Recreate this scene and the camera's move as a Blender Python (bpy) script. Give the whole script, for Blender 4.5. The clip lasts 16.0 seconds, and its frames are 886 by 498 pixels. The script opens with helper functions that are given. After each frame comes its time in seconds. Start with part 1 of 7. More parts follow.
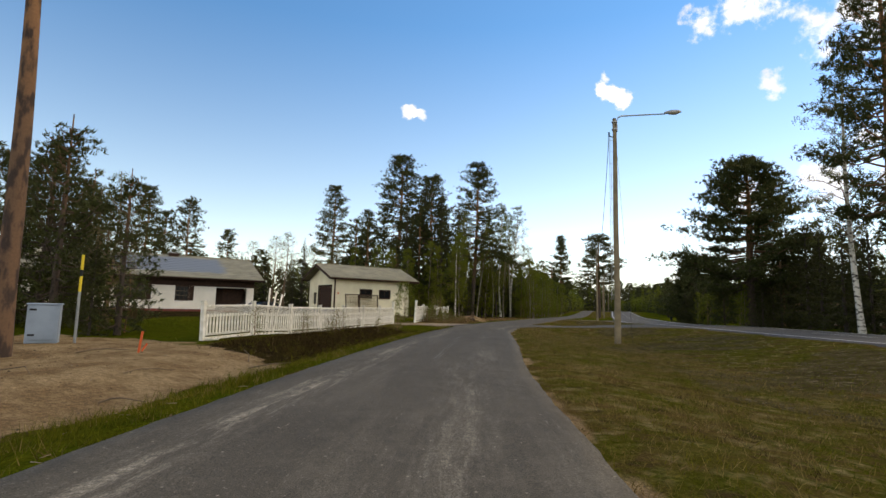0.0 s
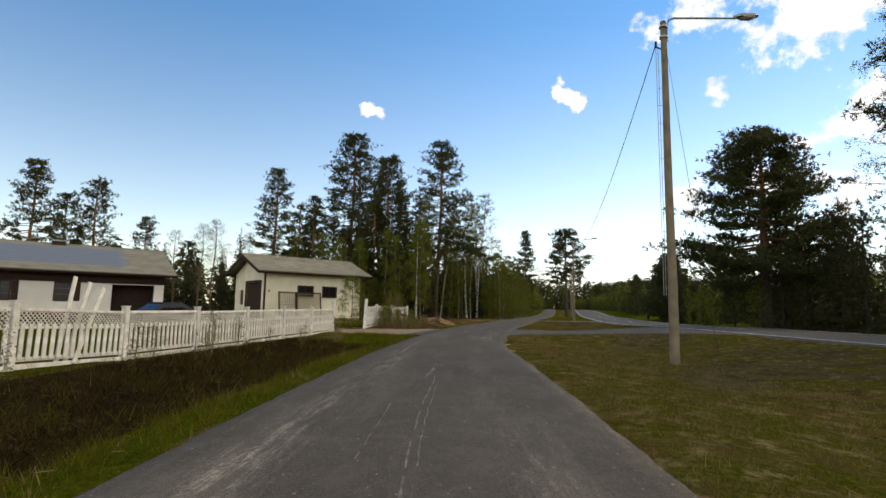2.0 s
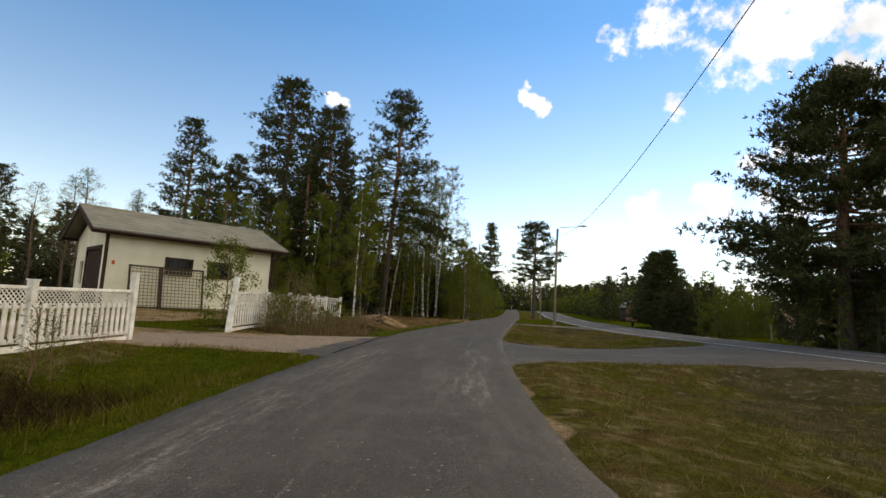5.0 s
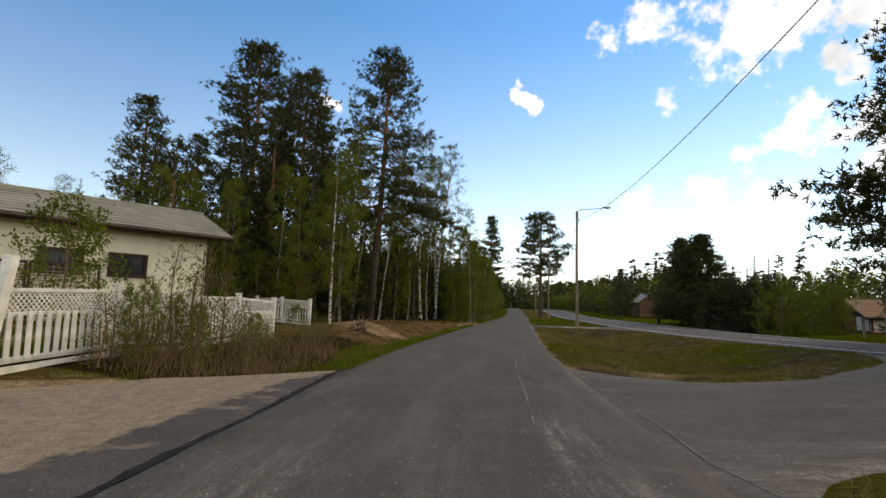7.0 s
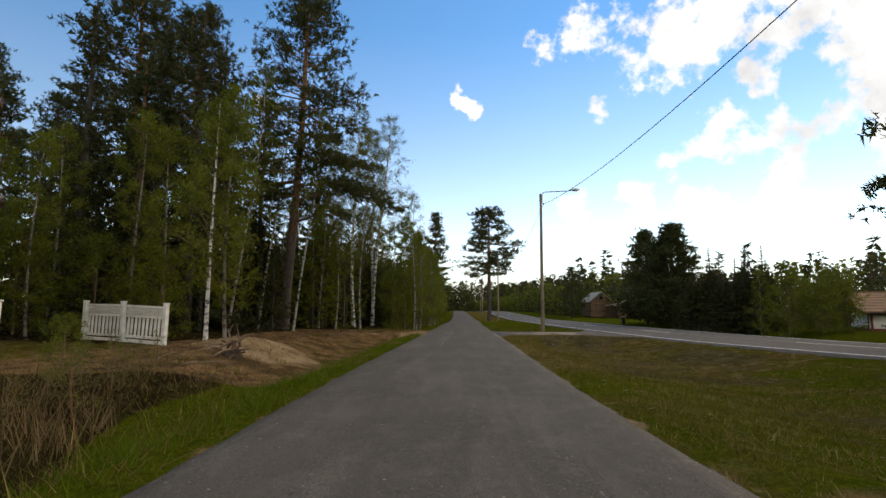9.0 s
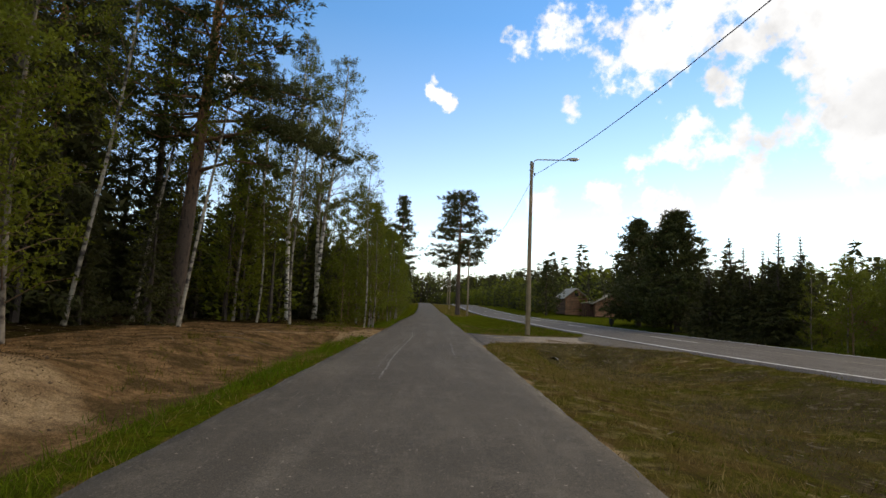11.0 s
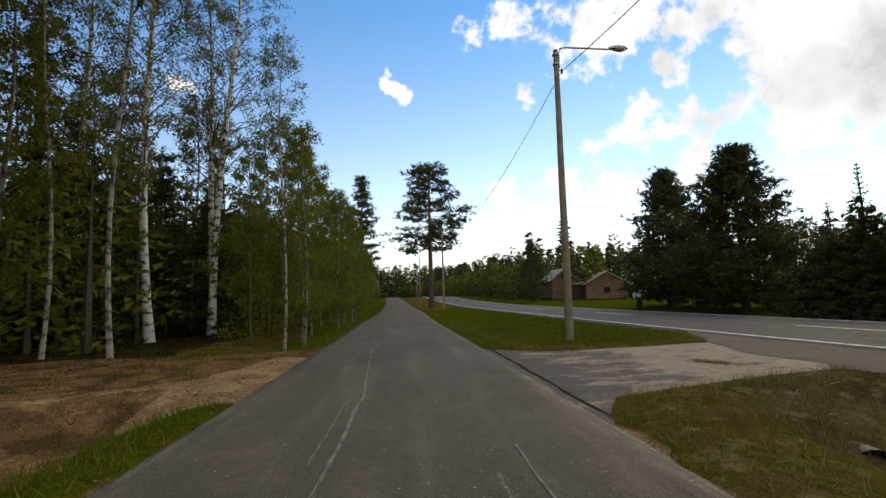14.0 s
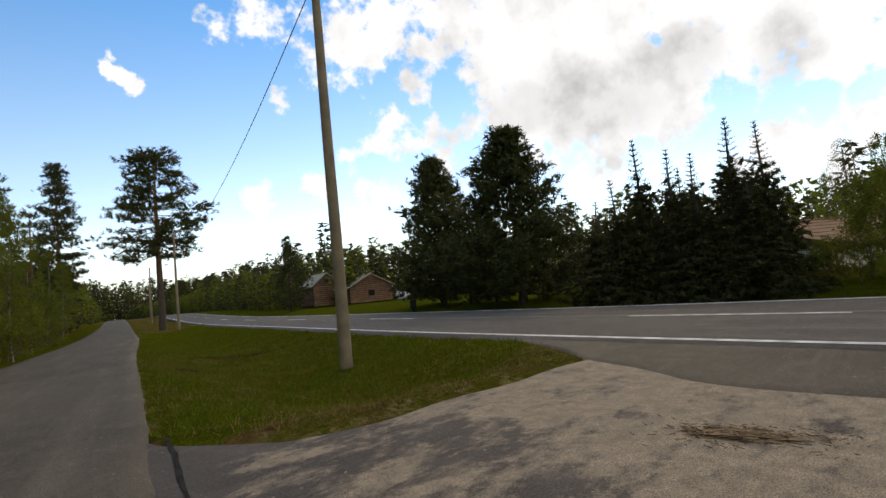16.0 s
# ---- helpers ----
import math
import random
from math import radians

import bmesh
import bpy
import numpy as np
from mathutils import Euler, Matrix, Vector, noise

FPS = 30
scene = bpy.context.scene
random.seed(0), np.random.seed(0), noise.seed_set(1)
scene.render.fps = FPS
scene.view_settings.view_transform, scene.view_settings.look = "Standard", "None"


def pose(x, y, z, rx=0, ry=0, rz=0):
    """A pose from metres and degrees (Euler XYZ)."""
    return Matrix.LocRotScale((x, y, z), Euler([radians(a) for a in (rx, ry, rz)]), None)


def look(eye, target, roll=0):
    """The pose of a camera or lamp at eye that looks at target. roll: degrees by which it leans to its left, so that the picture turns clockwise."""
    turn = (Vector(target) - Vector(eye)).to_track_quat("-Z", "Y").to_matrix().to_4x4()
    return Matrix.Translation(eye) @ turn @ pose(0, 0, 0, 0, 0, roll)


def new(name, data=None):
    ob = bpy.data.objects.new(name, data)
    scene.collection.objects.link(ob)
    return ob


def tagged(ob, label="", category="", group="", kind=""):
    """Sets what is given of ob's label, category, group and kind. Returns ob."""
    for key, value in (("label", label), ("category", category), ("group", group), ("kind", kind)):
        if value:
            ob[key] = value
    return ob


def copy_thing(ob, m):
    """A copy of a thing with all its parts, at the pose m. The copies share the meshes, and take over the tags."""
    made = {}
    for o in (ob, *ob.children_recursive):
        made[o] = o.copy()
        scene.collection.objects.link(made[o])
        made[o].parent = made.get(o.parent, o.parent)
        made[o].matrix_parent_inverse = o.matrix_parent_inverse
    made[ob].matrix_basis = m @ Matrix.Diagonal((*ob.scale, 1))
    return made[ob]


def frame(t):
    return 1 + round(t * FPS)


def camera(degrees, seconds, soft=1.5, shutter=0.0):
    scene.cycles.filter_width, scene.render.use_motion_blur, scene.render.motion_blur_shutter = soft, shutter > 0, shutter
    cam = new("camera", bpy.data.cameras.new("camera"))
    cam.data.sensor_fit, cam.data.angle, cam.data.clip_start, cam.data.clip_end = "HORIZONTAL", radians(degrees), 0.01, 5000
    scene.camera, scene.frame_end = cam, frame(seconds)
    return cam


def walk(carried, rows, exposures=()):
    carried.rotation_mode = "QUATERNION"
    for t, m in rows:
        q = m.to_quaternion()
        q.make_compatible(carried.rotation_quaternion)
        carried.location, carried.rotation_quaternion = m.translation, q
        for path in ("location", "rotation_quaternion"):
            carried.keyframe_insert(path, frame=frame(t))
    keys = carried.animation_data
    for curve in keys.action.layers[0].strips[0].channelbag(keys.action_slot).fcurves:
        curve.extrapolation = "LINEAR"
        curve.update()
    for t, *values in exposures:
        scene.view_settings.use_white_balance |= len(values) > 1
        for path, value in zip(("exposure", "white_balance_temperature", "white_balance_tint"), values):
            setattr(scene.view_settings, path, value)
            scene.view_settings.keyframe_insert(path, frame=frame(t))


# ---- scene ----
cam = camera(81.6, 16.0, soft=1.5)
PATH = [
    (0, (0.971, -4.504, 0.899), (0.899, -2.519, 1.13), 1.3),
    (0.5, (0.814, -2.585, 0.932), (0.731, -0.6, 1.163), 1.8),
    (1, (0.697, -0.609, 0.951), (0.616, 1.377, 1.181), 1.6),
    (1.5, (0.65, 1.233, 0.971), (0.656, 3.22, 1.2), 0.4),
    (2, (0.687, 3.208, 0.982), (0.777, 5.193, 1.213), 0.9),
    (2.5, (0.719, 5.088, 0.985), (0.83, 7.072, 1.214), 1.2),
    (3, (0.809, 6.978, 0.97), (0.97, 8.959, 1.196), 0.2),
    (3.1, (0.827, 7.325, 0.975), (1.014, 9.303, 1.207), 0.6),
    (3.2, (0.866, 7.69, 0.977), (1.091, 9.665, 1.198), -0.5),
    (5.3, (1.832, 15.43, 0.92), (2.081, 17.402, 1.144), 3.6),
    (5.5, (1.907, 16.174, 0.918), (2.153, 18.146, 1.139), 3.1),
    (6, (2.072, 17.908, 0.921), (2.315, 19.881, 1.141), 2.9),
    (6.5, (2.243, 19.644, 0.922), (2.477, 21.617, 1.145), 2.9),
    (7, (2.387, 21.419, 0.929), (2.649, 23.389, 1.156), 1.7),
    (7.5, (2.565, 23.248, 0.937), (2.862, 25.212, 1.171), 1.4),
    (8, (2.892, 25.009, 0.927), (3.259, 26.961, 1.166), 0.4),
    (8.5, (3.185, 26.774, 0.945), (3.582, 28.72, 1.183), 0.9),
    (9, (3.575, 28.418, 0.955), (4.058, 30.343, 1.199), 0.4),
    (9.5, (4.084, 30.042, 0.96), (4.646, 31.947, 1.193), 0.4),
    (9.7, (4.276, 30.657, 0.974), (4.863, 32.555, 1.202), 1.1),
    (11.8, (6.26, 37.684, 1.051), (6.834, 39.588, 1.261), 3.4),
    (12, (6.433, 38.349, 1.039), (6.986, 40.26, 1.244), 3.2),
    (12.5, (6.788, 40.024, 1.068), (7.339, 41.936, 1.271), 2.6),
    (13, (7.259, 41.735, 1.055), (7.815, 43.646, 1.25), 1.0),
    (13.5, (7.801, 43.508, 1.017), (8.411, 45.403, 1.206), -0.2),
    (14, (8.377, 45.111, 0.982), (9.11, 46.963, 1.17), -1.6),
    (14.5, (8.977, 46.542, 0.969), (9.881, 48.317, 1.147), -3.0),
    (15, (9.678, 47.739, 0.968), (10.778, 49.401, 1.137), -3.7),
    (15.5, (10.503, 48.884, 0.964), (11.775, 50.419, 1.124), -4.3),
    (16, (11.317, 49.702, 0.945), (12.8, 51.036, 1.099), -5.8),
]
walk(cam, [(t, look(eye, at, roll)) for t, eye, at, roll in PATH], [(0.0, 0.15, 8700, 10), (2.0, 0.1, 8700, 10), (5.5, 0.1, 8600, 10), (9.0, 0.06, 8500, 10), (12.5, 0.04, 8500, 10), (16.0, -0.02, 8500, 10)])

# ---------------------------------------------------------------- world and sun
SUN_AZ, SUN_EL = radians(62), radians(38)   # azimuth from +y towards +x
SUN_DIR = Vector((math.sin(SUN_AZ) * math.cos(SUN_EL), math.cos(SUN_AZ) * math.cos(SUN_EL), math.sin(SUN_EL)))
SKY = 0.15


def build_world():
    w = bpy.data.worlds.new("sky")
    scene.world = w
    w.use_nodes = True
    nt = w.node_tree
    nt.nodes.clear()
    N, L = nt.nodes.new, nt.links.new
    out = N("ShaderNodeOutputWorld")
    bg = N("ShaderNodeBackground")
    sky = N("ShaderNodeTexSky")
    sky.sky_type = "NISHITA"
    sky.sun_disc = False
    sky.sun_elevation, sky.sun_rotation = SUN_EL, SUN_AZ
    sky.air_density, sky.dust_density, sky.ozone_density = 1.0, 0.0, 3.0
    bg.inputs[1].default_value = SKY
    co = N("ShaderNodeTexCoord")
    sep = N("ShaderNodeSeparateXYZ")
    L(co.outputs["Generated"], sep.inputs[0])

    def math_node(op, a, b=None, clamp=False):
        n = N("ShaderNodeMath")
        n.operation, n.use_clamp = op, clamp
        for k, v in enumerate((a, b)):
            if v is None:
                continue
            if isinstance(v, (int, float)):
                n.inputs[k].default_value = v
            else:
                L(v, n.inputs[k])
        return n.outputs[0]

    big, small, warp = N("ShaderNodeTexNoise"), N("ShaderNodeTexNoise"), N("ShaderNodeTexNoise")
    for n, scale, detail in ((big, 25.0, 12.0), (small, 9.0, 8.0), (warp, 12.0, 8.0)):
        n.inputs["Scale"].default_value, n.inputs["Detail"].default_value = scale, detail
        n.inputs["Roughness"].default_value = 0.6
        L(co.outputs["Generated"], n.inputs["Vector"])
    # ragged outlines: the direction is pushed about by noise before it meets a cloud
    push, bent_dir = N("ShaderNodeVectorMath"), N("ShaderNodeVectorMath")
    push.operation, bent_dir.operation = "SUBTRACT", "MULTIPLY_ADD"
    L(warp.outputs["Color"], push.inputs[0])
    push.inputs[1].default_value = (0.5, 0.5, 0.5)
    L(push.outputs[0], bent_dir.inputs[0])
    bent_dir.inputs[1].default_value = (0.07, 0.07, 0.07)
    L(co.outputs["Generated"], bent_dir.inputs[2])
    unit_dir = N("ShaderNodeVectorMath")
    unit_dir.operation = "NORMALIZE"
    L(bent_dir.outputs[0], unit_dir.inputs[0])

    def heap(rows, wide):
        """The sum of soft spots round the given directions."""
        total = None
        for az, el, size in rows:
            dot = N("ShaderNodeVectorMath")
            dot.operation = "DOT_PRODUCT"
            L(unit_dir.outputs[0], dot.inputs[0])
            a, e = radians(az), radians(el)
            dot.inputs[1].default_value = (math.sin(a) * math.cos(e), math.cos(a) * math.cos(e), math.sin(e))
            mr = N("ShaderNodeMapRange")
            mr.inputs["From Min"].default_value = math.cos(radians(size * wide))
            mr.inputs["From Max"].default_value = math.cos(radians(size * 0.25))
            L(dot.outputs["Value"], mr.inputs["Value"])
            total = mr.outputs[0] if total is None else math_node("ADD", total, mr.outputs[0])
        return total

    total = math_node("SUBTRACT", heap(CLOUDS + CLOUD_BANK, 1.3), math_node("MULTIPLY", heap(CLOUD_GAPS, 1.3), 0.75))
    total = math_node("MINIMUM", total, 2.2)
    low = N("ShaderNodeMapRange")      # bright haze along the horizon on the sun's side
    low.interpolation_type = "SMOOTHSTEP"
    low.inputs["From Min"].default_value, low.inputs["From Max"].default_value = 0.17, 0.03
    L(sep.outputs[2], low.inputs["Value"])
    east = N("ShaderNodeMapRange")
    east.inputs["From Min"].default_value, east.inputs["From Max"].default_value = -0.3, 0.45
    east.inputs["To Min"].default_value = 0.3
    L(sep.outputs[0], east.inputs["Value"])
    haze = math_node("MULTIPLY", low.outputs[0], math_node("MULTIPLY", east.outputs[0], 0.66))
    rough = math_node("MULTIPLY", math_node("SUBTRACT", big.outputs["Fac"], 0.5), 4.2)
    dens = math_node("ADD", rough, total)
    mask = N("ShaderNodeMapRange")
    mask.interpolation_type = "SMOOTHSTEP"
    mask.inputs["From Min"].default_value, mask.inputs["From Max"].default_value = 0.3, 1.15
    L(dens, mask.inputs["Value"])
    near = N("ShaderNodeMapRange")     # no stray cloud away from the banks
    near.inputs["From Max"].default_value = 0.22
    L(total, near.inputs["Value"])
    seen = math_node("MAXIMUM", math_node("MULTIPLY", mask.outputs[0], near.outputs[0]), haze)
    # unseen broken cumulus added behind the view, as fill light for the shaded walls
    field, rest, broken = N("ShaderNodeTexNoise"), N("ShaderNodeMapRange"), N("ShaderNodeMapRange")
    field.inputs["Scale"].default_value, field.inputs["Detail"].default_value = 2.6, 9.0
    L(co.outputs["Generated"], field.inputs["Vector"])
    rest.inputs["From Min"].default_value, rest.inputs["From Max"].default_value = 0.05, -0.2
    L(sep.outputs[1], rest.inputs["Value"])
    broken.interpolation_type = "SMOOTHSTEP"
    broken.inputs["From Min"].default_value, broken.inputs["From Max"].default_value = 0.42, 0.54
    L(field.outputs["Fac"], broken.inputs["Value"])
    back = math_node("MULTIPLY", rest.outputs[0], broken.outputs[0])
    cover = math_node("MAXIMUM", seen, back)
    # grey undersides where the cloud is thick
    thick = N("ShaderNodeMapRange")
    thick.inputs["From Min"].default_value, thick.inputs["From Max"].default_value = 0.46, 0.74
    thick.inputs["To Min"].default_value, thick.inputs["To Max"].default_value = 1.06, 0.72
    L(small.outputs["Fac"], thick.inputs["Value"])
    grey = math_node("SUBTRACT", 1.0, math_node("MULTIPLY", math_node("MINIMUM", heap(CLOUD_SHADE, 1.7), 1.0), math_node("MULTIPLY", small.outputs["Fac"], 0.5)))
    # the added clouds behind are made up to 45 % brighter
    lit = math_node("MULTIPLY_ADD", back, 0.45)
    lit.node.inputs[2].default_value = 1.0
    cloud = N("ShaderNodeVectorMath")
    cloud.operation = "SCALE"
    cloud.inputs[0].default_value = CLOUD_RGB
    L(math_node("MULTIPLY", math_node("MULTIPLY", thick.outputs[0], grey), lit), cloud.inputs["Scale"])
    deep = N("ShaderNodeHueSaturation")
    deep.inputs["Hue"].default_value, deep.inputs["Value"].default_value = 0.503, 1.48
    rich = N("ShaderNodeMapRange")     # paler towards the horizon, deeper overhead
    rich.inputs["From Min"].default_value, rich.inputs["From Max"].default_value = 0.08, 0.5
    rich.inputs["To Min"].default_value, rich.inputs["To Max"].default_value = 0.95, 1.27
    L(sep.outputs[2], rich.inputs["Value"])
    L(rich.outputs[0], deep.inputs["Saturation"])
    L(sky.outputs[0], deep.inputs["Color"])
    mix = N("ShaderNodeMix")
    mix.data_type = "RGBA"
    L(cover, mix.inputs["Factor"])
    L(deep.outputs[0], mix.inputs["A"])
    L(cloud.outputs[0], mix.inputs["B"])
    L(mix.outputs["Result"], bg.inputs[0])
    L(bg.outputs[0], out.inputs[0])


CLOUD_RGB = (6.1, 6.95, 8.6)
CLOUDS = [  # azimuth, height and radius in degrees
    (-6.4, 21.3, 0.7), (-5.4, 20.9, 0.55), (15.6, 23.2, 0.6), (16.5, 22.8, 0.9), (17.3, 22.3, 0.8), (18.1, 22.0, 0.8), (18.9, 21.6, 0.6), (16.0, 24.2, 0.5),
    (31.6, 21.4, 1.3), (25.5, 27.9, 1.9), (31.4, 29.7, 3.1), (38.4, 25.6, 3.9), (41.3, 28.7, 3.9), (63.8, 19.5, 4.5), (49.1, 27.7, 5.5), (56.4, 28.7, 6.2),
    (47.1, 22.1, 1.8), (43.3, 17.3, 2.7), (48.9, 15.7, 3.3),
]
CLOUD_BANK = [  # azimuth, height and radius in degrees
    (39.3, 15.7, 2.1), (57.2, 20.0, 5.0), (62.7, 23.6, 7.3), (72.6, 23.0, 8.7), (82.5, 21.1, 7.4), (91.4, 19.4, 7.0), (71.6, 15.9, 4.8), (65.6, 13.1, 3.6),
    (58.5, 15.4, 3.6), (83.3, 10.7, 3.0), (89.1, 10.4, 2.6), (79.9, 8.8, 2.8), (86.2, 7.0, 3.2), (28.7, 11.2, 2.1), (35.3, 11.5, 2.4), (40.8, 10.5, 2.2),
    (48.5, 11.1, 2.6), (70.0, 38.0, 12.0), (95.0, 34.0, 14.0),
]
CLOUD_GAPS = [(51.7, 22.5, 3.0), (78.3, 14.6, 2.4), (84.6, 13.9, 2.3), (89.4, 13.6, 1.7), (42.7, 26.8, 1.2)]
CLOUD_SHADE = [(63.3, 18.4, 3.3), (69.5, 17.4, 3.2), (57.6, 18.6, 2.2), (76.5, 20.1, 2.2), (83.5, 18.5, 2.0)]
build_world()
sun_data = bpy.data.lights.new("sun", "SUN")
sun_data.energy, sun_data.angle, sun_data.color = 1.6, radians(28), (1.0, 0.86, 0.66)
sun = new("sun", sun_data)
sun.matrix_world = look(SUN_DIR * 60, (0, 0, 0))


# ---------------------------------------------------------------- materials
def material(name, base, rough=0.8, other=None, scale=6.0, fine=60.0, bump=0.2, spread=0.25, metal=0.0, object_random=0.0,
             island_random=0.0, spec=0.2, through_light=0.0):
    """Two scales of noise between base and other, fine grain, bump, and variation by object or by island."""
    m = bpy.data.materials.new(name)
    m.use_nodes = True
    nt = m.node_tree
    N, L = nt.nodes.new, nt.links.new
    b = nt.nodes["Principled BSDF"]
    b.inputs["Roughness"].default_value, b.inputs["Metallic"].default_value = rough, metal
    b.inputs["Specular IOR Level"].default_value = spec
    other = other or tuple(c * (1 - spread) for c in base)
    co = N("ShaderNodeTexCoord")
    n1, n2 = N("ShaderNodeTexNoise"), N("ShaderNodeTexNoise")
    for n, s in ((n1, scale), (n2, fine)):
        n.inputs["Scale"].default_value, n.inputs["Detail"].default_value = s, 5.0
        L(co.outputs["Object"], n.inputs["Vector"])
    mix = N("ShaderNodeMix")
    mix.data_type = "RGBA"
    mix.inputs["A"].default_value, mix.inputs["B"].default_value = (*base, 1), (*other, 1)
    ramp = N("ShaderNodeMapRange")
    ramp.inputs["From Min"].default_value, ramp.inputs["From Max"].default_value = 0.35, 0.65
    L(n1.outputs["Fac"], ramp.inputs["Value"])
    L(ramp.outputs[0], mix.inputs["Factor"])
    hsv = N("ShaderNodeHueSaturation")
    L(mix.outputs["Result"], hsv.inputs["Color"])
    val = N("ShaderNodeMapRange")
    val.inputs["To Min"].default_value, val.inputs["To Max"].default_value = 1 - spread, 1 + spread
    L(n2.outputs["Fac"], val.inputs["Value"])
    value = val.outputs[0]
    for amount, kind, sock in ((object_random, "ShaderNodeObjectInfo", "Random"), (island_random, "ShaderNodeNewGeometry", "Random Per Island")):
        if amount:
            src = N(kind)
            mr = N("ShaderNodeMapRange")
            mr.inputs["To Min"].default_value, mr.inputs["To Max"].default_value = 1 - amount, 1 + amount
            L(src.outputs[sock], mr.inputs["Value"])
            mul = N("ShaderNodeMath")
            mul.operation = "MULTIPLY"
            L(value, mul.inputs[0]), L(mr.outputs[0], mul.inputs[1])
            value = mul.outputs[0]
    L(value, hsv.inputs["Value"])
    L(hsv.outputs[0], b.inputs["Base Color"])
    if bump:
        bp = N("ShaderNodeBump")
        bp.inputs["Strength"].default_value, bp.inputs["Distance"].default_value = bump, 0.01
        L(n2.outputs["Fac"], bp.inputs["Height"])
        L(bp.outputs[0], b.inputs["Normal"])
    if through_light:
        tr = N("ShaderNodeBsdfTranslucent")
        L(hsv.outputs[0], tr.inputs[0])
        sh = N("ShaderNodeMixShader")
        sh.inputs[0].default_value = through_light
        L(b.outputs[0], sh.inputs[1]), L(tr.outputs[0], sh.inputs[2])
        L(sh.outputs[0], nt.nodes["Material Output"].inputs[0])
    return m


WHITE_PAINT = material("white_paint", (0.74, 0.7, 0.62), 0.7, (0.52, 0.48, 0.38), 5, 60, 0.15, 0.1, object_random=0.1)
CREAM_RENDER = material("cream_render", (0.78, 0.7, 0.49), 0.9, (0.7, 0.61, 0.42), 1.2, 140, 0.35, 0.06)
WHITE_BRICK = material("white_brick", (0.84, 0.76, 0.63), 0.85, (0.74, 0.66, 0.53), 1.0, 60, 0.3, 0.08)
DARK_WOOD = material("dark_brown_wood", (0.055, 0.028, 0.017), 0.8, (0.035, 0.019, 0.012), 5, 50, 0.3, 0.2)
ROOF_GREY = material("grey_roof", (0.26, 0.235, 0.165), 0.75, (0.19, 0.175, 0.125), 1.2, 40, 0.3, 0.18, object_random=0.1)
GLASS_DARK = material("window_glass", (0.012, 0.012, 0.012), 0.08, None, 2, 20, 0.0, 0.1, spec=0.35)


def bluish_roof():
    """Grey roofing whose street slope turns bluish over a long stretch."""
    m = material("bluish_house_roof", (0.26, 0.235, 0.165), 0.7, (0.19, 0.175, 0.125), 1.2, 40, 0.3, 0.18, object_random=0.08)
    nt = m.node_tree
    N, L = nt.nodes.new, nt.links.new
    b = nt.nodes["Principled BSDF"]
    old = b.inputs["Base Color"].links[0].from_socket
    co, sep, ns = N("ShaderNodeTexCoord"), N("ShaderNodeSeparateXYZ"), N("ShaderNodeTexNoise")
    ns.inputs["Scale"].default_value, ns.inputs["Detail"].default_value = 1.6, 6.0
    add = N("ShaderNodeVectorMath")
    add.operation = "MULTIPLY_ADD"
    L(co.outputs["Object"], ns.inputs["Vector"])
    L(ns.outputs["Color"], add.inputs[0])
    add.inputs[1].default_value = (1.2, 0.9, 0.0)
    L(co.outputs["Object"], add.inputs[2])
    L(add.outputs[0], sep.inputs[0])
    f = None
    for k, lo, hi in ((0, -10.9, -10.2), (0, -1.9, -2.6), (1, 1.5, 1.9), (1, 5.6, 5.2)):
        mr = N("ShaderNodeMapRange")
        mr.inputs["From Min"].default_value, mr.inputs["From Max"].default_value = lo, hi
        L(sep.outputs[k], mr.inputs["Value"])
        if f is None:
            f = mr.outputs[0]
        else:
            mu = N("ShaderNodeMath")
            mu.operation = "MULTIPLY"
            L(f, mu.inputs[0]), L(mr.outputs[0], mu.inputs[1])
            f = mu.outputs[0]
    mix = N("ShaderNodeMix")
    mix.data_type = "RGBA"
    L(f, mix.inputs["Factor"])
    L(old, mix.inputs["A"])
    mix.inputs["B"].default_value = (0.15, 0.172, 0.2, 1)
    L(mix.outputs["Result"], b.inputs["Base Color"])
    return m


HOUSE_ROOF = bluish_roof()
POLE_WOOD = material("weathered_pole", (0.235, 0.18, 0.11), 0.9, (0.16, 0.125, 0.08), 3, 45, 0.5, 0.2)
METAL_GREY = material("galvanised_metal", (0.32, 0.32, 0.31), 0.45, None, 5, 60, 0.1, 0.15, metal=0.6)
LAMP_GLASS = material("lamp_cover", (0.5, 0.45, 0.34), 0.35, None, 6, 60, 0.0, 0.1)
CABLE = material("black_cable", (0.012, 0.012, 0.013), 0.6, None, 4, 40, 0.0, 0.1)
ROAD_PAINT = material("road_paint", (0.62, 0.61, 0.58), 0.7, (0.3, 0.3, 0.29), 4, 30, 0.2, 0.15)
WORN_PAINT = material("worn_yellowish_paint", (0.3, 0.27, 0.2), 0.85, (0.12, 0.11, 0.095), 5, 30, 0.2, 0.2)
OLD_LOG = material("weathered_red_log", (0.225, 0.115, 0.065), 0.85, (0.13, 0.078, 0.046), 2, 30, 0.5, 0.25, object_random=0.2)
RED_WALL = material("red_ochre_board", (0.19, 0.045, 0.03), 0.8, (0.13, 0.04, 0.03), 2, 40, 0.3, 0.2)
BROWN_ROOF = material("brown_roof", (0.215, 0.12, 0.062), 0.95, (0.16, 0.09, 0.05), 2, 40, 0.3, 0.2)
BARN_ROOF = material("weathered_board_roof", (0.33, 0.3, 0.235), 0.9, (0.21, 0.19, 0.14), 2, 40, 0.4, 0.2)
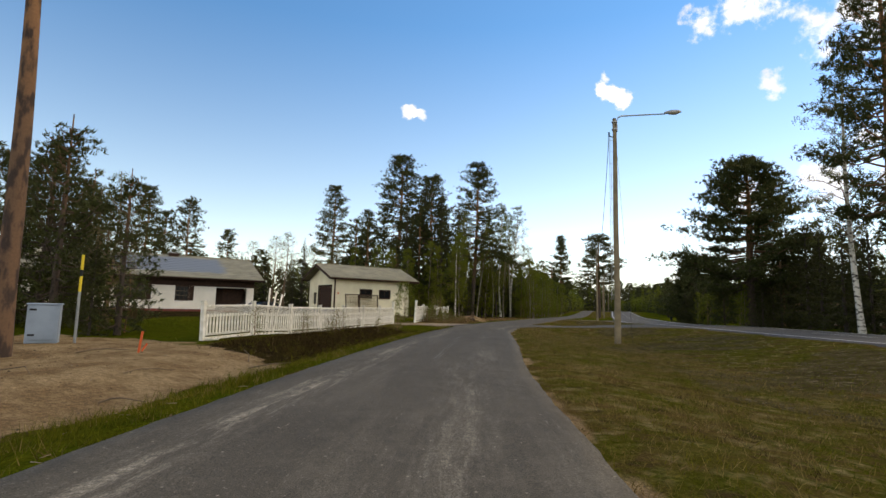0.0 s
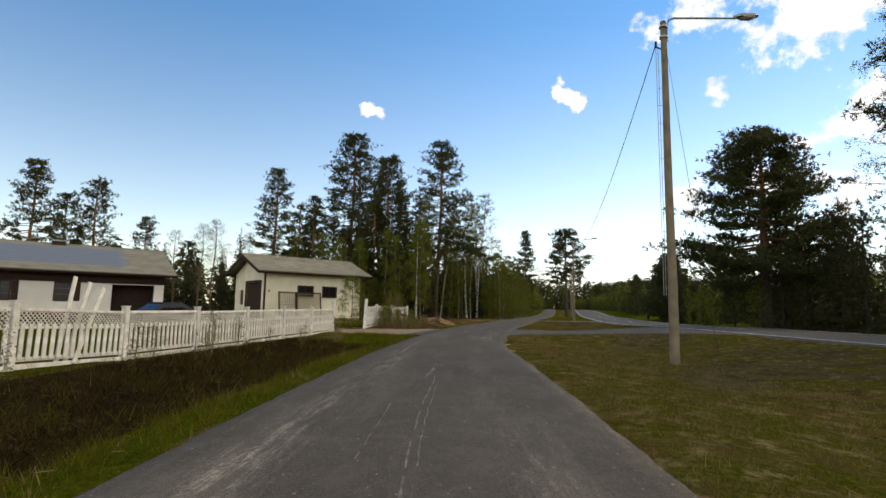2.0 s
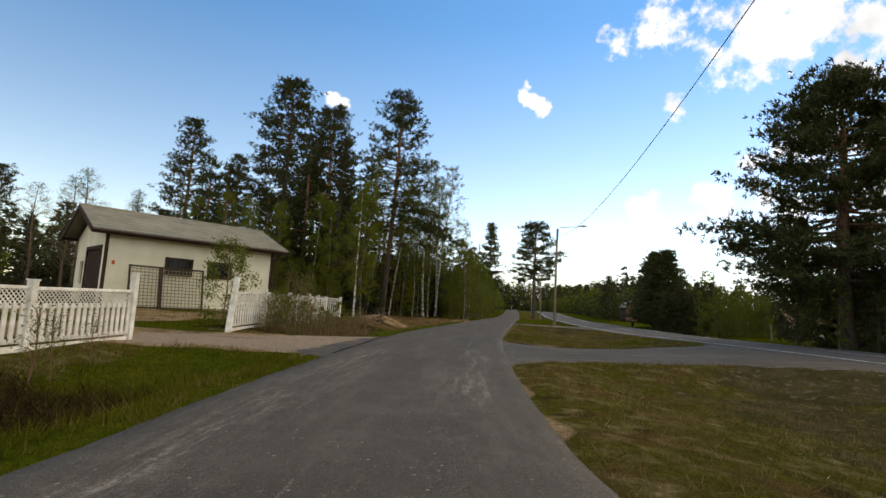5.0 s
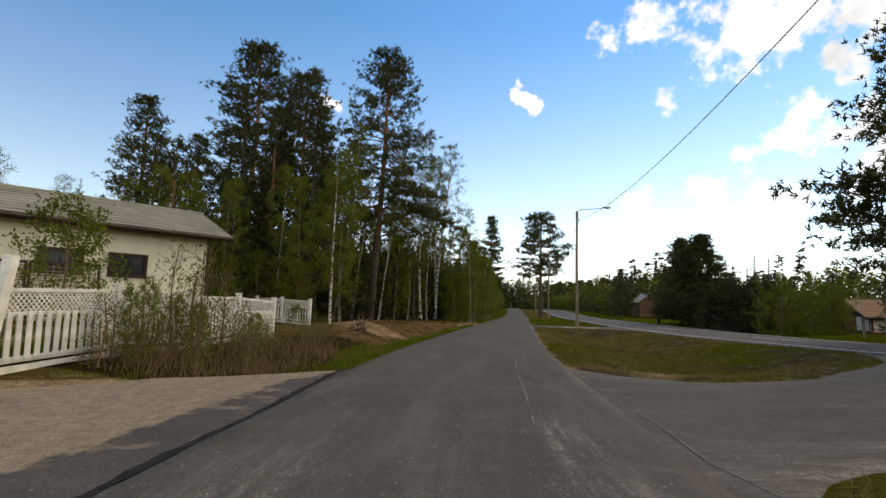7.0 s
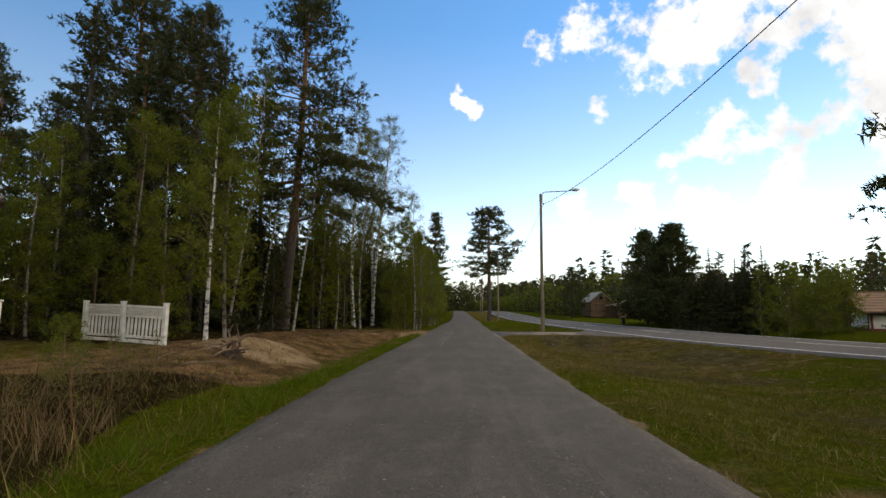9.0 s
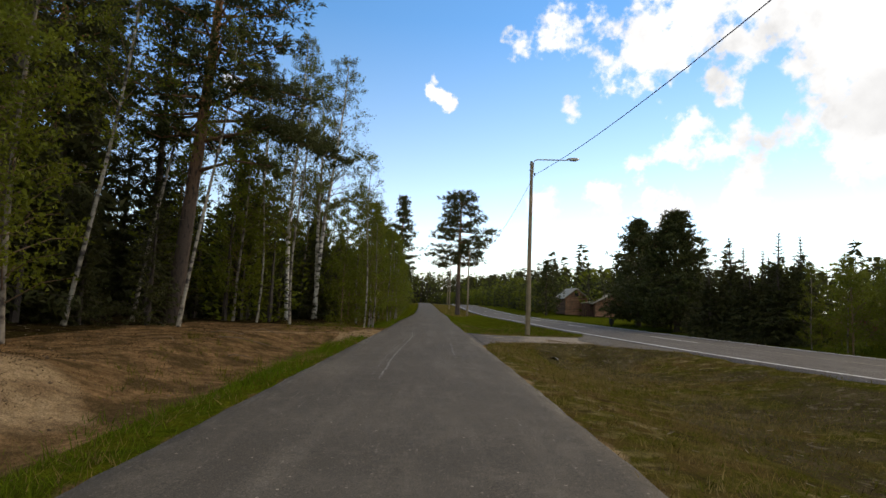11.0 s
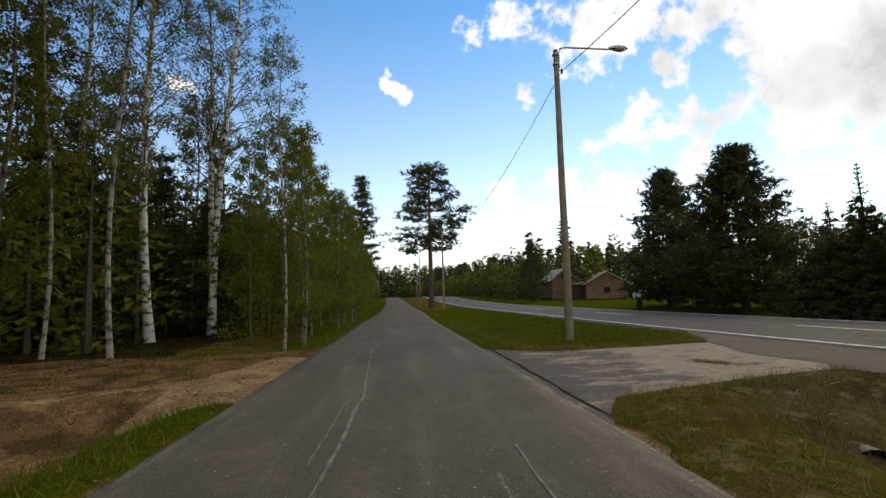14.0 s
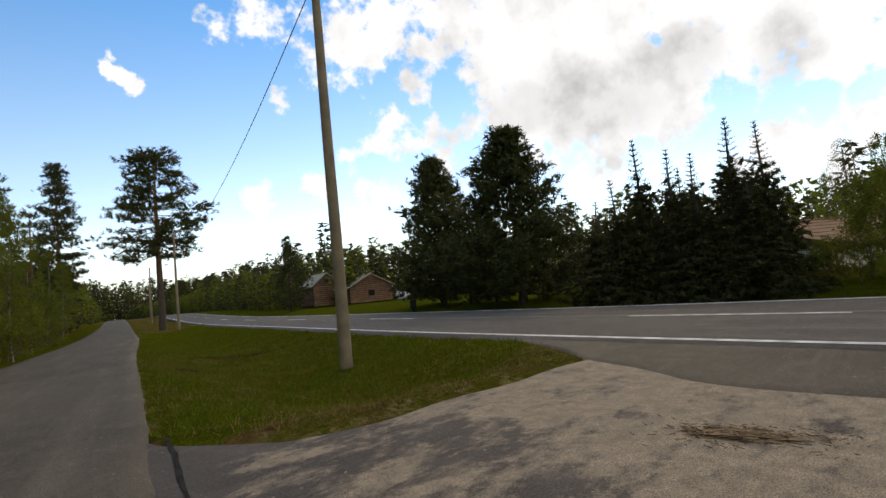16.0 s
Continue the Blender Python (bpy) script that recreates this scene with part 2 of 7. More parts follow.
CABINET = material("grey_blue_steel", (0.26, 0.31, 0.36), 0.5, (0.2, 0.24, 0.28), 2, 60, 0.05, 0.1)
ORANGE = material("orange_plastic", (0.62, 0.1, 0.03), 0.5, None, 5, 40, 0.0, 0.1)
YELLOW = material("yellow_plastic", (0.7, 0.5, 0.04), 0.5, None, 5, 40, 0.0, 0.1)
BLACK_PLASTIC = material("black_plastic", (0.015, 0.015, 0.016), 0.5, None, 5, 40, 0.0, 0.1)
SPRUCE_BARK = material("spruce_bark", (0.07, 0.055, 0.045), 0.95, None, 5, 22, 0.8, 0.35)
CLOD_TWIG = material("dry_brown_litter", (0.26, 0.17, 0.095), 0.9, (0.17, 0.11, 0.06), 4, 30, 0.2, 0.3, island_random=0.4)
RED_TWIG = material("reddish_twig", (0.2, 0.105, 0.05), 0.9, (0.12, 0.065, 0.032), 4, 30, 0.2, 0.3, island_random=0.35)
TWIG = material("grey_brown_twig", (0.19, 0.12, 0.07), 0.9, (0.11, 0.07, 0.042), 4, 30, 0.2, 0.3, island_random=0.35)
PINE_NEEDLE = material("pine_needles", (0.064, 0.068, 0.022), 0.55, (0.044, 0.05, 0.016), 0.7, 20, 0.0, 0.2, island_random=0.3, through_light=0.22, spec=0.06)
SPRUCE_NEEDLE = material("spruce_needles", (0.055, 0.055, 0.019), 0.6, (0.04, 0.042, 0.014), 0.7, 20, 0.0, 0.2, island_random=0.3, through_light=0.2, spec=0.06)
BIRCH_LEAF = material("birch_leaves", (0.135, 0.15, 0.016), 0.55, (0.085, 0.102, 0.013), 0.8, 20, 0.0, 0.2, island_random=0.3, through_light=0.4, spec=0.06)
PALE_LEAF = material("pale_birch_buds", (0.135, 0.145, 0.045), 0.6, (0.09, 0.1, 0.032), 0.8, 20, 0.0, 0.2, island_random=0.3, through_light=0.35, spec=0.06)
GRASS_BLADE = material("grass_blades", (0.06, 0.07, 0.006), 0.8, (0.108, 0.09, 0.012), 0.5, 8, 0.0, 0.25, island_random=0.4, through_light=0.35, spec=0.0)
FRESH_BLADE = material("fresh_grass_blades", (0.062, 0.108, 0.006), 0.8, (0.09, 0.118, 0.01), 0.5, 8, 0.0, 0.25, island_random=0.35, through_light=0.4, spec=0.0)
DRY_BLADE = material("dry_grass_blades", (0.215, 0.152, 0.058), 0.9, (0.12, 0.084, 0.022), 0.7, 8, 0.0, 0.25, island_random=0.4, through_light=0.2, spec=0.0)


def trunk_material(name, base, mark, stretch, lo, hi, upper=None, rise=(4.0, 9.0)):
    """Bark with marks drawn out along or across the trunk; upper: the thin bright bark higher up."""
    m = bpy.data.materials.new(name)
    m.use_nodes = True
    nt = m.node_tree
    N, L = nt.nodes.new, nt.links.new
    b = nt.nodes["Principled BSDF"]
    b.inputs["Roughness"].default_value, b.inputs["Specular IOR Level"].default_value = 0.85, 0.15
    co, mp = N("ShaderNodeTexCoord"), N("ShaderNodeMapping")
    mp.inputs["Scale"].default_value = stretch
    L(co.outputs["Object"], mp.inputs["Vector"])
    n1, n2 = N("ShaderNodeTexNoise"), N("ShaderNodeTexNoise")
    n1.inputs["Scale"].default_value, n1.inputs["Detail"].default_value = 1.0, 5.0
    n2.inputs["Scale"].default_value, n2.inputs["Detail"].default_value = 26.0, 4.0
    L(mp.outputs[0], n1.inputs["Vector"]), L(co.outputs["Object"], n2.inputs["Vector"])

    def step(v, a, c):
        r = N("ShaderNodeMapRange")
        r.inputs["From Min"].default_value, r.inputs["From Max"].default_value = a, c
        L(v, r.inputs["Value"])
        return r.outputs[0]

    def blend(f, a, c):
        x = N("ShaderNodeMix")
        x.data_type = "RGBA"
        L(f, x.inputs["Factor"])
        for sock, v in (("A", a), ("B", c)):
            if isinstance(v, tuple):
                x.inputs[sock].default_value = (*v, 1)
            else:
                L(v, x.inputs[sock])
        return x.outputs["Result"]

    ground = base
    if upper:
        sep = N("ShaderNodeSeparateXYZ")
        L(co.outputs["Object"], sep.inputs[0])
        ground = blend(step(sep.outputs[2], *rise), base, upper)
    col = blend(step(n1.outputs["Fac"], lo, hi), ground, mark)
    hsv = N("ShaderNodeHueSaturation")
    L(col, hsv.inputs["Color"])
    v = N("ShaderNodeMapRange")
    v.inputs["To Min"].default_value, v.inputs["To Max"].default_value = 0.7, 1.3
    L(n2.outputs["Fac"], v.inputs["Value"])
    L(v.outputs[0], hsv.inputs["Value"])
    L(hsv.outputs[0], b.inputs["Base Color"])
    bp = N("ShaderNodeBump")
    bp.inputs["Strength"].default_value, bp.inputs["Distance"].default_value = 0.7, 0.012
    L(n1.outputs["Fac"], bp.inputs["Height"])
    L(bp.outputs[0], b.inputs["Normal"])
    return m


PINE_BARK = trunk_material("reddish_pine_bark", (0.13, 0.075, 0.045), (0.045, 0.03, 0.024), (7, 7, 2.4), 0.46, 0.6, (0.27, 0.13, 0.06), (4.0, 8.0))
PINE_BARK_GREY = trunk_material("scots_pine_bark", (0.075, 0.055, 0.042), (0.03, 0.024, 0.02), (14, 14, 4), 0.5, 0.68, (0.24, 0.115, 0.05), (3.5, 9.0))
BIRCH_WHITE = trunk_material("white_birch_bark", (0.56, 0.51, 0.43), (0.05, 0.042, 0.036), (3.5, 3.5, 7), 0.48, 0.62)
BIRCH_GREY = trunk_material("grey_birch_bark", (0.27, 0.235, 0.18), (0.05, 0.042, 0.036), (4, 4, 6), 0.46, 0.6)
BIRCH_BARK = trunk_material("birch_bark", (0.2, 0.17, 0.135), (0.05, 0.04, 0.033), (4, 4, 5), 0.46, 0.6)


def ground_material():
    """Grass, dry grass, sand and brown soil, blended by the ground's own cover values."""
    m = bpy.data.materials.new("ground_cover")
    m.use_nodes = True
    nt = m.node_tree
    N, L = nt.nodes.new, nt.links.new
    b = nt.nodes["Principled BSDF"]
    b.inputs["Roughness"].default_value = 0.95
    b.inputs["Specular IOR Level"].default_value = 0.0
    co = N("ShaderNodeTexCoord")

    def noise_tex(scale, detail=6.0):
        n = N("ShaderNodeTexNoise")
        n.inputs["Scale"].default_value, n.inputs["Detail"].default_value = scale, detail
        L(co.outputs["Object"], n.inputs["Vector"])
        return n.outputs["Fac"]

    def blend(f, a, c):
        n = N("ShaderNodeMix")
        n.data_type = "RGBA"
        L(f, n.inputs["Factor"])
        for sock, v in (("A", a), ("B", c)):
            if isinstance(v, tuple):
                n.inputs[sock].default_value = (*v, 1)
            else:
                L(v, n.inputs[sock])
        return n.outputs["Result"]

    def step(v, lo, hi):
        n = N("ShaderNodeMapRange")
        n.inputs["From Min"].default_value, n.inputs["From Max"].default_value = lo, hi
        L(v, n.inputs["Value"])
        return n.outputs[0]

    def cover(name, noise_amount=0.7):
        a = N("ShaderNodeAttribute")
        a.attribute_name = name
        s = N("ShaderNodeMath")
        s.operation = "MULTIPLY_ADD"
        L(broad, s.inputs[0])
        s.inputs[1].default_value = noise_amount
        L(a.outputs["Fac"], s.inputs[2])
        return step(s.outputs[0], 0.6 + noise_amount * 0.3, 0.6 + noise_amount * 0.55)

    broad, mid, fine, tuft = noise_tex(0.9), noise_tex(5.0), noise_tex(45.0), noise_tex(13.0)
    meadow = noise_tex(0.35, 3.0)
    grass = blend(step(mid, 0.35, 0.65), (0.038, 0.052, 0.004), (0.062, 0.063, 0.006))
    straw = noise_tex(1.7, 8.0)
    moss = blend(step(mid, 0.4, 0.6), (0.086, 0.071, 0.015), (0.056, 0.05, 0.009))
    dry = blend(step(straw, 0.45, 0.6), moss, blend(step(tuft, 0.4, 0.6), (0.118, 0.074, 0.025), (0.058, 0.038, 0.014)))
    dry = blend(step(noise_tex(3.1, 9.0), 0.52, 0.7), dry, (0.175, 0.13, 0.058))
    dry = blend(step(noise_tex(2.3, 7.0), 0.6, 0.68), dry, (0.042, 0.029, 0.012))
    heath = blend(step(straw, 0.42, 0.58), (0.018, 0.012, 0.006), (0.032, 0.024, 0.008))
    heath = blend(step(noise_tex(4.3, 6.0), 0.6, 0.72), heath, (0.07, 0.047, 0.026))
    litter = blend(step(straw, 0.4, 0.6), (0.052, 0.039, 0.018), (0.092, 0.068, 0.034))
    litter = blend(step(tuft, 0.48, 0.62), litter, (0.05, 0.047, 0.011))
    litter = blend(step(noise_tex(5.5, 9.0), 0.57, 0.74), litter, (0.16, 0.126, 0.082))
    sand = blend(step(straw, 0.4, 0.64), (0.27, 0.185, 0.1), (0.17, 0.108, 0.055))
    soil = blend(step(straw, 0.4, 0.62), blend(step(mid, 0.4, 0.6), (0.21, 0.125, 0.058), (0.13, 0.075, 0.034)), (0.07, 0.045, 0.02))
    col = blend(step(meadow, 0.4, 0.6), dry, blend(step(tuft, 0.35, 0.6), grass, dry))
    for name, c in (("green", grass), ("litter", litter), ("heath", heath), ("soil", soil), ("sand", sand)):
        col = blend(cover(name), col, c)
    hsv = N("ShaderNodeHueSaturation")
    L(col, hsv.inputs["Color"])
    v = N("ShaderNodeMapRange")
    v.inputs["From Min"].default_value, v.inputs["From Max"].default_value = 0.3, 0.7
    v.inputs["To Min"].default_value, v.inputs["To Max"].default_value = 0.68, 1.32
    L(fine, v.inputs["Value"])
    v2 = N("ShaderNodeMapRange")
    v2.inputs["From Min"].default_value, v2.inputs["From Max"].default_value = 0.35, 0.65
    v2.inputs["To Min"].default_value, v2.inputs["To Max"].default_value = 0.76, 1.2
    L(tuft, v2.inputs["Value"])
    both = N("ShaderNodeMath")
    both.operation = "MULTIPLY"
    L(v.outputs[0], both.inputs[0]), L(v2.outputs[0], both.inputs[1])
    L(both.outputs[0], hsv.inputs["Value"])
    L(hsv.outputs[0], b.inputs["Base Color"])
    bp = N("ShaderNodeBump")
    bp.inputs["Strength"].default_value, bp.inputs["Distance"].default_value = 0.7, 0.05
    L(both.outputs[0], bp.inputs["Height"])
    L(bp.outputs[0], b.inputs["Normal"])
    return m


def asphalt_material(name, base, sandy, along=0.12, patchy=False, hold=0.42):
    """Aggregate speckle, long worn streaks, fine pale cracks and blown sand."""
    m = bpy.data.materials.new(name)
    m.use_nodes = True
    nt = m.node_tree
    N, L = nt.nodes.new, nt.links.new
    b = nt.nodes["Principled BSDF"]
    b.inputs["Specular IOR Level"].default_value = 0.12
    at = N("ShaderNodeAttribute")
    at.attribute_name = "along"      # across, along in metres
    co = N("ShaderNodeTexCoord")

    def noise_tex(scale, detail, vec, rough=0.5):
        n = N("ShaderNodeTexNoise")
        n.inputs["Scale"].default_value, n.inputs["Detail"].default_value = scale, detail
        n.inputs["Roughness"].default_value = rough
        L(vec, n.inputs["Vector"])
        return n.outputs["Fac"]

    def step(v, lo, hi, a=0.0, c=1.0):
        n = N("ShaderNodeMapRange")
        n.inputs["From Min"].default_value, n.inputs["From Max"].default_value = lo, hi
        n.inputs["To Min"].default_value, n.inputs["To Max"].default_value = a, c
        L(v, n.inputs["Value"])
        return n.outputs[0]

    def blend(f, a, c):
        n = N("ShaderNodeMix")
        n.data_type = "RGBA"
        L(f, n.inputs["Factor"])
        for sock, v in (("A", a), ("B", c)):
            if isinstance(v, tuple):
                n.inputs[sock].default_value = (*v, 1)
            else:
                L(v, n.inputs[sock])
        return n.outputs["Result"]

    def mul(a, c):
        n = N("ShaderNodeMath")
        n.operation = "MULTIPLY"
        L(a, n.inputs[0]), L(c, n.inputs[1])
        return n.outputs[0]

    stretch = N("ShaderNodeMapping")
    stretch.inputs["Scale"].default_value = (1.0, along, 1.0)
    L(at.outputs["Vector"], stretch.inputs["Vector"])
    streak = noise_tex(3.6 if patchy else 2.2, 9.0 if patchy else 6.0, stretch.outputs[0], 0.7 if patchy else 0.5)
    patch = noise_tex(0.5, 5.0, co.outputs["Object"])
    speck = noise_tex(140.0, 3.0, co.outputs["Object"])
    grit = noise_tex(60.0, 5.0, co.outputs["Object"])
    col = blend(step(patch, 0.35, 0.65), base, tuple(c * 0.78 for c in base))
    col = blend(mul(step(streak, 0.52, 0.72), step(grit, 0.4, 0.6)), col, tuple(c * 1.7 for c in base))
    fleck = noise_tex(48.0, 2.0, co.outputs["Object"])
    col = blend(step(fleck, 0.63, 0.7, 0.0, 0.6), col, tuple(c * 2.2 for c in base))
    stones = N("ShaderNodeTexVoronoi")
    stones.inputs["Scale"].default_value = 8.0
    L(co.outputs["Object"], stones.inputs["Vector"])
    col = blend(step(stones.outputs["Distance"], 0.09, 0.05, 0.0, 0.8), col, tuple(c * 4.0 for c in base))
    mottle = noise_tex(2.2, 10.0, co.outputs["Object"], 0.75)
    col = blend(step(mottle, 0.5, 0.68, 0.0, 0.55), col, tuple(c * 1.55 for c in base))
    blot = noise_tex(9.0, 6.0, co.outputs["Object"], 0.65)
    col = blend(step(blot, 0.55, 0.7, 0.0, 0.5), col, tuple(c * 0.6 for c in base))
    worn = N("ShaderNodeAttribute")
    worn.attribute_name = "worn"
    if patchy:
        lift = N("ShaderNodeMath")
        lift.operation = "MULTIPLY_ADD"
        L(worn.outputs["Fac"], lift.inputs[0])
        lift.inputs[1].default_value = hold
        smear = N("ShaderNodeMath")
        smear.operation = "MULTIPLY_ADD"
        L(blot, smear.inputs[0])
        smear.inputs[1].default_value = 0.25
        calm = N("ShaderNodeMath")
        calm.operation = "MULTIPLY"
        L(streak, calm.inputs[0])
        calm.inputs[1].default_value = 0.4
        L(calm.outputs[0], smear.inputs[2])
        L(smear.outputs[0], lift.inputs[2])
        tone = blend(step(noise_tex(7.0, 6.0, co.outputs["Object"], 0.7), 0.38, 0.62), sandy, tuple(c * 0.66 for c in sandy))
        dust = noise_tex(2.4, 15.0, stretch.outputs[0], 0.74)
        mixed = N("ShaderNodeMath")
        mixed.operation = "MULTIPLY_ADD"
        L(dust, mixed.inputs[0])
        mixed.inputs[1].default_value = 1.6
        L(lift.outputs[0], mixed.inputs[2])
        col = blend(mul(step(mixed.outputs[0], 1.29, 1.47), step(grit, 0.3, 0.55, 0.5, 1.0)), col, tone)
    else:
        scuff = noise_tex(11.0, 12.0, stretch.outputs[0], 0.8)
        chips = noise_tex(26.0, 6.0, co.outputs["Object"], 0.7)
        col = blend(mul(mul(worn.outputs["Fac"], step(streak, 0.36, 0.6)), mul(step(scuff, 0.47, 0.58, 0.05, 1.0), step(chips, 0.42, 0.56, 0.25, 1.0))), col, sandy)
        scrape = noise_tex(15.0, 7.0, stretch.outputs[0], 0.7)
        col = blend(mul(mul(step(scrape, 0.6, 0.68), step(patch, 0.46, 0.6)), step(chips, 0.45, 0.55, 0.1, 0.55)), col, sandy)
    hsv = N("ShaderNodeHueSaturation")
    L(col, hsv.inputs["Color"])
    L(step(speck, 0.3, 0.7, 0.45, 1.6), hsv.inputs["Value"])
    L(hsv.outputs[0], b.inputs["Base Color"])
    L(step(grit, 0.3, 0.7, 0.75, 0.95), b.inputs["Roughness"])
    bp = N("ShaderNodeBump")
    bp.inputs["Strength"].default_value, bp.inputs["Distance"].default_value = 0.5, 0.006
    L(speck, bp.inputs["Height"])
    L(bp.outputs[0], b.inputs["Normal"])
    return m


GROUND = ground_material()
ASPHALT_OLD = asphalt_material("old_asphalt", (0.076, 0.064, 0.048), (0.3, 0.255, 0.195))
ASPHALT_MAIN = asphalt_material("main_road_asphalt", (0.078, 0.069, 0.06), (0.17, 0.155, 0.14))
GRAVEL = asphalt_material("sand_over_asphalt", (0.068, 0.058, 0.05), (0.27, 0.213, 0.15), along=0.5, patchy=True)
DRIVE_SAND = asphalt_material("packed_sand_over_asphalt", (0.072, 0.061, 0.05), (0.285, 0.205, 0.128), along=0.5, patchy=True, hold=0.8)
TAR = material("tar_seam", (0.016, 0.015, 0.014), 0.95, (0.034, 0.03, 0.027), 6, 50, 0.3, 0.2, spec=0.03)
PALE_CRACK = material("pale_crack_filler", (0.2, 0.18, 0.155), 0.9, (0.09, 0.08, 0.07), 9, 50, 0.3, 0.2)


# ---------------------------------------------------------------- mesh helpers
def part(name, bm, mat, parent=None, label=""):
    me = bpy.data.meshes.new(name)
    bm.to_mesh(me)
    bm.free()
    me.materials.append(mat)
    ob = new(name, me)
    ob.parent = parent
    if label:
        tagged(ob, label)
    return ob


def raw(name, verts, faces, mat, parent=None, smooth=False):
    """One mesh from arrays: verts (n, 3) and a list of face index arrays, each (m, 3) or (m, 4)."""
    me = bpy.data.meshes.new(name)
    verts = np.asarray(verts, dtype=np.float32).reshape(-1, 3)
    loops = np.concatenate([np.asarray(f, dtype=np.int32).ravel() for f in faces])
    counts = np.concatenate([np.full(len(f), len(f[0]), dtype=np.int32) for f in faces if len(f)])
    starts = np.concatenate([[0], np.cumsum(counts)[:-1]]).astype(np.int32)
    me.vertices.add(len(verts))
    me.vertices.foreach_set("co", verts.ravel())
    me.loops.add(len(loops))
    me.loops.foreach_set("vertex_index", loops)
    me.polygons.add(len(counts))
    me.polygons.foreach_set("loop_start", starts)
    me.polygons.foreach_set("use_smooth", np.full(len(counts), smooth))
    me.update(calc_edges=True)
    me.materials.append(mat)
    ob = new(name, me)
    ob.parent = parent
    return ob


def box(bm, x0, x1, y0, y1, z0, z1, bevel=0.0):
    r = bmesh.ops.create_cube(bm, size=1.0, matrix=Matrix.Translation(((x0 + x1) / 2, (y0 + y1) / 2, (z0 + z1) / 2)) @ Matrix.Diagonal((x1 - x0, y1 - y0, z1 - z0, 1)))
    if bevel:
        bmesh.ops.bevel(bm, geom=list({e for v in r["verts"] for e in v.link_edges}), offset=bevel, segments=1, affect="EDGES")
    return r["verts"]


def boxes(*rows, bevel=0.0):
    bm = bmesh.new()
    for r in rows:
        box(bm, *r, bevel=bevel)
    return bm


def cyl(bm, a, b, r0, r1, n=12):
    a, b = Vector(a), Vector(b)
    m = Matrix.Translation((a + b) / 2) @ (b - a).to_track_quat("Z", "Y").to_matrix().to_4x4()
    bmesh.ops.create_cone(bm, cap_ends=True, segments=n, radius1=r0, radius2=r1, depth=(b - a).length, matrix=m)


def tube(points, radii, sides=6):
    """Arrays of a tapered tube along points, closed by its narrow end."""
    p = np.asarray(points, dtype=float)
    r = np.asarray(radii, dtype=float)
    d = np.gradient(p, axis=0)
    d /= np.linalg.norm(d, axis=1)[:, None] + 1e-9
    ref = np.where(np.abs(d[:, 2:3]) > 0.9, np.array([[1.0, 0, 0]]), np.array([[0, 0, 1.0]]))
    u = np.cross(d, ref)
    u /= np.linalg.norm(u, axis=1)[:, None] + 1e-9
    v = np.cross(d, u)
    a = np.linspace(0, 2 * np.pi, sides, endpoint=False)
    ring = p[:, None, :] + r[:, None, None] * (np.cos(a)[None, :, None] * u[:, None, :] + np.sin(a)[None, :, None] * v[:, None, :])
    n = len(p)
    i = np.arange(n - 1)[:, None] * sides
    j = np.arange(sides)[None, :]
    k = (j + 1) % sides
    faces = np.stack([i + j, i + k, i + sides + k, i + sides + j], axis=-1).reshape(-1, 4)
    return ring.reshape(-1, 3), faces


class Bunch:
    """Gathers arrays of tubes and blades for one mesh."""

    def __init__(self):
        self.v, self.q, self.t, self.n = [], [], [], 0

    def tube(self, points, radii, sides=6):
        v, f = tube(points, radii, sides)
        self.q.append(f + self.n)
        self.v.append(v)
        self.n += len(v)

    def blades(self, root, tip, width, side):
        """Triangles from root to tip (n, 3), width (n,) across side (n, 3)."""
        m = len(root)
        v = np.stack([root - side * width[:, None] / 2, root + side * width[:, None] / 2, tip], axis=1).reshape(-1, 3)
        self.t.append(np.arange(m * 3).reshape(-1, 3) + self.n)
        self.v.append(v)
        self.n += m * 3

    def mesh(self, name, mat, parent=None, smooth=False):
        faces = [np.concatenate(x) for x in (self.q, self.t) if x]
        return raw(name, np.concatenate(self.v), faces, mat, parent, smooth)


def unit(a):
    return a / (np.linalg.norm(a, axis=-1, keepdims=True) + 1e-9)


# ---------------------------------------------------------------- plan of the ground
PATH_C = [(-60, -1.5), (-20, -0.1), (-2, 0.28), (0, 0.28), (4, 0.4), (9, 0.83), (16, 1.36), (19, 1.72), (21, 2.1), (27, 3.3), (31, 4.2), (35, 5.3),
          (42, 7.4), (49, 9.5), (54, 10.98), (58, 12.2), (65, 14.2), (80, 18.9), (120, 30.2), (180, 46.5), (260, 68.0)]
MAIN_N = [(-80, 9.5), (-20, 11.2), (0, 12.2), (10, 12.7), (20, 13.2), (26, 13.6), (30, 14.0), (36, 14.9), (42, 16.0), (50, 17.6), (59, 19.8),
          (70, 23.0), (81, 26.0), (100, 31.4), (130, 40.0), (180, 54.5), (230, 67.0), (300, 80.0), (400, 84.0), (900, 60.0)]
HALVES = [(-60, 1.66), (4, 1.64), (9, 1.7), (14, 1.65), (18, 1.54), (21, 1.6), (24, 1.64), (30, 1.74), (42, 1.74), (60, 1.66)]
MAIN_W = 5.65


def along(table, y):
    a = np.array(table)
    return np.interp(y, a[:, 0], a[:, 1])


def smooth_along(table, y):
    return sum(along(table, y + k) for k in (-3, -2, -1, 0, 1, 2, 3)) / 7.0


def half(y):
    return along(HALVES, y)


def path_x(y):
    return smooth_along(PATH_C, y)


def main_x(y):
    return smooth_along(MAIN_N, y)


def ss(a, b, x):
    t = np.clip((x - a) / (b - a), 0, 1)
    return t * t * (3 - 2 * t)


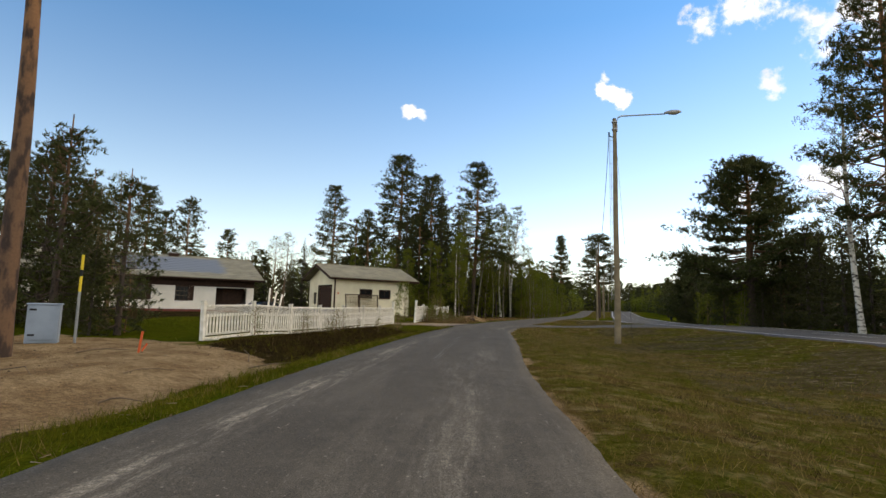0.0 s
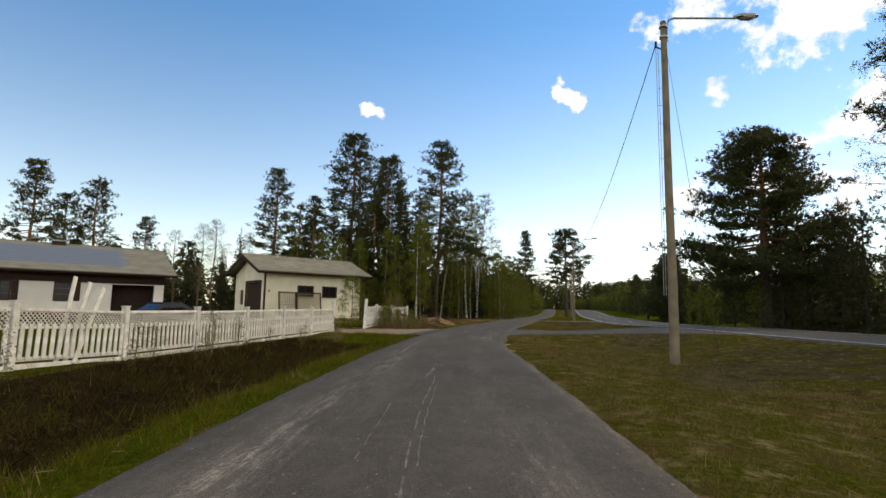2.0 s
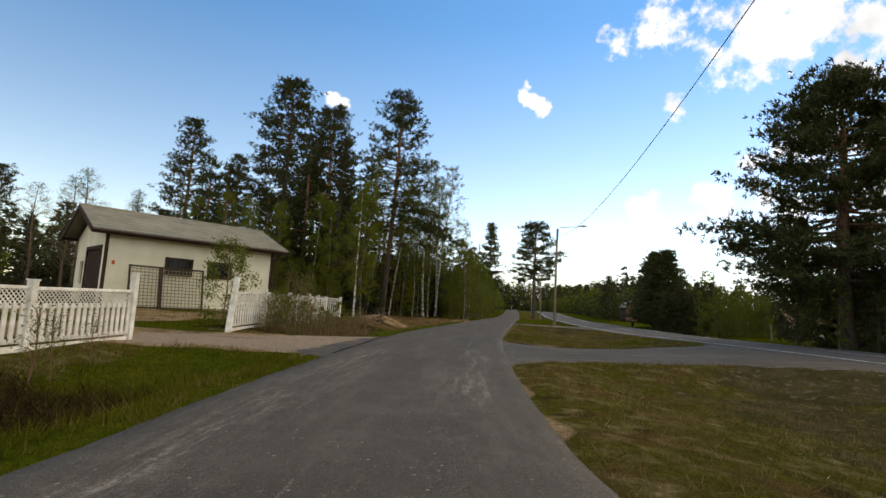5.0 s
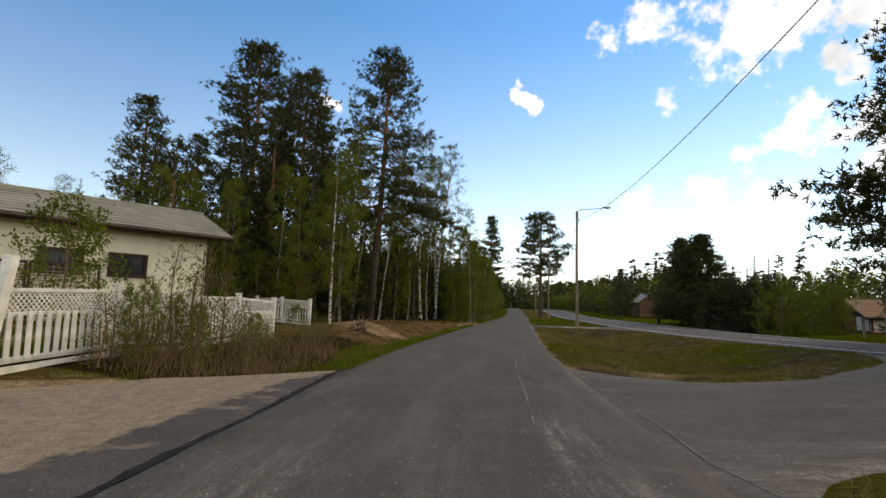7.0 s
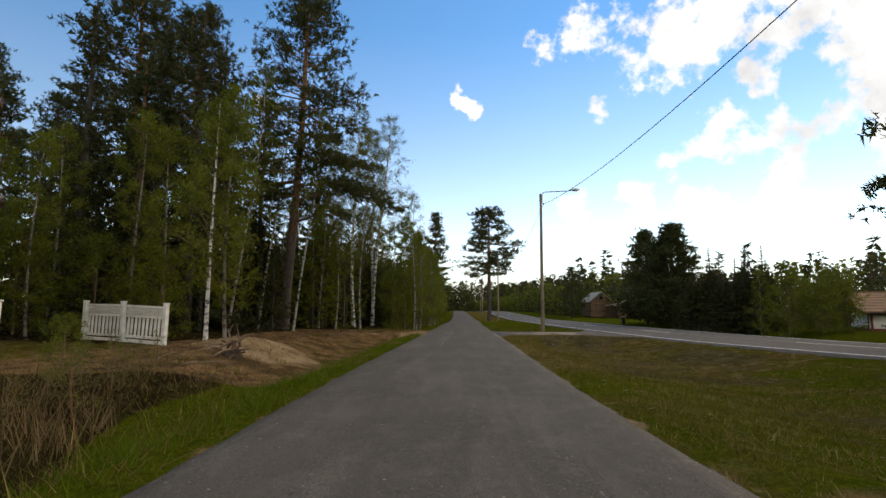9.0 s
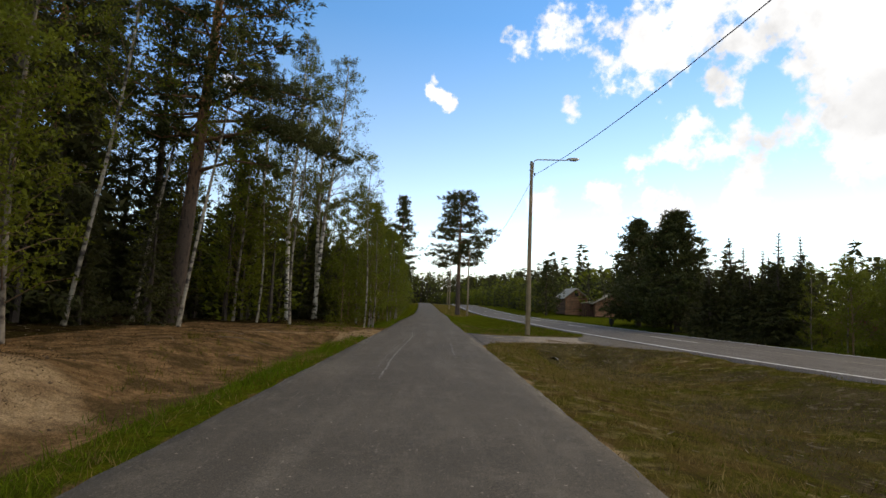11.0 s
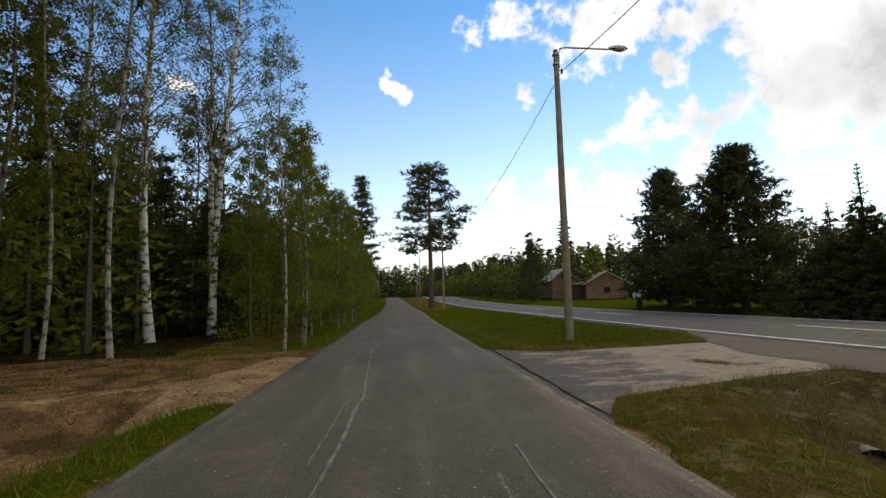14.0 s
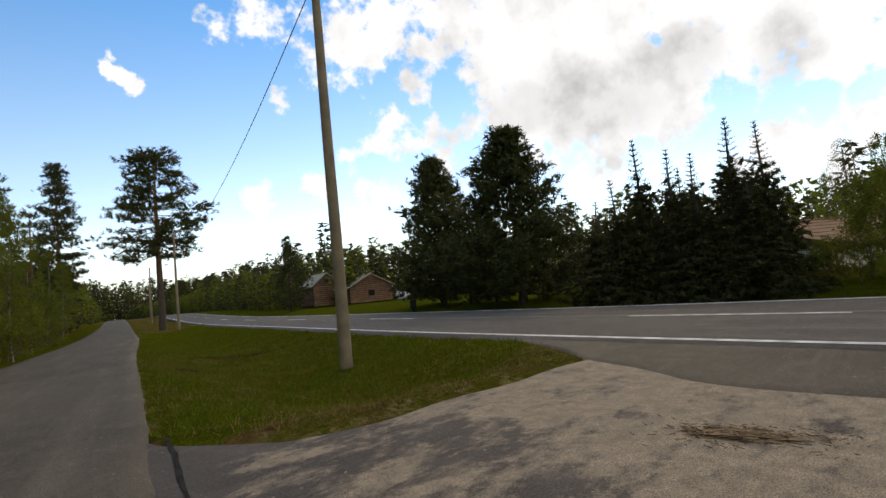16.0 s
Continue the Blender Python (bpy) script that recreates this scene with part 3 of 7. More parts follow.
def wave(x, y, s, seed=0.0):
    """Cheap smooth unevenness, about -1 to 1."""
    return (np.sin(x * 1.7 / s + seed) * np.cos(y * 1.3 / s + seed * 2) + np.sin(x * 0.6 / s - y * 0.9 / s + seed * 3) + np.sin((x + y) * 2.9 / s + seed) * 0.5) / 2.5


SIDE_ROAD = ([(3.4, 21.2), (4.25, 23.4), (5.2, 24.15), (6.4, 24.5), (9.3, 24.5), (11.4, 23.7), (14.2, 20.8)], [(5.3, 32.6), (5.75, 30.2), (6.3, 29.15), (7.0, 28.65), (8.1, 28.45), (9.8, 29.1), (12.3, 30.5), (15.2, 33.8)])
GRAVEL_PATCH = ([(10.3, 46.6), (11.2, 48.45), (11.75, 49.15), (12.8, 49.3), (14.3, 49.4), (17.2, 49.2)], [(12.2, 57.5), (12.85, 54.4), (13.4, 53.35), (14.4, 53.05), (15.6, 52.95), (16.8, 52.75)])
APRON = ([(15.1, 48.6), (15.4, 50.1), (15.75, 51.2), (16.75, 52.6), (18.6, 54.9)], [(17.2, 46.4), (17.9, 49.0), (18.2, 51.0), (18.7, 53.0), (19.2, 55.0)])
DRIVEWAY = ([(1.5, 22.6), (0.8, 23.6), (-0.4, 24.3), (-1.6, 24.3), (-2.8, 23.9)], [(2.7, 30.5), (2.1, 29.7), (1.2, 29.1), (0.6, 28.8), (-0.15, 28.45), (-0.5, 28.0), (-1.4, 27.5), (-3.6, 26.9)])

DRIVE_EDGE = [(23.5, 0.35), (24.6, 0.46), (25.4, 0.61), (26.0, 0.8), (26.7, 0.98), (27.25, 1.2), (28.1, 1.44), (28.8, 1.74), (29.5, 2.06)]   # where sand covers the driveway

def outside(poly, x, y):
    """Distance to an outline, negative inside it."""
    poly = poly[0] + poly[1][::-1]
    x, y = np.asarray(x, dtype=float), np.asarray(y, dtype=float)
    best, inside = np.full(x.shape, 1e9), np.zeros(x.shape, dtype=bool)
    for (a, b), (c, d) in zip(poly, poly[1:] + poly[:1]):
        ex, ey = c - a, d - b
        t = np.clip(((x - a) * ex + (y - b) * ey) / (ex * ex + ey * ey), 0, 1)
        best = np.minimum(best, np.hypot(x - a - t * ex, y - b - t * ey))
        if d != b:
            inside ^= ((b > y) != (d > y)) & (x < a + (y - b) * ex / ey)
    return np.where(inside, -best, best)


def pad_z(x, y):
    """The side road climbs to the main road."""
    return main_z(y) * ss(6.5, 13.5, x)


def hill(y):
    """Both roads climb a little where they bend away."""
    return 1.3 * ss(85, 180, y) * (1 - ss(335, 395, y))


def main_z(y):
    return 0.2 * (1 - ss(26, 46, y))


def window(v, a, b, soft):
    return ss(a - soft, a, v) * (1 - ss(b, b + soft, v))


def ground_z(x, y):
    cx, mx = path_x(y), main_x(y)
    dl, dr = cx - half(y) - x, x - cx - half(y)
    dm0, dm1 = mx - 0.35 - x, x - (mx + MAIN_W + 0.35)
    un = 0.035 * wave(x, y, 0.7, 1.0) + 0.05 * wave(x, y, 2.6, 2.0)
    drive = window(y, 24.2 - 0.1 * dl, 28.6 - 0.25 * dl, 0.7)
    track = window(y, 52.0, 56.0, 0.6)
    left = -0.02 - 0.3 * ss(0.15, 1.5, dl) + (0.22 + 0.1 * ss(14, 30, y)) * ss(1.8, 3.6, dl) + 0.2 * ss(5, 13, dl)
    left = left * (1 - np.maximum(drive, track)) + (-0.03 + 0.1 * ss(2, 10, dl)) * np.maximum(drive, track)
    left += 0.34 * np.exp(-(((x - 2.0) / 1.6) ** 2 + ((y - 41.6) / 2.0) ** 2)) * ss(0.8, 2.0, dl)
    left += un * ss(0.3, 1.5, dl)
    left -= 0.52 * np.exp(-(((x + 13.2) / 2.6) ** 2 + ((y - 33.0) / 2.6) ** 2))
    gap = np.maximum(mx - 0.35 - cx - half(y), 0.5)
    u = np.clip(dr / gap, 0, 1)
    base = main_z(y) * u
    pads = np.minimum(np.minimum(outside(SIDE_ROAD, x, y), outside(GRAVEL_PATCH, x, y)), outside(APRON, x, y))
    flat = 1 - ss(0.05, 2.2, pads)
    right = base * (1 - flat) - 0.42 * np.sin(np.pi * u) ** 1.3 * (1 - flat) + un * np.sin(np.pi * u) * (1 - flat) - 0.02 * (1 - flat) + (0.0 + pad_z(x, y)) * flat
    far = main_z(y) - 0.02 - 0.25 * ss(0.2, 1.6, dm1) + 0.3 * ss(2.0, 4.5, dm1) + un * ss(0.3, 2, dm1)
    z = np.where(dr <= -half(y), left, np.where(dm0 > 0, right, far))
    z = z - 0.045 * (1 - ss(0.12, 0.5, np.maximum(dl, dr))) * (np.maximum(dl, dr) > 0) * (np.maximum(dl, dr) < 1) * ss(-0.3, 0.3, pads)
    z = np.where((dl < 0) & (dr < 0), -0.07, z)
    z = np.where((dm0 < 0) & (dm1 < 0), main_z(y) - 0.07, z)
    z = np.where((pads < 0) & (dm0 > 0), np.minimum(z, pad_z(x, y) - 0.1 * ss(-0.1, 0.4, -pads)), z)
    z = np.minimum(z, np.where(outside(DRIVEWAY, x, y) < 0, 0.02 - 0.1 * ss(-0.1, 0.4, -outside(DRIVEWAY, x, y)), 9.0))
    return z + hill(y)


def ground_cover(x, y):
    cx, mx = path_x(y), main_x(y)
    dl, dr = cx - half(y) - x, x - cx - half(y)
    dm1 = x - (mx + MAIN_W)
    green = window(dl, 0.15, 1.5, 0.3) * 1.05
    green = np.maximum(green, window(dl, 0.15, 1.2 + 1.3 * ss(31.5, 36, y), 0.4) * window(y, 29.5, 38, 1.0) * 1.05)
    green = np.maximum(green, window(y, 54.5, 96, 1.5) * (dr > 0) * (dm1 < 0) * 0.95)
    green = np.maximum(green, window(y, 30, 37, 1.5) * (dr > 0) * (dm1 < 0) * 0.62)
    green = np.maximum(green, (dl > 4.3) * window(y, 5, 37, 2) * 0.75)
    green = np.maximum(green, (dm1 > 0) * 0.7)
    green = np.maximum(green, window(dl, -5, 1.8, 0.5) * (y > 56) * (dl > 0) * 1.0)
    green = green * (1 - (dl > 0) * window(dl, -1, 3.5, 0.4) * window(y, 51.5, 56.3, 0.4) * 0.9)
    green = np.maximum(green, window(y, 17, 25, 2) * window(dl, 0.2, 2.6, 0.8))
    u = np.clip(dr / np.maximum(mx - 0.3 - cx - half(y), 0.5), 0, 1)
    litter = window(u, 0.34, 0.86, 0.15) * (dr > 0) * (y < 51) * (0.5 + 0.55 * wave(x, y, 1.1, 5.0))
    litter = np.maximum(litter, window(u, 0.4, 0.92, 0.12) * (dr > 0) * window(y, 43.5, 49.3, 0.5) * (0.55 + 0.5 * wave(x, y, 0.8, 2.0)))
    heath = window(dl, 1.4, 3.9, 0.5) * window(y, 6.3, 20.5, 0.7) * 0.95
    heath = np.maximum(heath, (dr > 0.6) * window(y, 53, 66, 1) * (dm1 < -6.5) * window(wave(x, y, 1.6, 8.0), 0.62, 2.0, 0.2) * 0.75)
    heath = np.maximum(heath, window(dl, 1.2 + 1.2 * ss(31.5, 36, y), 5.0, 0.5) * window(y, 29.0, 38, 1.0) * 0.9)
    heath = np.maximum(heath, (dl > 3.2) * ss(41, 46, y) * 0.9)
    heath = np.maximum(heath, (dl > 14) * 0.85)
    ragged = 0.8 * (wave(x, y, 1.7, 6.0) - 0.5) + 0.6 * (wave(x, y, 0.5, 9.0) - 0.5)
    sand = window(dl + 0.5 * ragged, 1.5, 8.5, 0.6) * window(y + ragged, -12, 5.5 + 0.45 * np.clip(dl - 2, 0, 4), 0.7) * 1.0
    sand = np.maximum(sand, np.exp(-(((x - 2.3) / 1.7) ** 2 + ((y - 41.3) / 1.6) ** 2)) * (dl > 0.9) * 1.1)
    sand = np.maximum(sand, window(dl, -0.2, 9, 0.5) * window(y, 24.4 - 0.1 * dl, 28.3 - 0.2 * dl, 0.4) * 0.9)
    sand = np.maximum(sand, window(dl + 0.12 * ragged, -0.3, 0.5 + 0.22 * np.clip(54.2 - y, 0, 3), 0.12) * window(y, 51.2, 54.9, 0.3) * 1.15)
    sand = np.maximum(sand, np.exp(-((y - 52.6 + 0.25 * dl + 0.2 * ragged) / 0.3) ** 2) * window(dl, 0.2, 4.5, 0.6) * 0.85)
    sand = np.maximum(sand, window(dl + ragged, 6.5, 10, 1.0) * window(y + 1.5 * ragged, 28, 35, 1.2) * 0.65)
    sand = np.maximum(sand, window(dr + 0.06 * ragged, -0.3, 0.05, 0.06) * (dr < 0.4) * (y < 50) * (0.6 + 0.4 * wave(x, y, 0.35, 2.0)))
    sand = np.maximum(sand, 0.95 * np.exp(-(((x - 7.2) / 1.9) ** 2 + ((y - 29.35) / 0.75) ** 2)) + 0.15 * ragged * np.exp(-(((x - 7.2) / 2.5) ** 2 + ((y - 29.5) / 1.2) ** 2)))
    soil = window(dl, 1.5, 6.5, 0.8) * window(y, 38.5, 54.5, 1.5) * 1.0
    soil = np.maximum(soil, window(dl, 0.3, 7, 0.5) * window(y, 51.5, 56.5, 0.6) * 0.9)
    soil = np.maximum(soil, 1.15 * np.exp(-(((x - 7.1) / 2.3) ** 2 + ((y - 29.7) / 1.2) ** 2)))
    soil = np.maximum(soil, window(dl, -0.2, 0.12, 0.1) * 0.6)
    soil = np.maximum(soil, window(dr, -0.2, 0.1, 0.1) * 0.4)
    return {"green": green, "litter": litter, "heath": heath, "sand": sand, "soil": soil}


def spaced(lo, hi, step, reach, grow=1.22):
    """Even lines from lo to hi, then ever wider ones out to reach on both sides."""
    mid = list(np.arange(lo, hi + step / 2, step))
    up, down, s = [], [], step
    a, b = hi, lo
    while a < reach:
        s *= grow
        a, b = a + s, b - s
        up.append(a), down.append(b)
    return np.array(down[::-1] + mid + up)


def build_ground():
    xs, ys = spaced(-12, 27, 0.28, 3000), spaced(-8, 68, 0.36, 3000)
    X, Y = np.meshgrid(xs, ys)
    Z = ground_z(X, Y)
    far = np.hypot(X - 10, Y - 30)
    Z = np.where(far > 400, -0.3, Z)
    v = np.stack([X, Y, Z], axis=-1).reshape(-1, 3)
    nx, ny = len(xs), len(ys)
    i = np.arange(ny - 1)[:, None] * nx + np.arange(nx - 1)[None, :]
    f = np.stack([i, i + 1, i + 1 + nx, i + nx], axis=-1).reshape(-1, 4)
    ob = raw("ground", v, [f], GROUND, smooth=True)
    for name, a in ground_cover(X, Y).items():
        at = ob.data.attributes.new(name, "FLOAT", "POINT")
        at.data.foreach_set("value", np.broadcast_to(a, X.shape).astype(np.float32).ravel())
    return tagged(ob, "grass verges, sandy soil and forest floor", "ground", kind="structure")


def ribbon(name, mat, ys, left, right, z, cols, wear, label, category, edge=0.05, seed=1.0):
    """A strip between two edges, with worn, uneven rims and its own across and along values."""
    ys = np.asarray(ys)
    l = left(ys) + edge * (np.sin(ys * 2.9 + seed) * 0.3 + np.sin(ys * 7.1 + seed * 2) * 0.3 + np.sin(ys * 13.7) * 0.25)
    r = right(ys) + edge * (np.sin(ys * 2.6 + seed * 3) * 0.3 + np.sin(ys * 6.3 + seed) * 0.3 + np.sin(ys * 12.9 + 2) * 0.25)
    u = np.linspace(0, 1, cols)
    u[1], u[-2] = 0.014, 1 - 0.014      # a short broken rim
    X = l[:, None] * (1 - u) + r[:, None] * u
    Y = np.repeat(ys[:, None], cols, axis=1)
    Z = z(ys)[:, None] + 0.03 * np.sin(np.pi * u)[None, :] ** 0.7 - 0.075 * ((u == 0) | (u == 1))[None, :]
    v = np.stack([X, Y, Z], axis=-1).reshape(-1, 3)
    i = np.arange(len(ys) - 1)[:, None] * cols + np.arange(cols - 1)[None, :]
    f = np.stack([i, i + 1, i + 1 + cols, i + cols], axis=-1).reshape(-1, 4)
    ob = raw(name, v, [f], mat, smooth=True)
    at = ob.data.attributes.new("along", "FLOAT_VECTOR", "POINT")
    w = (r - l)[:, None] * (u - 0.5)[None, :]
    at.data.foreach_set("vector", np.stack([w, Y, np.zeros_like(Y)], axis=-1).astype(np.float32).ravel())
    at = ob.data.attributes.new("worn", "FLOAT", "POINT")
    at.data.foreach_set("value", np.clip(wear(w, Y), 0, 1).astype(np.float32).ravel())
    return tagged(ob, label, category, kind="structure")


def build_roads():
    ys = np.concatenate([np.arange(-60, -8, 2.0), np.arange(-8, 70, 0.2), np.arange(70, 262, 2.0)])

    def path_wear(w, y):
        track = np.exp(-((w + 0.98) / 0.2) ** 2) * window(y, -10, 19, 4) * 1.0
        track = np.maximum(track, np.exp(-((w - 0.75) / 0.3) ** 2) * window(y, -10, 5, 5) * 0.42)
        track = np.maximum(track, np.exp(-((w - 0.85) / 0.28) ** 2) * window(y, 20, 25, 1.5) * 0.75)
        track = np.maximum(track, 0.65 * np.exp(-((w + 0.9) / 0.35) ** 2) * window(y, 17, 23, 3))
        rim = np.exp(-((np.abs(w) - 1.66) / 0.05) ** 2) * 0.6
        return np.maximum(track, rim) + 0.06

    ribbon("road", ASPHALT_OLD, ys, lambda y: path_x(y) - half(y), lambda y: path_x(y) + half(y), hill, 29, path_wear,
           "narrow worn grey asphalt road with sandy streaks", "road", edge=0.022)
    ys2 = np.concatenate([np.arange(-80, 0, 4.0), np.arange(0, 90, 0.5), np.arange(90, 900, 8.0)])
    ribbon("main_road", ASPHALT_MAIN, ys2, lambda y: main_x(y) - 0.32, lambda y: main_x(y) + MAIN_W + 0.32, lambda y: main_z(y) + hill(y), 21,
           lambda w, y: 0.5 * np.exp(-((np.abs(w) - 3.2) / 0.12) ** 2) + 0.0 * y, "two-lane grey asphalt main road", "road", edge=0.05, seed=4.0)

    def lane(name, x0, x1, y0, y1):
        n = max(2, int((y1 - y0) / 1.0) + 1)
        y = np.linspace(y0, y1, n)
        c, s = main_x(y), main_z(y) + hill(y)
        u = (x0 + 0.32) / (MAIN_W + 0.64)
        rise = 0.03 * math.sin(math.pi * u) ** 0.7
        v = np.concatenate([np.stack([c + x0, y, s + rise + 0.006], 1), np.stack([c + x1, y, s + rise + 0.006], 1)])
        i = np.arange(n - 1)
        return raw(name, v, [np.stack([i, i + n, i + n + 1, i + 1], 1)], ROAD_PAINT)

    tagged(lane("edge_line", -0.02, 0.13, -80, 420), "white painted edge line on the main road", "road marking", kind="structure")
    tagged(lane("edge_line", MAIN_W - 0.13, MAIN_W + 0.02, -80, 420), "white painted edge line on the main road", "road marking", kind="structure")
    for k in range(20):
        y0 = 2.4 + k * 12.0
        tagged(lane("centre_dash", MAIN_W / 2 - 0.06, MAIN_W / 2 + 0.06, y0, y0 + 3.6), "white painted centre dash on the main road", "road marking", "centre dashes", kind="structure")
    faint = lane("centre_line", MAIN_W / 2 + 0.1, MAIN_W / 2 + 0.16, 38, 110)
    faint.data.materials[0] = WORN_PAINT
    tagged(faint, "worn thin line beside the centre dashes", "road marking", kind="structure")

    def apron(name, edges, z, mat, wear, label, cols=26, rows=16):
        """A sheet between two edges of equal corner count, with uneven rims."""
        lines = []
        for e in edges:
            e = np.array(e)
            t = np.linspace(0, len(e) - 1, cols * 2)
            k = np.arange(len(e))
            p = np.stack([np.interp(t, k, e[:, 0]), np.interp(t, k, e[:, 1])], 1)
            lines.append(p + 0.06 * np.stack([np.sin(3 * p[:, 1] + p[:, 0]), np.sin(3.7 * p[:, 0] - p[:, 1])], 1))
        v = np.linspace(0, 1, rows)[:, None, None]
        P = lines[0][None] * (1 - v) + lines[1][None] * v
        X, Y = P[..., 0], P[..., 1]
        Z = z + (pad_z(X, Y) if name == "side_road" else 0 * X)
        Z[0] -= 0.07
        Z[-1] -= 0.07
        n = cols * 2
        i = np.arange(rows - 1)[:, None] * n + np.arange(n - 1)[None, :]
        ob = raw(name, np.stack([X, Y, Z], -1).reshape(-1, 3), [np.stack([i, i + 1, i + 1 + n, i + n], -1).reshape(-1, 4)], mat, smooth=True)
        at = ob.data.attributes.new("along", "FLOAT_VECTOR", "POINT")
        at.data.foreach_set("vector", np.stack([Y, X, 0 * X], -1).astype(np.float32).ravel())
        at = ob.data.attributes.new("worn", "FLOAT", "POINT")
        at.data.foreach_set("value", np.clip(wear(X, Y), 0, 1).astype(np.float32).ravel())
        return tagged(ob, label, "road", kind="structure")

    apron("side_road", SIDE_ROAD, -0.02, ASPHALT_OLD, lambda x, y: 0.1 + 0.55 * np.exp(-(outside(SIDE_ROAD, x, y) / 0.5) ** 2), "worn asphalt side road joining the main road")
    apron("gravel_patch", GRAVEL_PATCH, -0.02, GRAVEL, lambda x, y: 0.2 + 0.5 * ss(11.7, 13.1, x - 0.35 * (y - 51)) + 0.26 * ss(13.5, 14.4, x - 0.35 * (y - 51)) + 0.3 * ss(54.0, 55.0, y) + 0.14 * (wave(x, y, 0.8, 3.0) - 0.5), "sand and gravel strewn over an old asphalt crossing")
    apron("asphalt_apron", APRON, -0.008, ASPHALT_OLD, lambda x, y: 0.12 + 0 * x, "dark asphalt apron beside the main road")
    apron("driveway", DRIVEWAY, -0.025, DRIVE_SAND, lambda x, y: 0.1 + 0.85 * ss(-0.06, 0.2, along(DRIVE_EDGE, y) - x + 0.1 * wave(x, y, 0.5, 3.0)) * (1 - 0.75 * np.exp(-(((x + 1.6) / 1.6) ** 2 + ((y - 26.7) / 0.36) ** 2) ** 2)), "patched asphalt driveway with sandy edges")


def crack(points, width, mat, label):
    """A thin uneven filled crack lying on the road."""
    rnd = random.Random(len(points) * 7 + int(points[0][1] * 10))
    fine = []
    for (a, b), (c, d) in zip(points, points[1:]):
        m = max(2, int(math.hypot(c - a, d - b) / 0.15))
        for j in range(m):
            yy = b + (d - b) * j / m
            fine.append((a + (c - a) * j / m + rnd.uniform(-0.007, 0.007) + 0.025 * noise.noise(Vector((yy * 1.1, width * 40, 0.0))), yy))
    n = len(fine)
    v, f = [], []
    for k, (x, y) in enumerate(fine):
        w = width * rnd.uniform(0.45, 1.2) / 2
        q = np.clip((x - path_x(y) + half(y)) / (2 * half(y)), 0, 1)
        z = 0.03 * math.sin(math.pi * min(0.964, max(q, 0.036))) ** 0.7 + 0.004 if 0.0 < q < 1.0 else -0.012
        v += [(x - w, y, z), (x + w, y, z)]
        if k < n - 1 and ((width > 0.08 or noise.noise(Vector((x * 3.0, y * 1.7, width * 90))) > (-0.5 if mat is TAR else -0.32))):
            f.append((2 * k, 2 * k + 1, 2 * k + 3, 2 * k + 2))
    return tagged(raw("crack", v, [np.array(f)], mat), label, "crack", kind="structure")


build_ground()
build_roads()


# ---------------------------------------------------------------- buildings
def thing(name, m, label, category, group=""):
    ob = new(name)
    ob.matrix_world = m
    return tagged(ob, label, category, group)


def slab(bm, corners, thick):
    """A four-cornered sheet with thickness downwards."""
    a = [bm.verts.new(p) for p in corners]
    b = [bm.verts.new((p[0], p[1], p[2] - thick)) for p in corners]
    bm.faces.new(a), bm.faces.new(b[::-1])
    for k in range(4):
        bm.faces.new((a[k], b[k], b[k - 1], a[k - 1]))
    bmesh.ops.recalc_face_normals(bm, faces=bm.faces[:])
    return bm


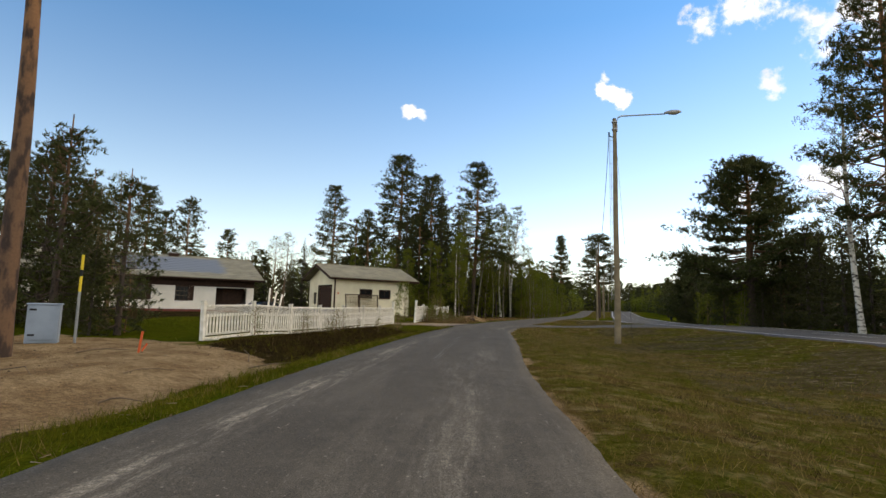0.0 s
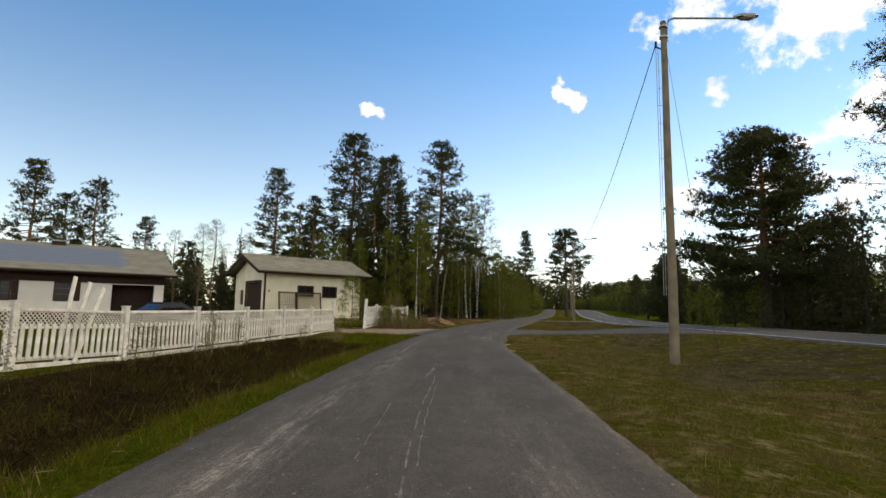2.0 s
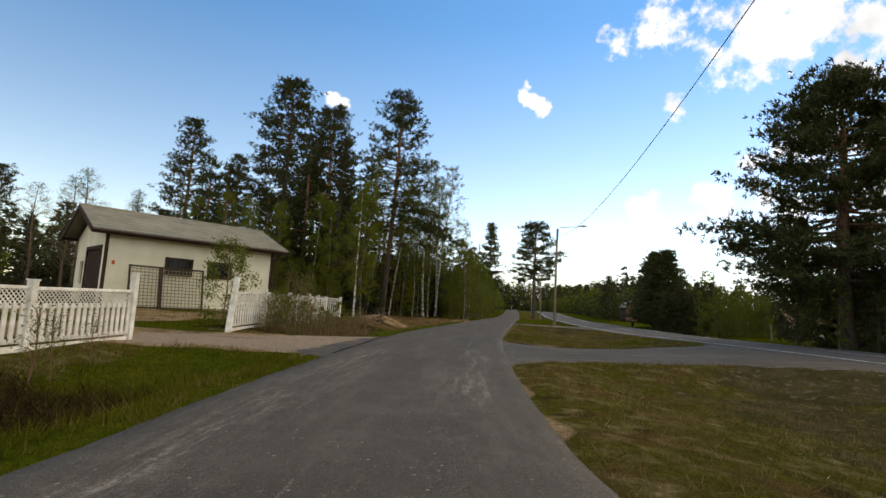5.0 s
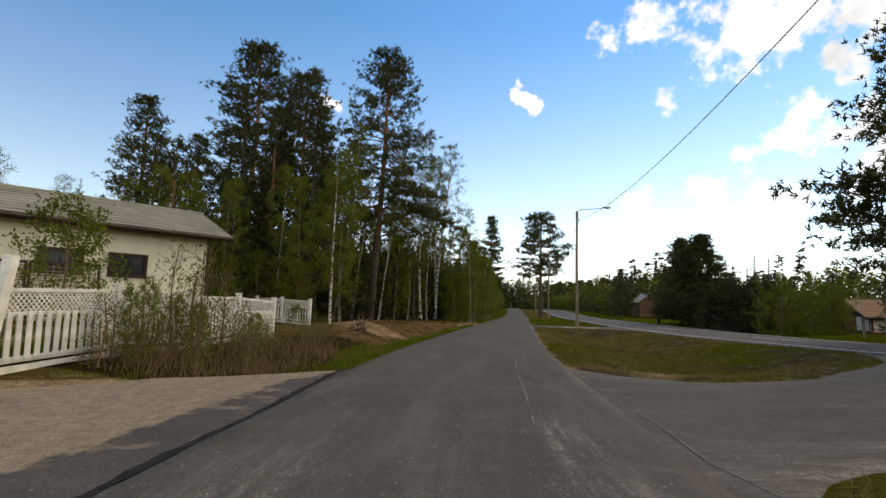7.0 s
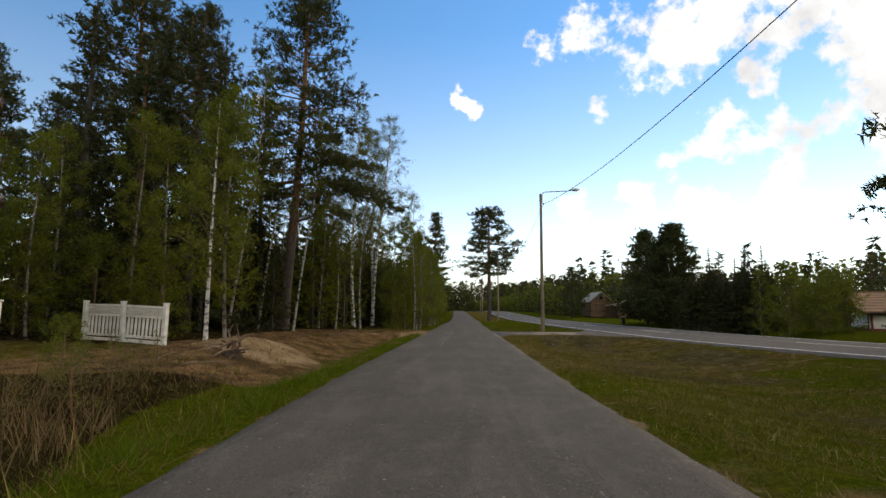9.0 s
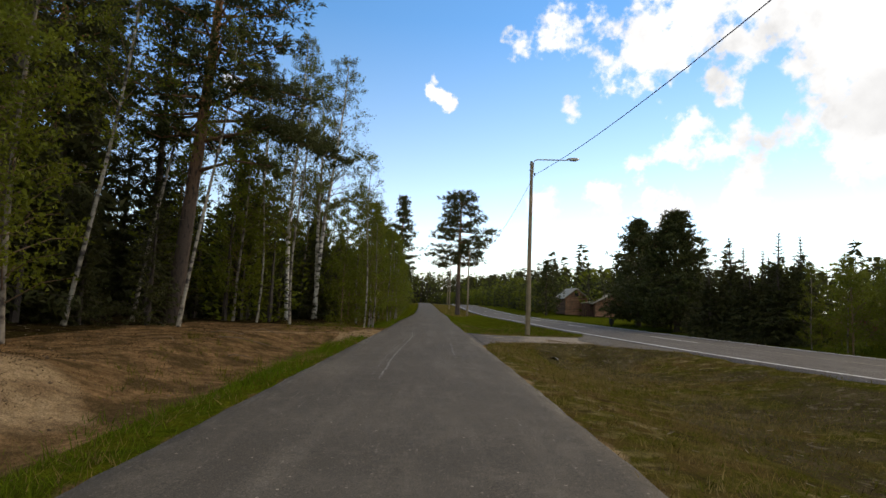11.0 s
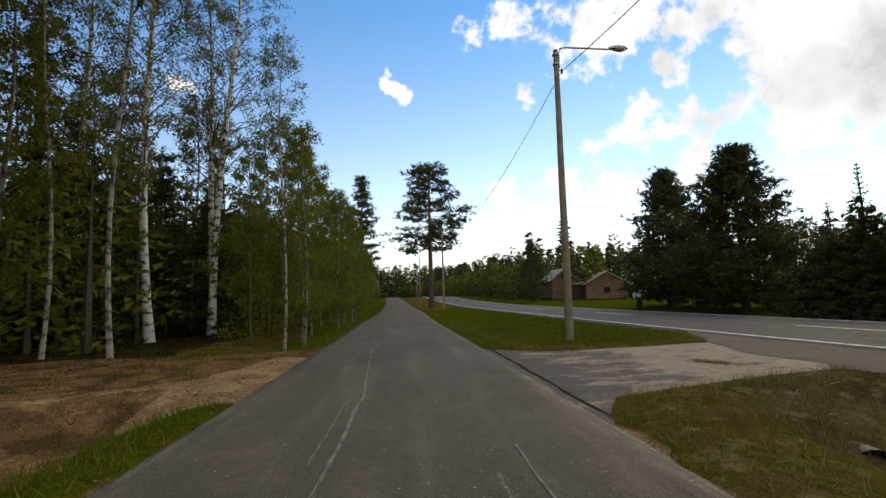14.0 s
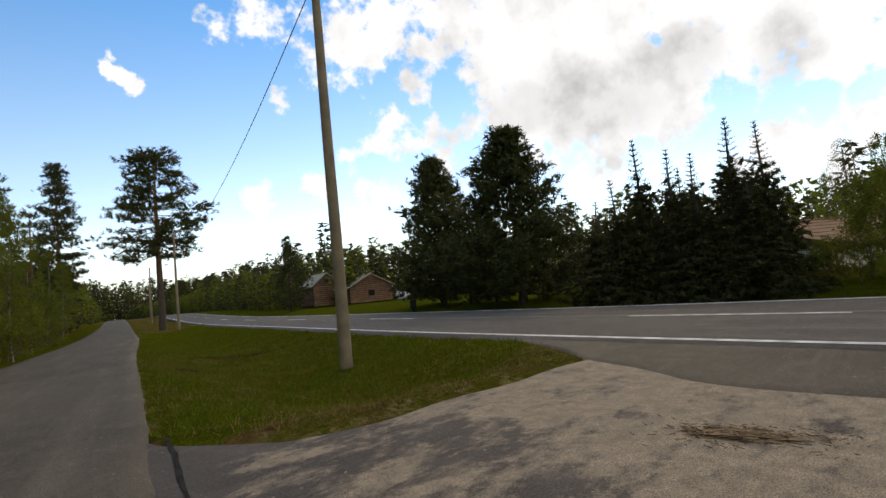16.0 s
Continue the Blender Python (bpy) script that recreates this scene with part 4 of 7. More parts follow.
def gable_roof(parent, x0, x1, y0, y1, ym, ze, zr, mat, courses, label):
    """Two slopes of overlapping courses on a deck, with fascia boards; the ridge runs along x."""
    bm = bmesh.new()
    pts = [(y0, ze), (ym, zr), (y1, ze), (y1, ze - 0.04), (ym, zr - 0.04), (y0, ze - 0.04)]
    a = [bm.verts.new((x0 + 0.02, y, z)) for y, z in pts]
    b = [bm.verts.new((x1 - 0.02, y, z)) for y, z in pts]
    bm.faces.new(a[::-1]), bm.faces.new(b)
    for k in range(6):
        bm.faces.new((a[k], a[k - 1], b[k - 1], b[k]))
    bmesh.ops.recalc_face_normals(bm, faces=bm.faces[:])
    roof = part("roof", bm, mat, parent, label)
    for yb in (y0, y1):
        for k in range(courses):
            a, b = k / courses, min(1.0, (k + 1.05) / courses)
            ya, yc = yb + (ym - yb) * a, yb + (ym - yb) * b
            za, zc = ze + (zr - ze) * a + 0.05, ze + (zr - ze) * b + 0.022
            part("tile_course", slab(bmesh.new(), [(x0, ya, za), (x1, ya, za), (x1, yc, zc), (x0, yc, zc)], 0.02), mat, roof)
    bm = bmesh.new()
    cyl(bm, (x0, ym, zr + 0.03), (x1, ym, zr + 0.03), 0.07, 0.07, 8)
    part("ridge_cap", bm, mat, roof)
    for yb in (y0, y1):
        s = 1 if yb == y1 else -1
        part("fascia", boxes((x0, x1, min(yb, yb - s * 0.03), max(yb, yb - s * 0.03), ze - 0.17, ze - 0.045)), DARK_WOOD, parent, "dark brown fascia board")
        bm = bmesh.new()
        cyl(bm, (x0, yb + s * 0.06, ze - 0.06), (x1, yb + s * 0.06, ze - 0.06), 0.05, 0.05, 8)
        part("gutter", bm, DARK_WOOD, parent, "dark rain gutter")
    for xe in (x0, x1):
        for yb in (y0, y1):
            bm = bmesh.new()
            d = 0.025
            pts = [(yb, ze - 0.17), (ym, zr - 0.17), (ym, zr + 0.04), (yb, ze + 0.04)]
            a = [bm.verts.new((xe - d, y, z)) for y, z in pts]
            b = [bm.verts.new((xe + d, y, z)) for y, z in pts]
            bm.faces.new(a), bm.faces.new(b[::-1])
            for k in range(4):
                bm.faces.new((a[k], a[k - 1], b[k - 1], b[k]))
            bmesh.ops.recalc_face_normals(bm, faces=bm.faces[:])
            part("bargeboard", bm, DARK_WOOD, parent, "dark brown bargeboard")
    return roof


def wall_with_openings(x0, x1, z0, z1, y0, y1, holes):
    """A wall along x, thick from y0 to y1, as blocks round its openings (xa, xb, za, zb)."""
    bm = bmesh.new()
    xs = sorted({x0, x1, *[h[0] for h in holes], *[h[1] for h in holes]})
    for a, b in zip(xs, xs[1:]):
        cuts = sorted((h[2], h[3]) for h in holes if h[0] <= a and h[1] >= b)
        z = z0
        for c, d in cuts + [(z1, z1)]:
            if c > z + 1e-4:
                box(bm, a, b, y0, y1, z, c)
            z = d
    bmesh.ops.remove_doubles(bm, verts=bm.verts[:], dist=1e-4)
    return bm


def framed_window(parent, xa, xb, za, zb, y, bars=1, name="window"):
    w = part(name, boxes((xa - 0.07, xa + 0.02, y - 0.03, y + 0.06, za - 0.07, zb + 0.07), (xb - 0.02, xb + 0.07, y - 0.03, y + 0.06, za - 0.07, zb + 0.07),
                         (xa + 0.02, xb - 0.02, y - 0.03, y + 0.06, zb - 0.02, zb + 0.07), (xa + 0.02, xb - 0.02, y - 0.05, y + 0.06, za - 0.07, za + 0.02)), DARK_WOOD, parent, "dark brown window frame")
    for k in range(bars):
        x = xa + (xb - xa) * (k + 1) / (bars + 1)
        part("glazing_bar", boxes((x - 0.015, x + 0.015, y + 0.03, y + 0.055, za + 0.02, zb - 0.02)), DARK_WOOD, w)
    if bars > 1:
        for k in range(1, 3):
            z = za + (zb - za) * k / 3
            part("glazing_bar", boxes((xa + 0.02, xb - 0.02, y + 0.032, y + 0.053, z - 0.012, z + 0.012)), POLE_WOOD, w)
    part("pane", boxes((xa + 0.02, xb - 0.02, y + 0.06, y + 0.07, za + 0.02, zb - 0.02)), GLASS_DARK, w, "dark window pane")
    return w


def build_garage():
    g = thing("garage", pose(-9.14, 36.35, 0.04, 0, 0, 38), "cream rendered garage with a grey gable roof and dark brown trim", "garage")
    W, D, H, R = 7.15, 5.2, 3.1, 4.3
    front = [(2.32, 3.34, 1.62, 2.26), (4.12, 5.1, 1.62, 2.26)]
    part("wall", wall_with_openings(0, W, 0, H, 0, 0.2, front), CREAM_RENDER, g)
    part("wall", boxes((0, W, D - 0.2, D, 0, H)), CREAM_RENDER, g)
    for x in (0, W - 0.2):
        bm = bmesh.new()
        door = x == 0
        ys = [(0.2, 0.55), (3.1, 3.6), (4.3, D - 0.2)] if door else [(0.2, D - 0.2)]
        for a, b in ys:
            box(bm, x, x + 0.2, a, b, 0, H)
        if door:
            box(bm, x, x + 0.2, 0.55, 3.1, 2.45, H)
            box(bm, x, x + 0.2, 3.6, 4.3, 0, 1.0)
            box(bm, x, x + 0.2, 3.6, 4.3, 2.0, H)
        pts = [(0, H), (D, H), (D / 2, R - 0.1)]
        a = [bm.verts.new((x, y, z)) for y, z in pts]
        b = [bm.verts.new((x + 0.2, y, z)) for y, z in pts]
        bm.faces.new(a), bm.faces.new(b[::-1])
        for k in range(3):
            bm.faces.new((a[k], a[k - 1], b[k - 1], b[k]))
        bmesh.ops.recalc_face_normals(bm, faces=bm.faces[:])
        part("gable_wall", bm, CREAM_RENDER, g)
    gable_roof(g, -0.6, W + 0.62, -0.45, D + 0.45, D / 2, H + 0.06, R + 0.04, ROOF_GREY, 9, "grey tiled roof with faded patches")
    for xa, xb, za, zb in front:
        framed_window(g, xa, xb, za, zb, -0.01)
    d = part("garage_door", boxes((0.05, 0.1, 0.57, 3.08, 0.02, 2.43)), DARK_WOOD, g, "dark brown wooden garage door")
    for k in range(8):
        y = 0.57 + 2.51 * (k + 0.5) / 8
        part("board", boxes((0.03, 0.05, y - 0.145, y + 0.145, 0.03, 2.42)), DARK_WOOD, d)
    part("door_surround", boxes((-0.03, 0.02, 0.43, 0.57, 0, 2.6), (-0.03, 0.02, 3.08, 3.22, 0, 2.6), (-0.03, 0.02, 0.57, 3.08, 2.45, 2.6)), DARK_WOOD, g)
    part("side_window", boxes((0.08, 0.1, 3.6, 4.3, 1.0, 2.0)), GLASS_DARK, g, "dark side window")
    for x, y in ((-0.025, -0.025), (W - 0.1, -0.025)):
        part("corner_board", boxes((x, x + 0.13, y, y + 0.02, 0.0, H)), DARK_WOOD, g, "dark brown corner board")
    bm = bmesh.new()
    cyl(bm, (W + 0.12, -0.05, 0.1), (W + 0.12, -0.05, H - 0.35), 0.04, 0.04, 8)
    cyl(bm, (W + 0.12, -0.05, H - 0.35), (W + 0.2, -0.5, H - 0.1), 0.04, 0.04, 8)
    part("downpipe", bm, DARK_WOOD, g, "dark rain downpipe")
    part("wall_lamp", boxes((0.28, 0.38, -0.07, 0.0, 1.84, 1.98), bevel=0.01), ORANGE, g, "small orange wall lamp")
    part("plinth", boxes((-0.01, W + 0.01, -0.012, 0.0, 0, 0.18)), POLE_WOOD, g, "grey concrete plinth")
    # trellis panels leaning on the front wall
    for k, (a, w) in enumerate(((0.85, 1.2), (2.07, 1.75))):
        t = thing("trellis_panel", pose(-9.14, 36.35, 0.04, 0, 0, 38) @ pose(a, -0.55, 0.1, -9, 0, 0), "dark framed wooden trellis panel leaning on the garage wall", "trellis", "trellis panels")
        hh = 1.8
        part("frame", boxes((0, 0.07, 0, 0.05, 0, hh), (w - 0.07, w, 0, 0.05, 0, hh), (0.07, w - 0.07, 0, 0.05, hh - 0.07, hh), (0.07, w - 0.07, 0, 0.05, 0, 0.07)), DARK_WOOD, t, "dark brown frame")
        for j in range(1, 13):
            part("slat", boxes((0.07, w - 0.07, 0.015, 0.025, hh * j / 13 - 0.012, hh * j / 13 + 0.012)), POLE_WOOD, t)
        for j in range(1, int(w / 0.14)):
            part("slat", boxes((w * j / int(w / 0.14) - 0.01, w * j / int(w / 0.14) + 0.01, 0.026, 0.036, 0.07, hh - 0.07)), POLE_WOOD, t)


def build_house():
    h = thing("house", pose(-16.5, 40.35, 0.15, 0, 0, 36.5), "single-storey white brick house with a low grey gable roof", "house")
    X0, X1, D, H, R = -17.5, -0.6, 10.3, 2.85, 4.95
    front = [(-10.35, -8.95, 1.0, 2.1), (-6.75, -5.85, 1.0, 2.1), (-15.5, -13.9, 1.0, 2.1), (-3.7, -1.2, 0.05, 2.1)]
    part("wall", wall_with_openings(X0, X1, 0, 2.16, 0.6, 0.85, front), WHITE_BRICK, h)
    # the wall is dark brown from the window tops up to the eaves
    part("upper_wall", boxes((X0, X1, 0.56, 0.85, 2.162, H)), DARK_WOOD, h, "dark brown band under the eaves")
    part("wall", boxes((X0, X1, D - 0.25, D, 0, H)), WHITE_BRICK, h)
    for x in (X0, X1 - 0.25):
        bm = boxes((x, x + 0.25, 0.85, D - 0.25, 0, H))
        pts = [(0.85, H), (D - 0.25, H), (D / 2 + 0.3, R - 0.25)]
        a = [bm.verts.new((x, y, z)) for y, z in pts]
        b = [bm.verts.new((x + 0.25, y, z)) for y, z in pts]
        bm.faces.new(a), bm.faces.new(b[::-1])
        for k in range(3):
            bm.faces.new((a[k], a[k - 1], b[k - 1], b[k]))
        bmesh.ops.recalc_face_normals(bm, faces=bm.faces[:])
        part("gable_wall", bm, WHITE_BRICK, h)
    gable_roof(h, X0 - 0.5, 0.1, 0.0, D + 0.6, D / 2 + 0.3, H, R, HOUSE_ROOF, 12, "grey roof with a long bluish stretch")
    for xa, xb, za, zb in front[:3]:
        framed_window(h, xa, xb, za, zb, 0.62, bars=2)
        part("shutter", boxes((xb + 0.08, xb + 0.42, 0.575, 0.597, za - 0.05, zb + 0.05)), DARK_WOOD, h, "dark brown shutter board")
    part("recess_wall", boxes((-3.7, -1.2, 1.6, 1.7, 0.05, 2.35)), DARK_WOOD, h, "dark brown boarded entrance recess")
    part("door", boxes((-3.0, -2.0, 1.54, 1.6, 0.05, 2.1)), DARK_WOOD, h, "dark front door")
    part("plinth", boxes((X0, X1, 0.585, 0.6, 0, 0.25)), RED_WALL, h, "reddish plinth")
    c = part("chimney", boxes((-7.0, -6.2, D / 2, D / 2 + 0.7, R - 0.4, R + 0.22)), DARK_WOOD, h, "short dark chimney")
    part("chimney_cap", boxes((-7.06, -6.14, D / 2 - 0.06, D / 2 + 0.76, R + 0.22, R + 0.28)), METAL_GREY, c)


build_garage()
build_house()


# ---------------------------------------------------------------- fences
PICKET = bpy.data.meshes.new("picket")
bm = boxes((-0.037, 0.037, -0.011, 0.011, 0.0, 0.56), bevel=0.004)
bm.to_mesh(PICKET)
bm.free()
PICKET.materials.append(WHITE_PAINT)


def build_fence(points, label, panels, low=0.14, lean_first=False, top=0.98, tall_last=False):
    """White fence: posts, a lattice band over pickets, rails, along a line of two points."""
    (ax, ay), (bx, by) = points
    yaw = math.degrees(math.atan2(by - ay, bx - ax))
    n = math.hypot(bx - ax, by - ay)
    f = thing("fence", pose(ax, ay, 0, 0, 0, yaw), label, "fence", "white fences")
    rnd = random.Random(int(ax * 10 + ay))
    step = n / panels
    zs = [float(ground_z(np.array(ax + (bx - ax) * k / panels), np.array(ay + (by - ay) * k / panels))) + 0.02 for k in range(panels + 1)]
    for k in range(panels + 1):
        if lean_first and k == 0:
            p = part("post", boxes((-0.06, 0.06, -0.06, 0.06, -0.1, 1.38), bevel=0.008), WHITE_PAINT, f, "taller leaning white gate post")
            p.matrix_local = pose(0, 0, zs[0], 0, 9, 0)
            continue
        tall = 0.3 if tall_last and k == panels else 0.08
        p = part("post", boxes((-0.055, 0.055, -0.055, 0.055, -0.25, top + tall), bevel=0.008), WHITE_PAINT, f)
        p.matrix_local = pose(k * step, 0, zs[k], rnd.uniform(-1.5, 1.5), rnd.uniform(-1.5, 1.5), 0)
        cap = part("post_cap", boxes((-0.065, 0.065, -0.065, 0.065, top + tall, top + tall + 0.025), bevel=0.005), WHITE_PAINT, p)
    for k in range(panels):
        x0, x1 = k * step + 0.055, (k + 1) * step - 0.055
        za, zb = zs[k], zs[k + 1]
        slope = math.atan2(zb - za, x1 - x0)
        sag = rnd.uniform(-0.012, 0.012)
        L = x1 - x0
        base = pose(x0, 0, za + sag, 0, -math.degrees(slope), 0)
        for z, hh, d in ((top - 0.02, 0.05, 0.022), (top - 0.3, 0.045, 0.02), (low, 0.07, 0.02)):
            r = part("rail", boxes((0, L, -d, d, z - hh / 2, z + hh / 2), bevel=0.004), WHITE_PAINT, f)
            r.matrix_local = base
        bm = bmesh.new()
        z0, z1 = top - 0.277, top - 0.046
        hh = z1 - z0
        m = int(L / 0.075)
        for s in (1, -1):
            for j in range(-3, m + 1):
                xs = j * 0.075
                a, b = (xs, z0), (xs + hh, z1)
                if s < 0:
                    a, b = (xs + hh, z0), (xs, z1)
                lo, hi = max(0.0, min(a[0], b[0])), min(L, max(a[0], b[0]))
                if hi - lo < 0.03:
                    continue

                def at_x(x):
                    return a[1] + (b[1] - a[1]) * (x - a[0]) / (b[0] - a[0])
                w = 0.011
                y = 0.006 * s
                v = [bm.verts.new(p) for p in ((lo, y - 0.004, at_x(lo) - w), (hi, y - 0.004, at_x(hi) - w), (hi, y - 0.004, at_x(hi) + w), (lo, y - 0.004, at_x(lo) + w),
                                               (lo, y + 0.004, at_x(lo) - w), (hi, y + 0.004, at_x(hi) - w), (hi, y + 0.004, at_x(hi) + w), (lo, y + 0.004, at_x(lo) + w))]
                for q in ((0, 1, 2, 3), (7, 6, 5, 4), (0, 4, 5, 1), (3, 2, 6, 7)):
                    bm.faces.new([v[i] for i in q])
        lat = part("lattice", bm, WHITE_PAINT, f, "white diagonal lattice band")
        lat.matrix_local = base
        m = int(L / 0.135)
        for j in range(m):
            o = new("picket", PICKET)
            o.parent = f
            o.matrix_local = base @ pose((j + 0.5) * L / m, rnd.choice((-0.032, -0.03)), 0.13 + rnd.uniform(-0.01, 0.01), 0, rnd.uniform(-1, 1), 0)
        if low < 0.3:
            bb = part("kick_board", boxes((0, L, -0.012, 0.012, -0.02, 0.07), bevel=0.003), WHITE_PAINT, f, "white bottom board")
            bb.matrix_local = base
    return f


build_fence([(-5.9, 9.15), (-2.85, 24.8)], "weathered white picket fence with a lattice band along the garden", 7, top=0.93, tall_last=True)
build_fence([(-1.85, 27.8), (-0.32, 36.1)], "white picket fence with lattice and a leaning gate post", 4, lean_first=True)
build_fence([(-0.2, 43.5), (-2.7, 45.2)], "short free-standing piece of white picket fence at the wood's edge", 2)


# ---------------------------------------------------------------- street lamps
def build_street_lamp(x, y, z, h, arm, label, rungs=False):
    s = thing("street_lamp", pose(x, y, z), label, "street lamp", "street lamps")
    b = Bunch()
    zz = np.linspace(-0.4, h, 9)
    b.tube(np.stack([0.01 * np.sin(zz), 0.01 * np.cos(zz * 0.7), zz], 1), 0.125 - 0.05 * zz / h, 14)
    b.tube([(0, 0, h), (0, 0, h + 0.01)], [0.075, 0.001], 14)
    b.mesh("pole", POLE_WOOD, s, True)
    ax, ay = arm
    n = math.hypot(ax, ay)
    ux, uy = ax / n, ay / n
    b = Bunch()
    pts = [(ux * 0.1, uy * 0.1, h - 0.55), (ux * 0.1, uy * 0.1, h - 0.1), (ux * 0.16, uy * 0.16, h + 0.06), (ux * 0.3, uy * 0.3, h + 0.13), (ax * 0.6, ay * 0.6, h + 0.24), (ax * 0.88, ay * 0.88, h + 0.3)]
    b.tube(pts, [0.03] * 5 + [0.026], 8)
    b.mesh("arm", METAL_GREY, s, True)
    for zc in (h - 0.15, h - 0.45):
        bm = bmesh.new()
        cyl(bm, (0, 0, zc - 0.025), (0, 0, zc + 0.025), 0.108, 0.108, 14)
        part("clamp", bm, METAL_GREY, s, "metal clamp band")
    yaw = math.degrees(math.atan2(ay, ax))
    m = pose(ax * 0.86, ay * 0.86, h + 0.3, 0, -6, yaw)
    bm = bmesh.new()
    prof = [(0.0, 0.04, 0.05), (0.1, 0.08, 0.09), (0.3, 0.13, 0.12), (0.55, 0.14, 0.11), (0.68, 0.09, 0.06), (0.72, 0.03, 0.03)]
    rings = []
    for px, w, t in prof:
        rings.append([bm.verts.new((px, w * math.cos(a), 0.02 + t * max(0, math.sin(a)))) for a in np.linspace(0, math.pi, 9)])
    for r0, r1 in zip(rings, rings[1:]):
        for k in range(8):
            bm.faces.new((r0[k], r0[k + 1], r1[k + 1], r1[k]))
        bm.faces.new((r0[0], r1[0], r1[8], r0[8]))
    bm.faces.new(rings[0][::-1]), bm.faces.new(rings[-1])
    bmesh.ops.recalc_face_normals(bm, faces=bm.faces[:])
    head = part("lamp_head", bm, METAL_GREY, s, "grey lamp housing")
    head.matrix_local = m
    bm = bmesh.new()
    prof = [(0.18, 0.08, 0.01), (0.25, 0.12, 0.06), (0.5, 0.13, 0.08), (0.64, 0.08, 0.03)]
    rings = []
    for px, w, t in prof:
        rings.append([bm.verts.new((px, w * math.cos(a), 0.018 - t * math.sin(a))) for a in np.linspace(0, math.pi, 9)])
    for r0, r1 in zip(rings, rings[1:]):
        for k in range(8):
            bm.faces.new((r0[k], r1[k], r1[k + 1], r0[k + 1]))
    cover = part("lamp_cover", bm, LAMP_GLASS, head, "yellowed lamp cover")
    if rungs:
        bm = bmesh.new()
        for d in (-0.2, -0.14):
            cyl(bm, (d, 0.05, 1.6), (d, 0.05, h - 0.7), 0.008, 0.008, 6)
        part("cable_guard", bm, METAL_GREY, s, "thin metal cable guard with rungs")
        for k in range(14):
            zc = 1.8 + k * (h - 2.7) / 13
            bm = bmesh.new()
            cyl(bm, (-0.21, 0.05, zc), (-0.07, 0.03, zc), 0.008, 0.008, 6)
            part("rung", bm, METAL_GREY, s)
        bm = bmesh.new()
        cyl(bm, (-0.25, 0, h - 0.72), (-0.08, 0, h - 0.78), 0.02, 0.02, 8)
        cyl(bm, (-0.22, 0, h - 0.75), (-0.22, 0, h - 0.58), 0.035, 0.03, 8)
        part("insulator", bm, BLACK_PLASTIC, s, "black cable insulator")
    else:
        bm = bmesh.new()
        cyl(bm, (0.06, -0.02, h - 0.62), (0.2, -0.02, h - 0.66), 0.015, 0.015, 8)
        cyl(bm, (0.18, -0.02, h - 0.72), (0.18, -0.02, h - 0.58), 0.03, 0.03, 8)
        part("insulator", bm, BLACK_PLASTIC, s, "black cable insulator")
    return s


LAMPS = [(7.14, 16.03, -0.2, 9.0, (2.45, 0.2)), (17.32, 57.86, -0.35, 8.8, (2.3, -0.1)), (29.0, 97.4, -0.1, 8.4, (2.3, -0.1)), (38.5, 133.0, 0.0, 8.4, (2.3, -0.1)), (51, 172, 0, 8.4, (2.3, -0.1))]
for k, (x, y, z, h, arm) in enumerate(LAMPS):
    build_street_lamp(x, y, z, h, arm, "weathered wooden street lamp pole with a metal arm" + (" and cable guard" if k == 0 else ""), k == 0)


def build_cable(a, b, sag, r=0.012, label="black overhead cable hung between lamp poles"):
    t = np.linspace(0, 1, 25)
    p = np.outer(1 - t, a) + np.outer(t, b)
    p[:, 2] -= sag * 4 * t * (1 - t)
    bb = Bunch()
    bb.tube(p, np.full(25, r), 6)
    return tagged(bb.mesh("overhead_cable", CABLE), label, "cable", "cables")


tips = [(x + (-0.22 if k == 0 else 0.18), y, z + h - 0.66) for k, (x, y, z, h, arm) in enumerate(LAMPS)]
for a, b in zip(tips, tips[1:]):
    build_cable(a, b, 1.45)
build_cable((7.16, 15.95, 8.0), (6.98, 13.75, -0.35), 0.0, 0.005, "thin steel stay wire running from a lamp pole to the ground")


# ---------------------------------------------------------------- trees
def bent(p0, p1, n, rnd, amount):
    t = np.linspace(0, 1, n)[:, None]
    p = np.asarray(p0) * (1 - t) + np.asarray(p1) * t
    w = rnd.normal(size=(2, 3)) * amount
    return p + np.sin(np.pi * t) * w[0] + np.sin(2 * np.pi * t) * w[1] * 0.5


def tufts(bunch, rnd, centres, out, k, length, width, up=0.35, spread=0.9):
    """Needle tufts: k blades from each centre, fanned round the outward direction. length: one for all, or one a centre."""
    c = np.repeat(centres, k, axis=0)
    lens = np.repeat(np.broadcast_to(np.asarray(length, dtype=float), len(centres)), k)[:, None]
    d = unit(np.repeat(out, k, axis=0) * 0.8 + rnd.normal(size=c.shape) * spread + np.array([0, 0, up]))
    ln = lens * rnd.uniform(0.6, 1.2, size=(len(c), 1))
    side = unit(np.cross(d, rnd.normal(size=c.shape)))
    bunch.blades(c + rnd.normal(size=c.shape) * lens * 0.2, c + d * ln, width * rnd.uniform(0.6, 1.3, size=len(c)), side)


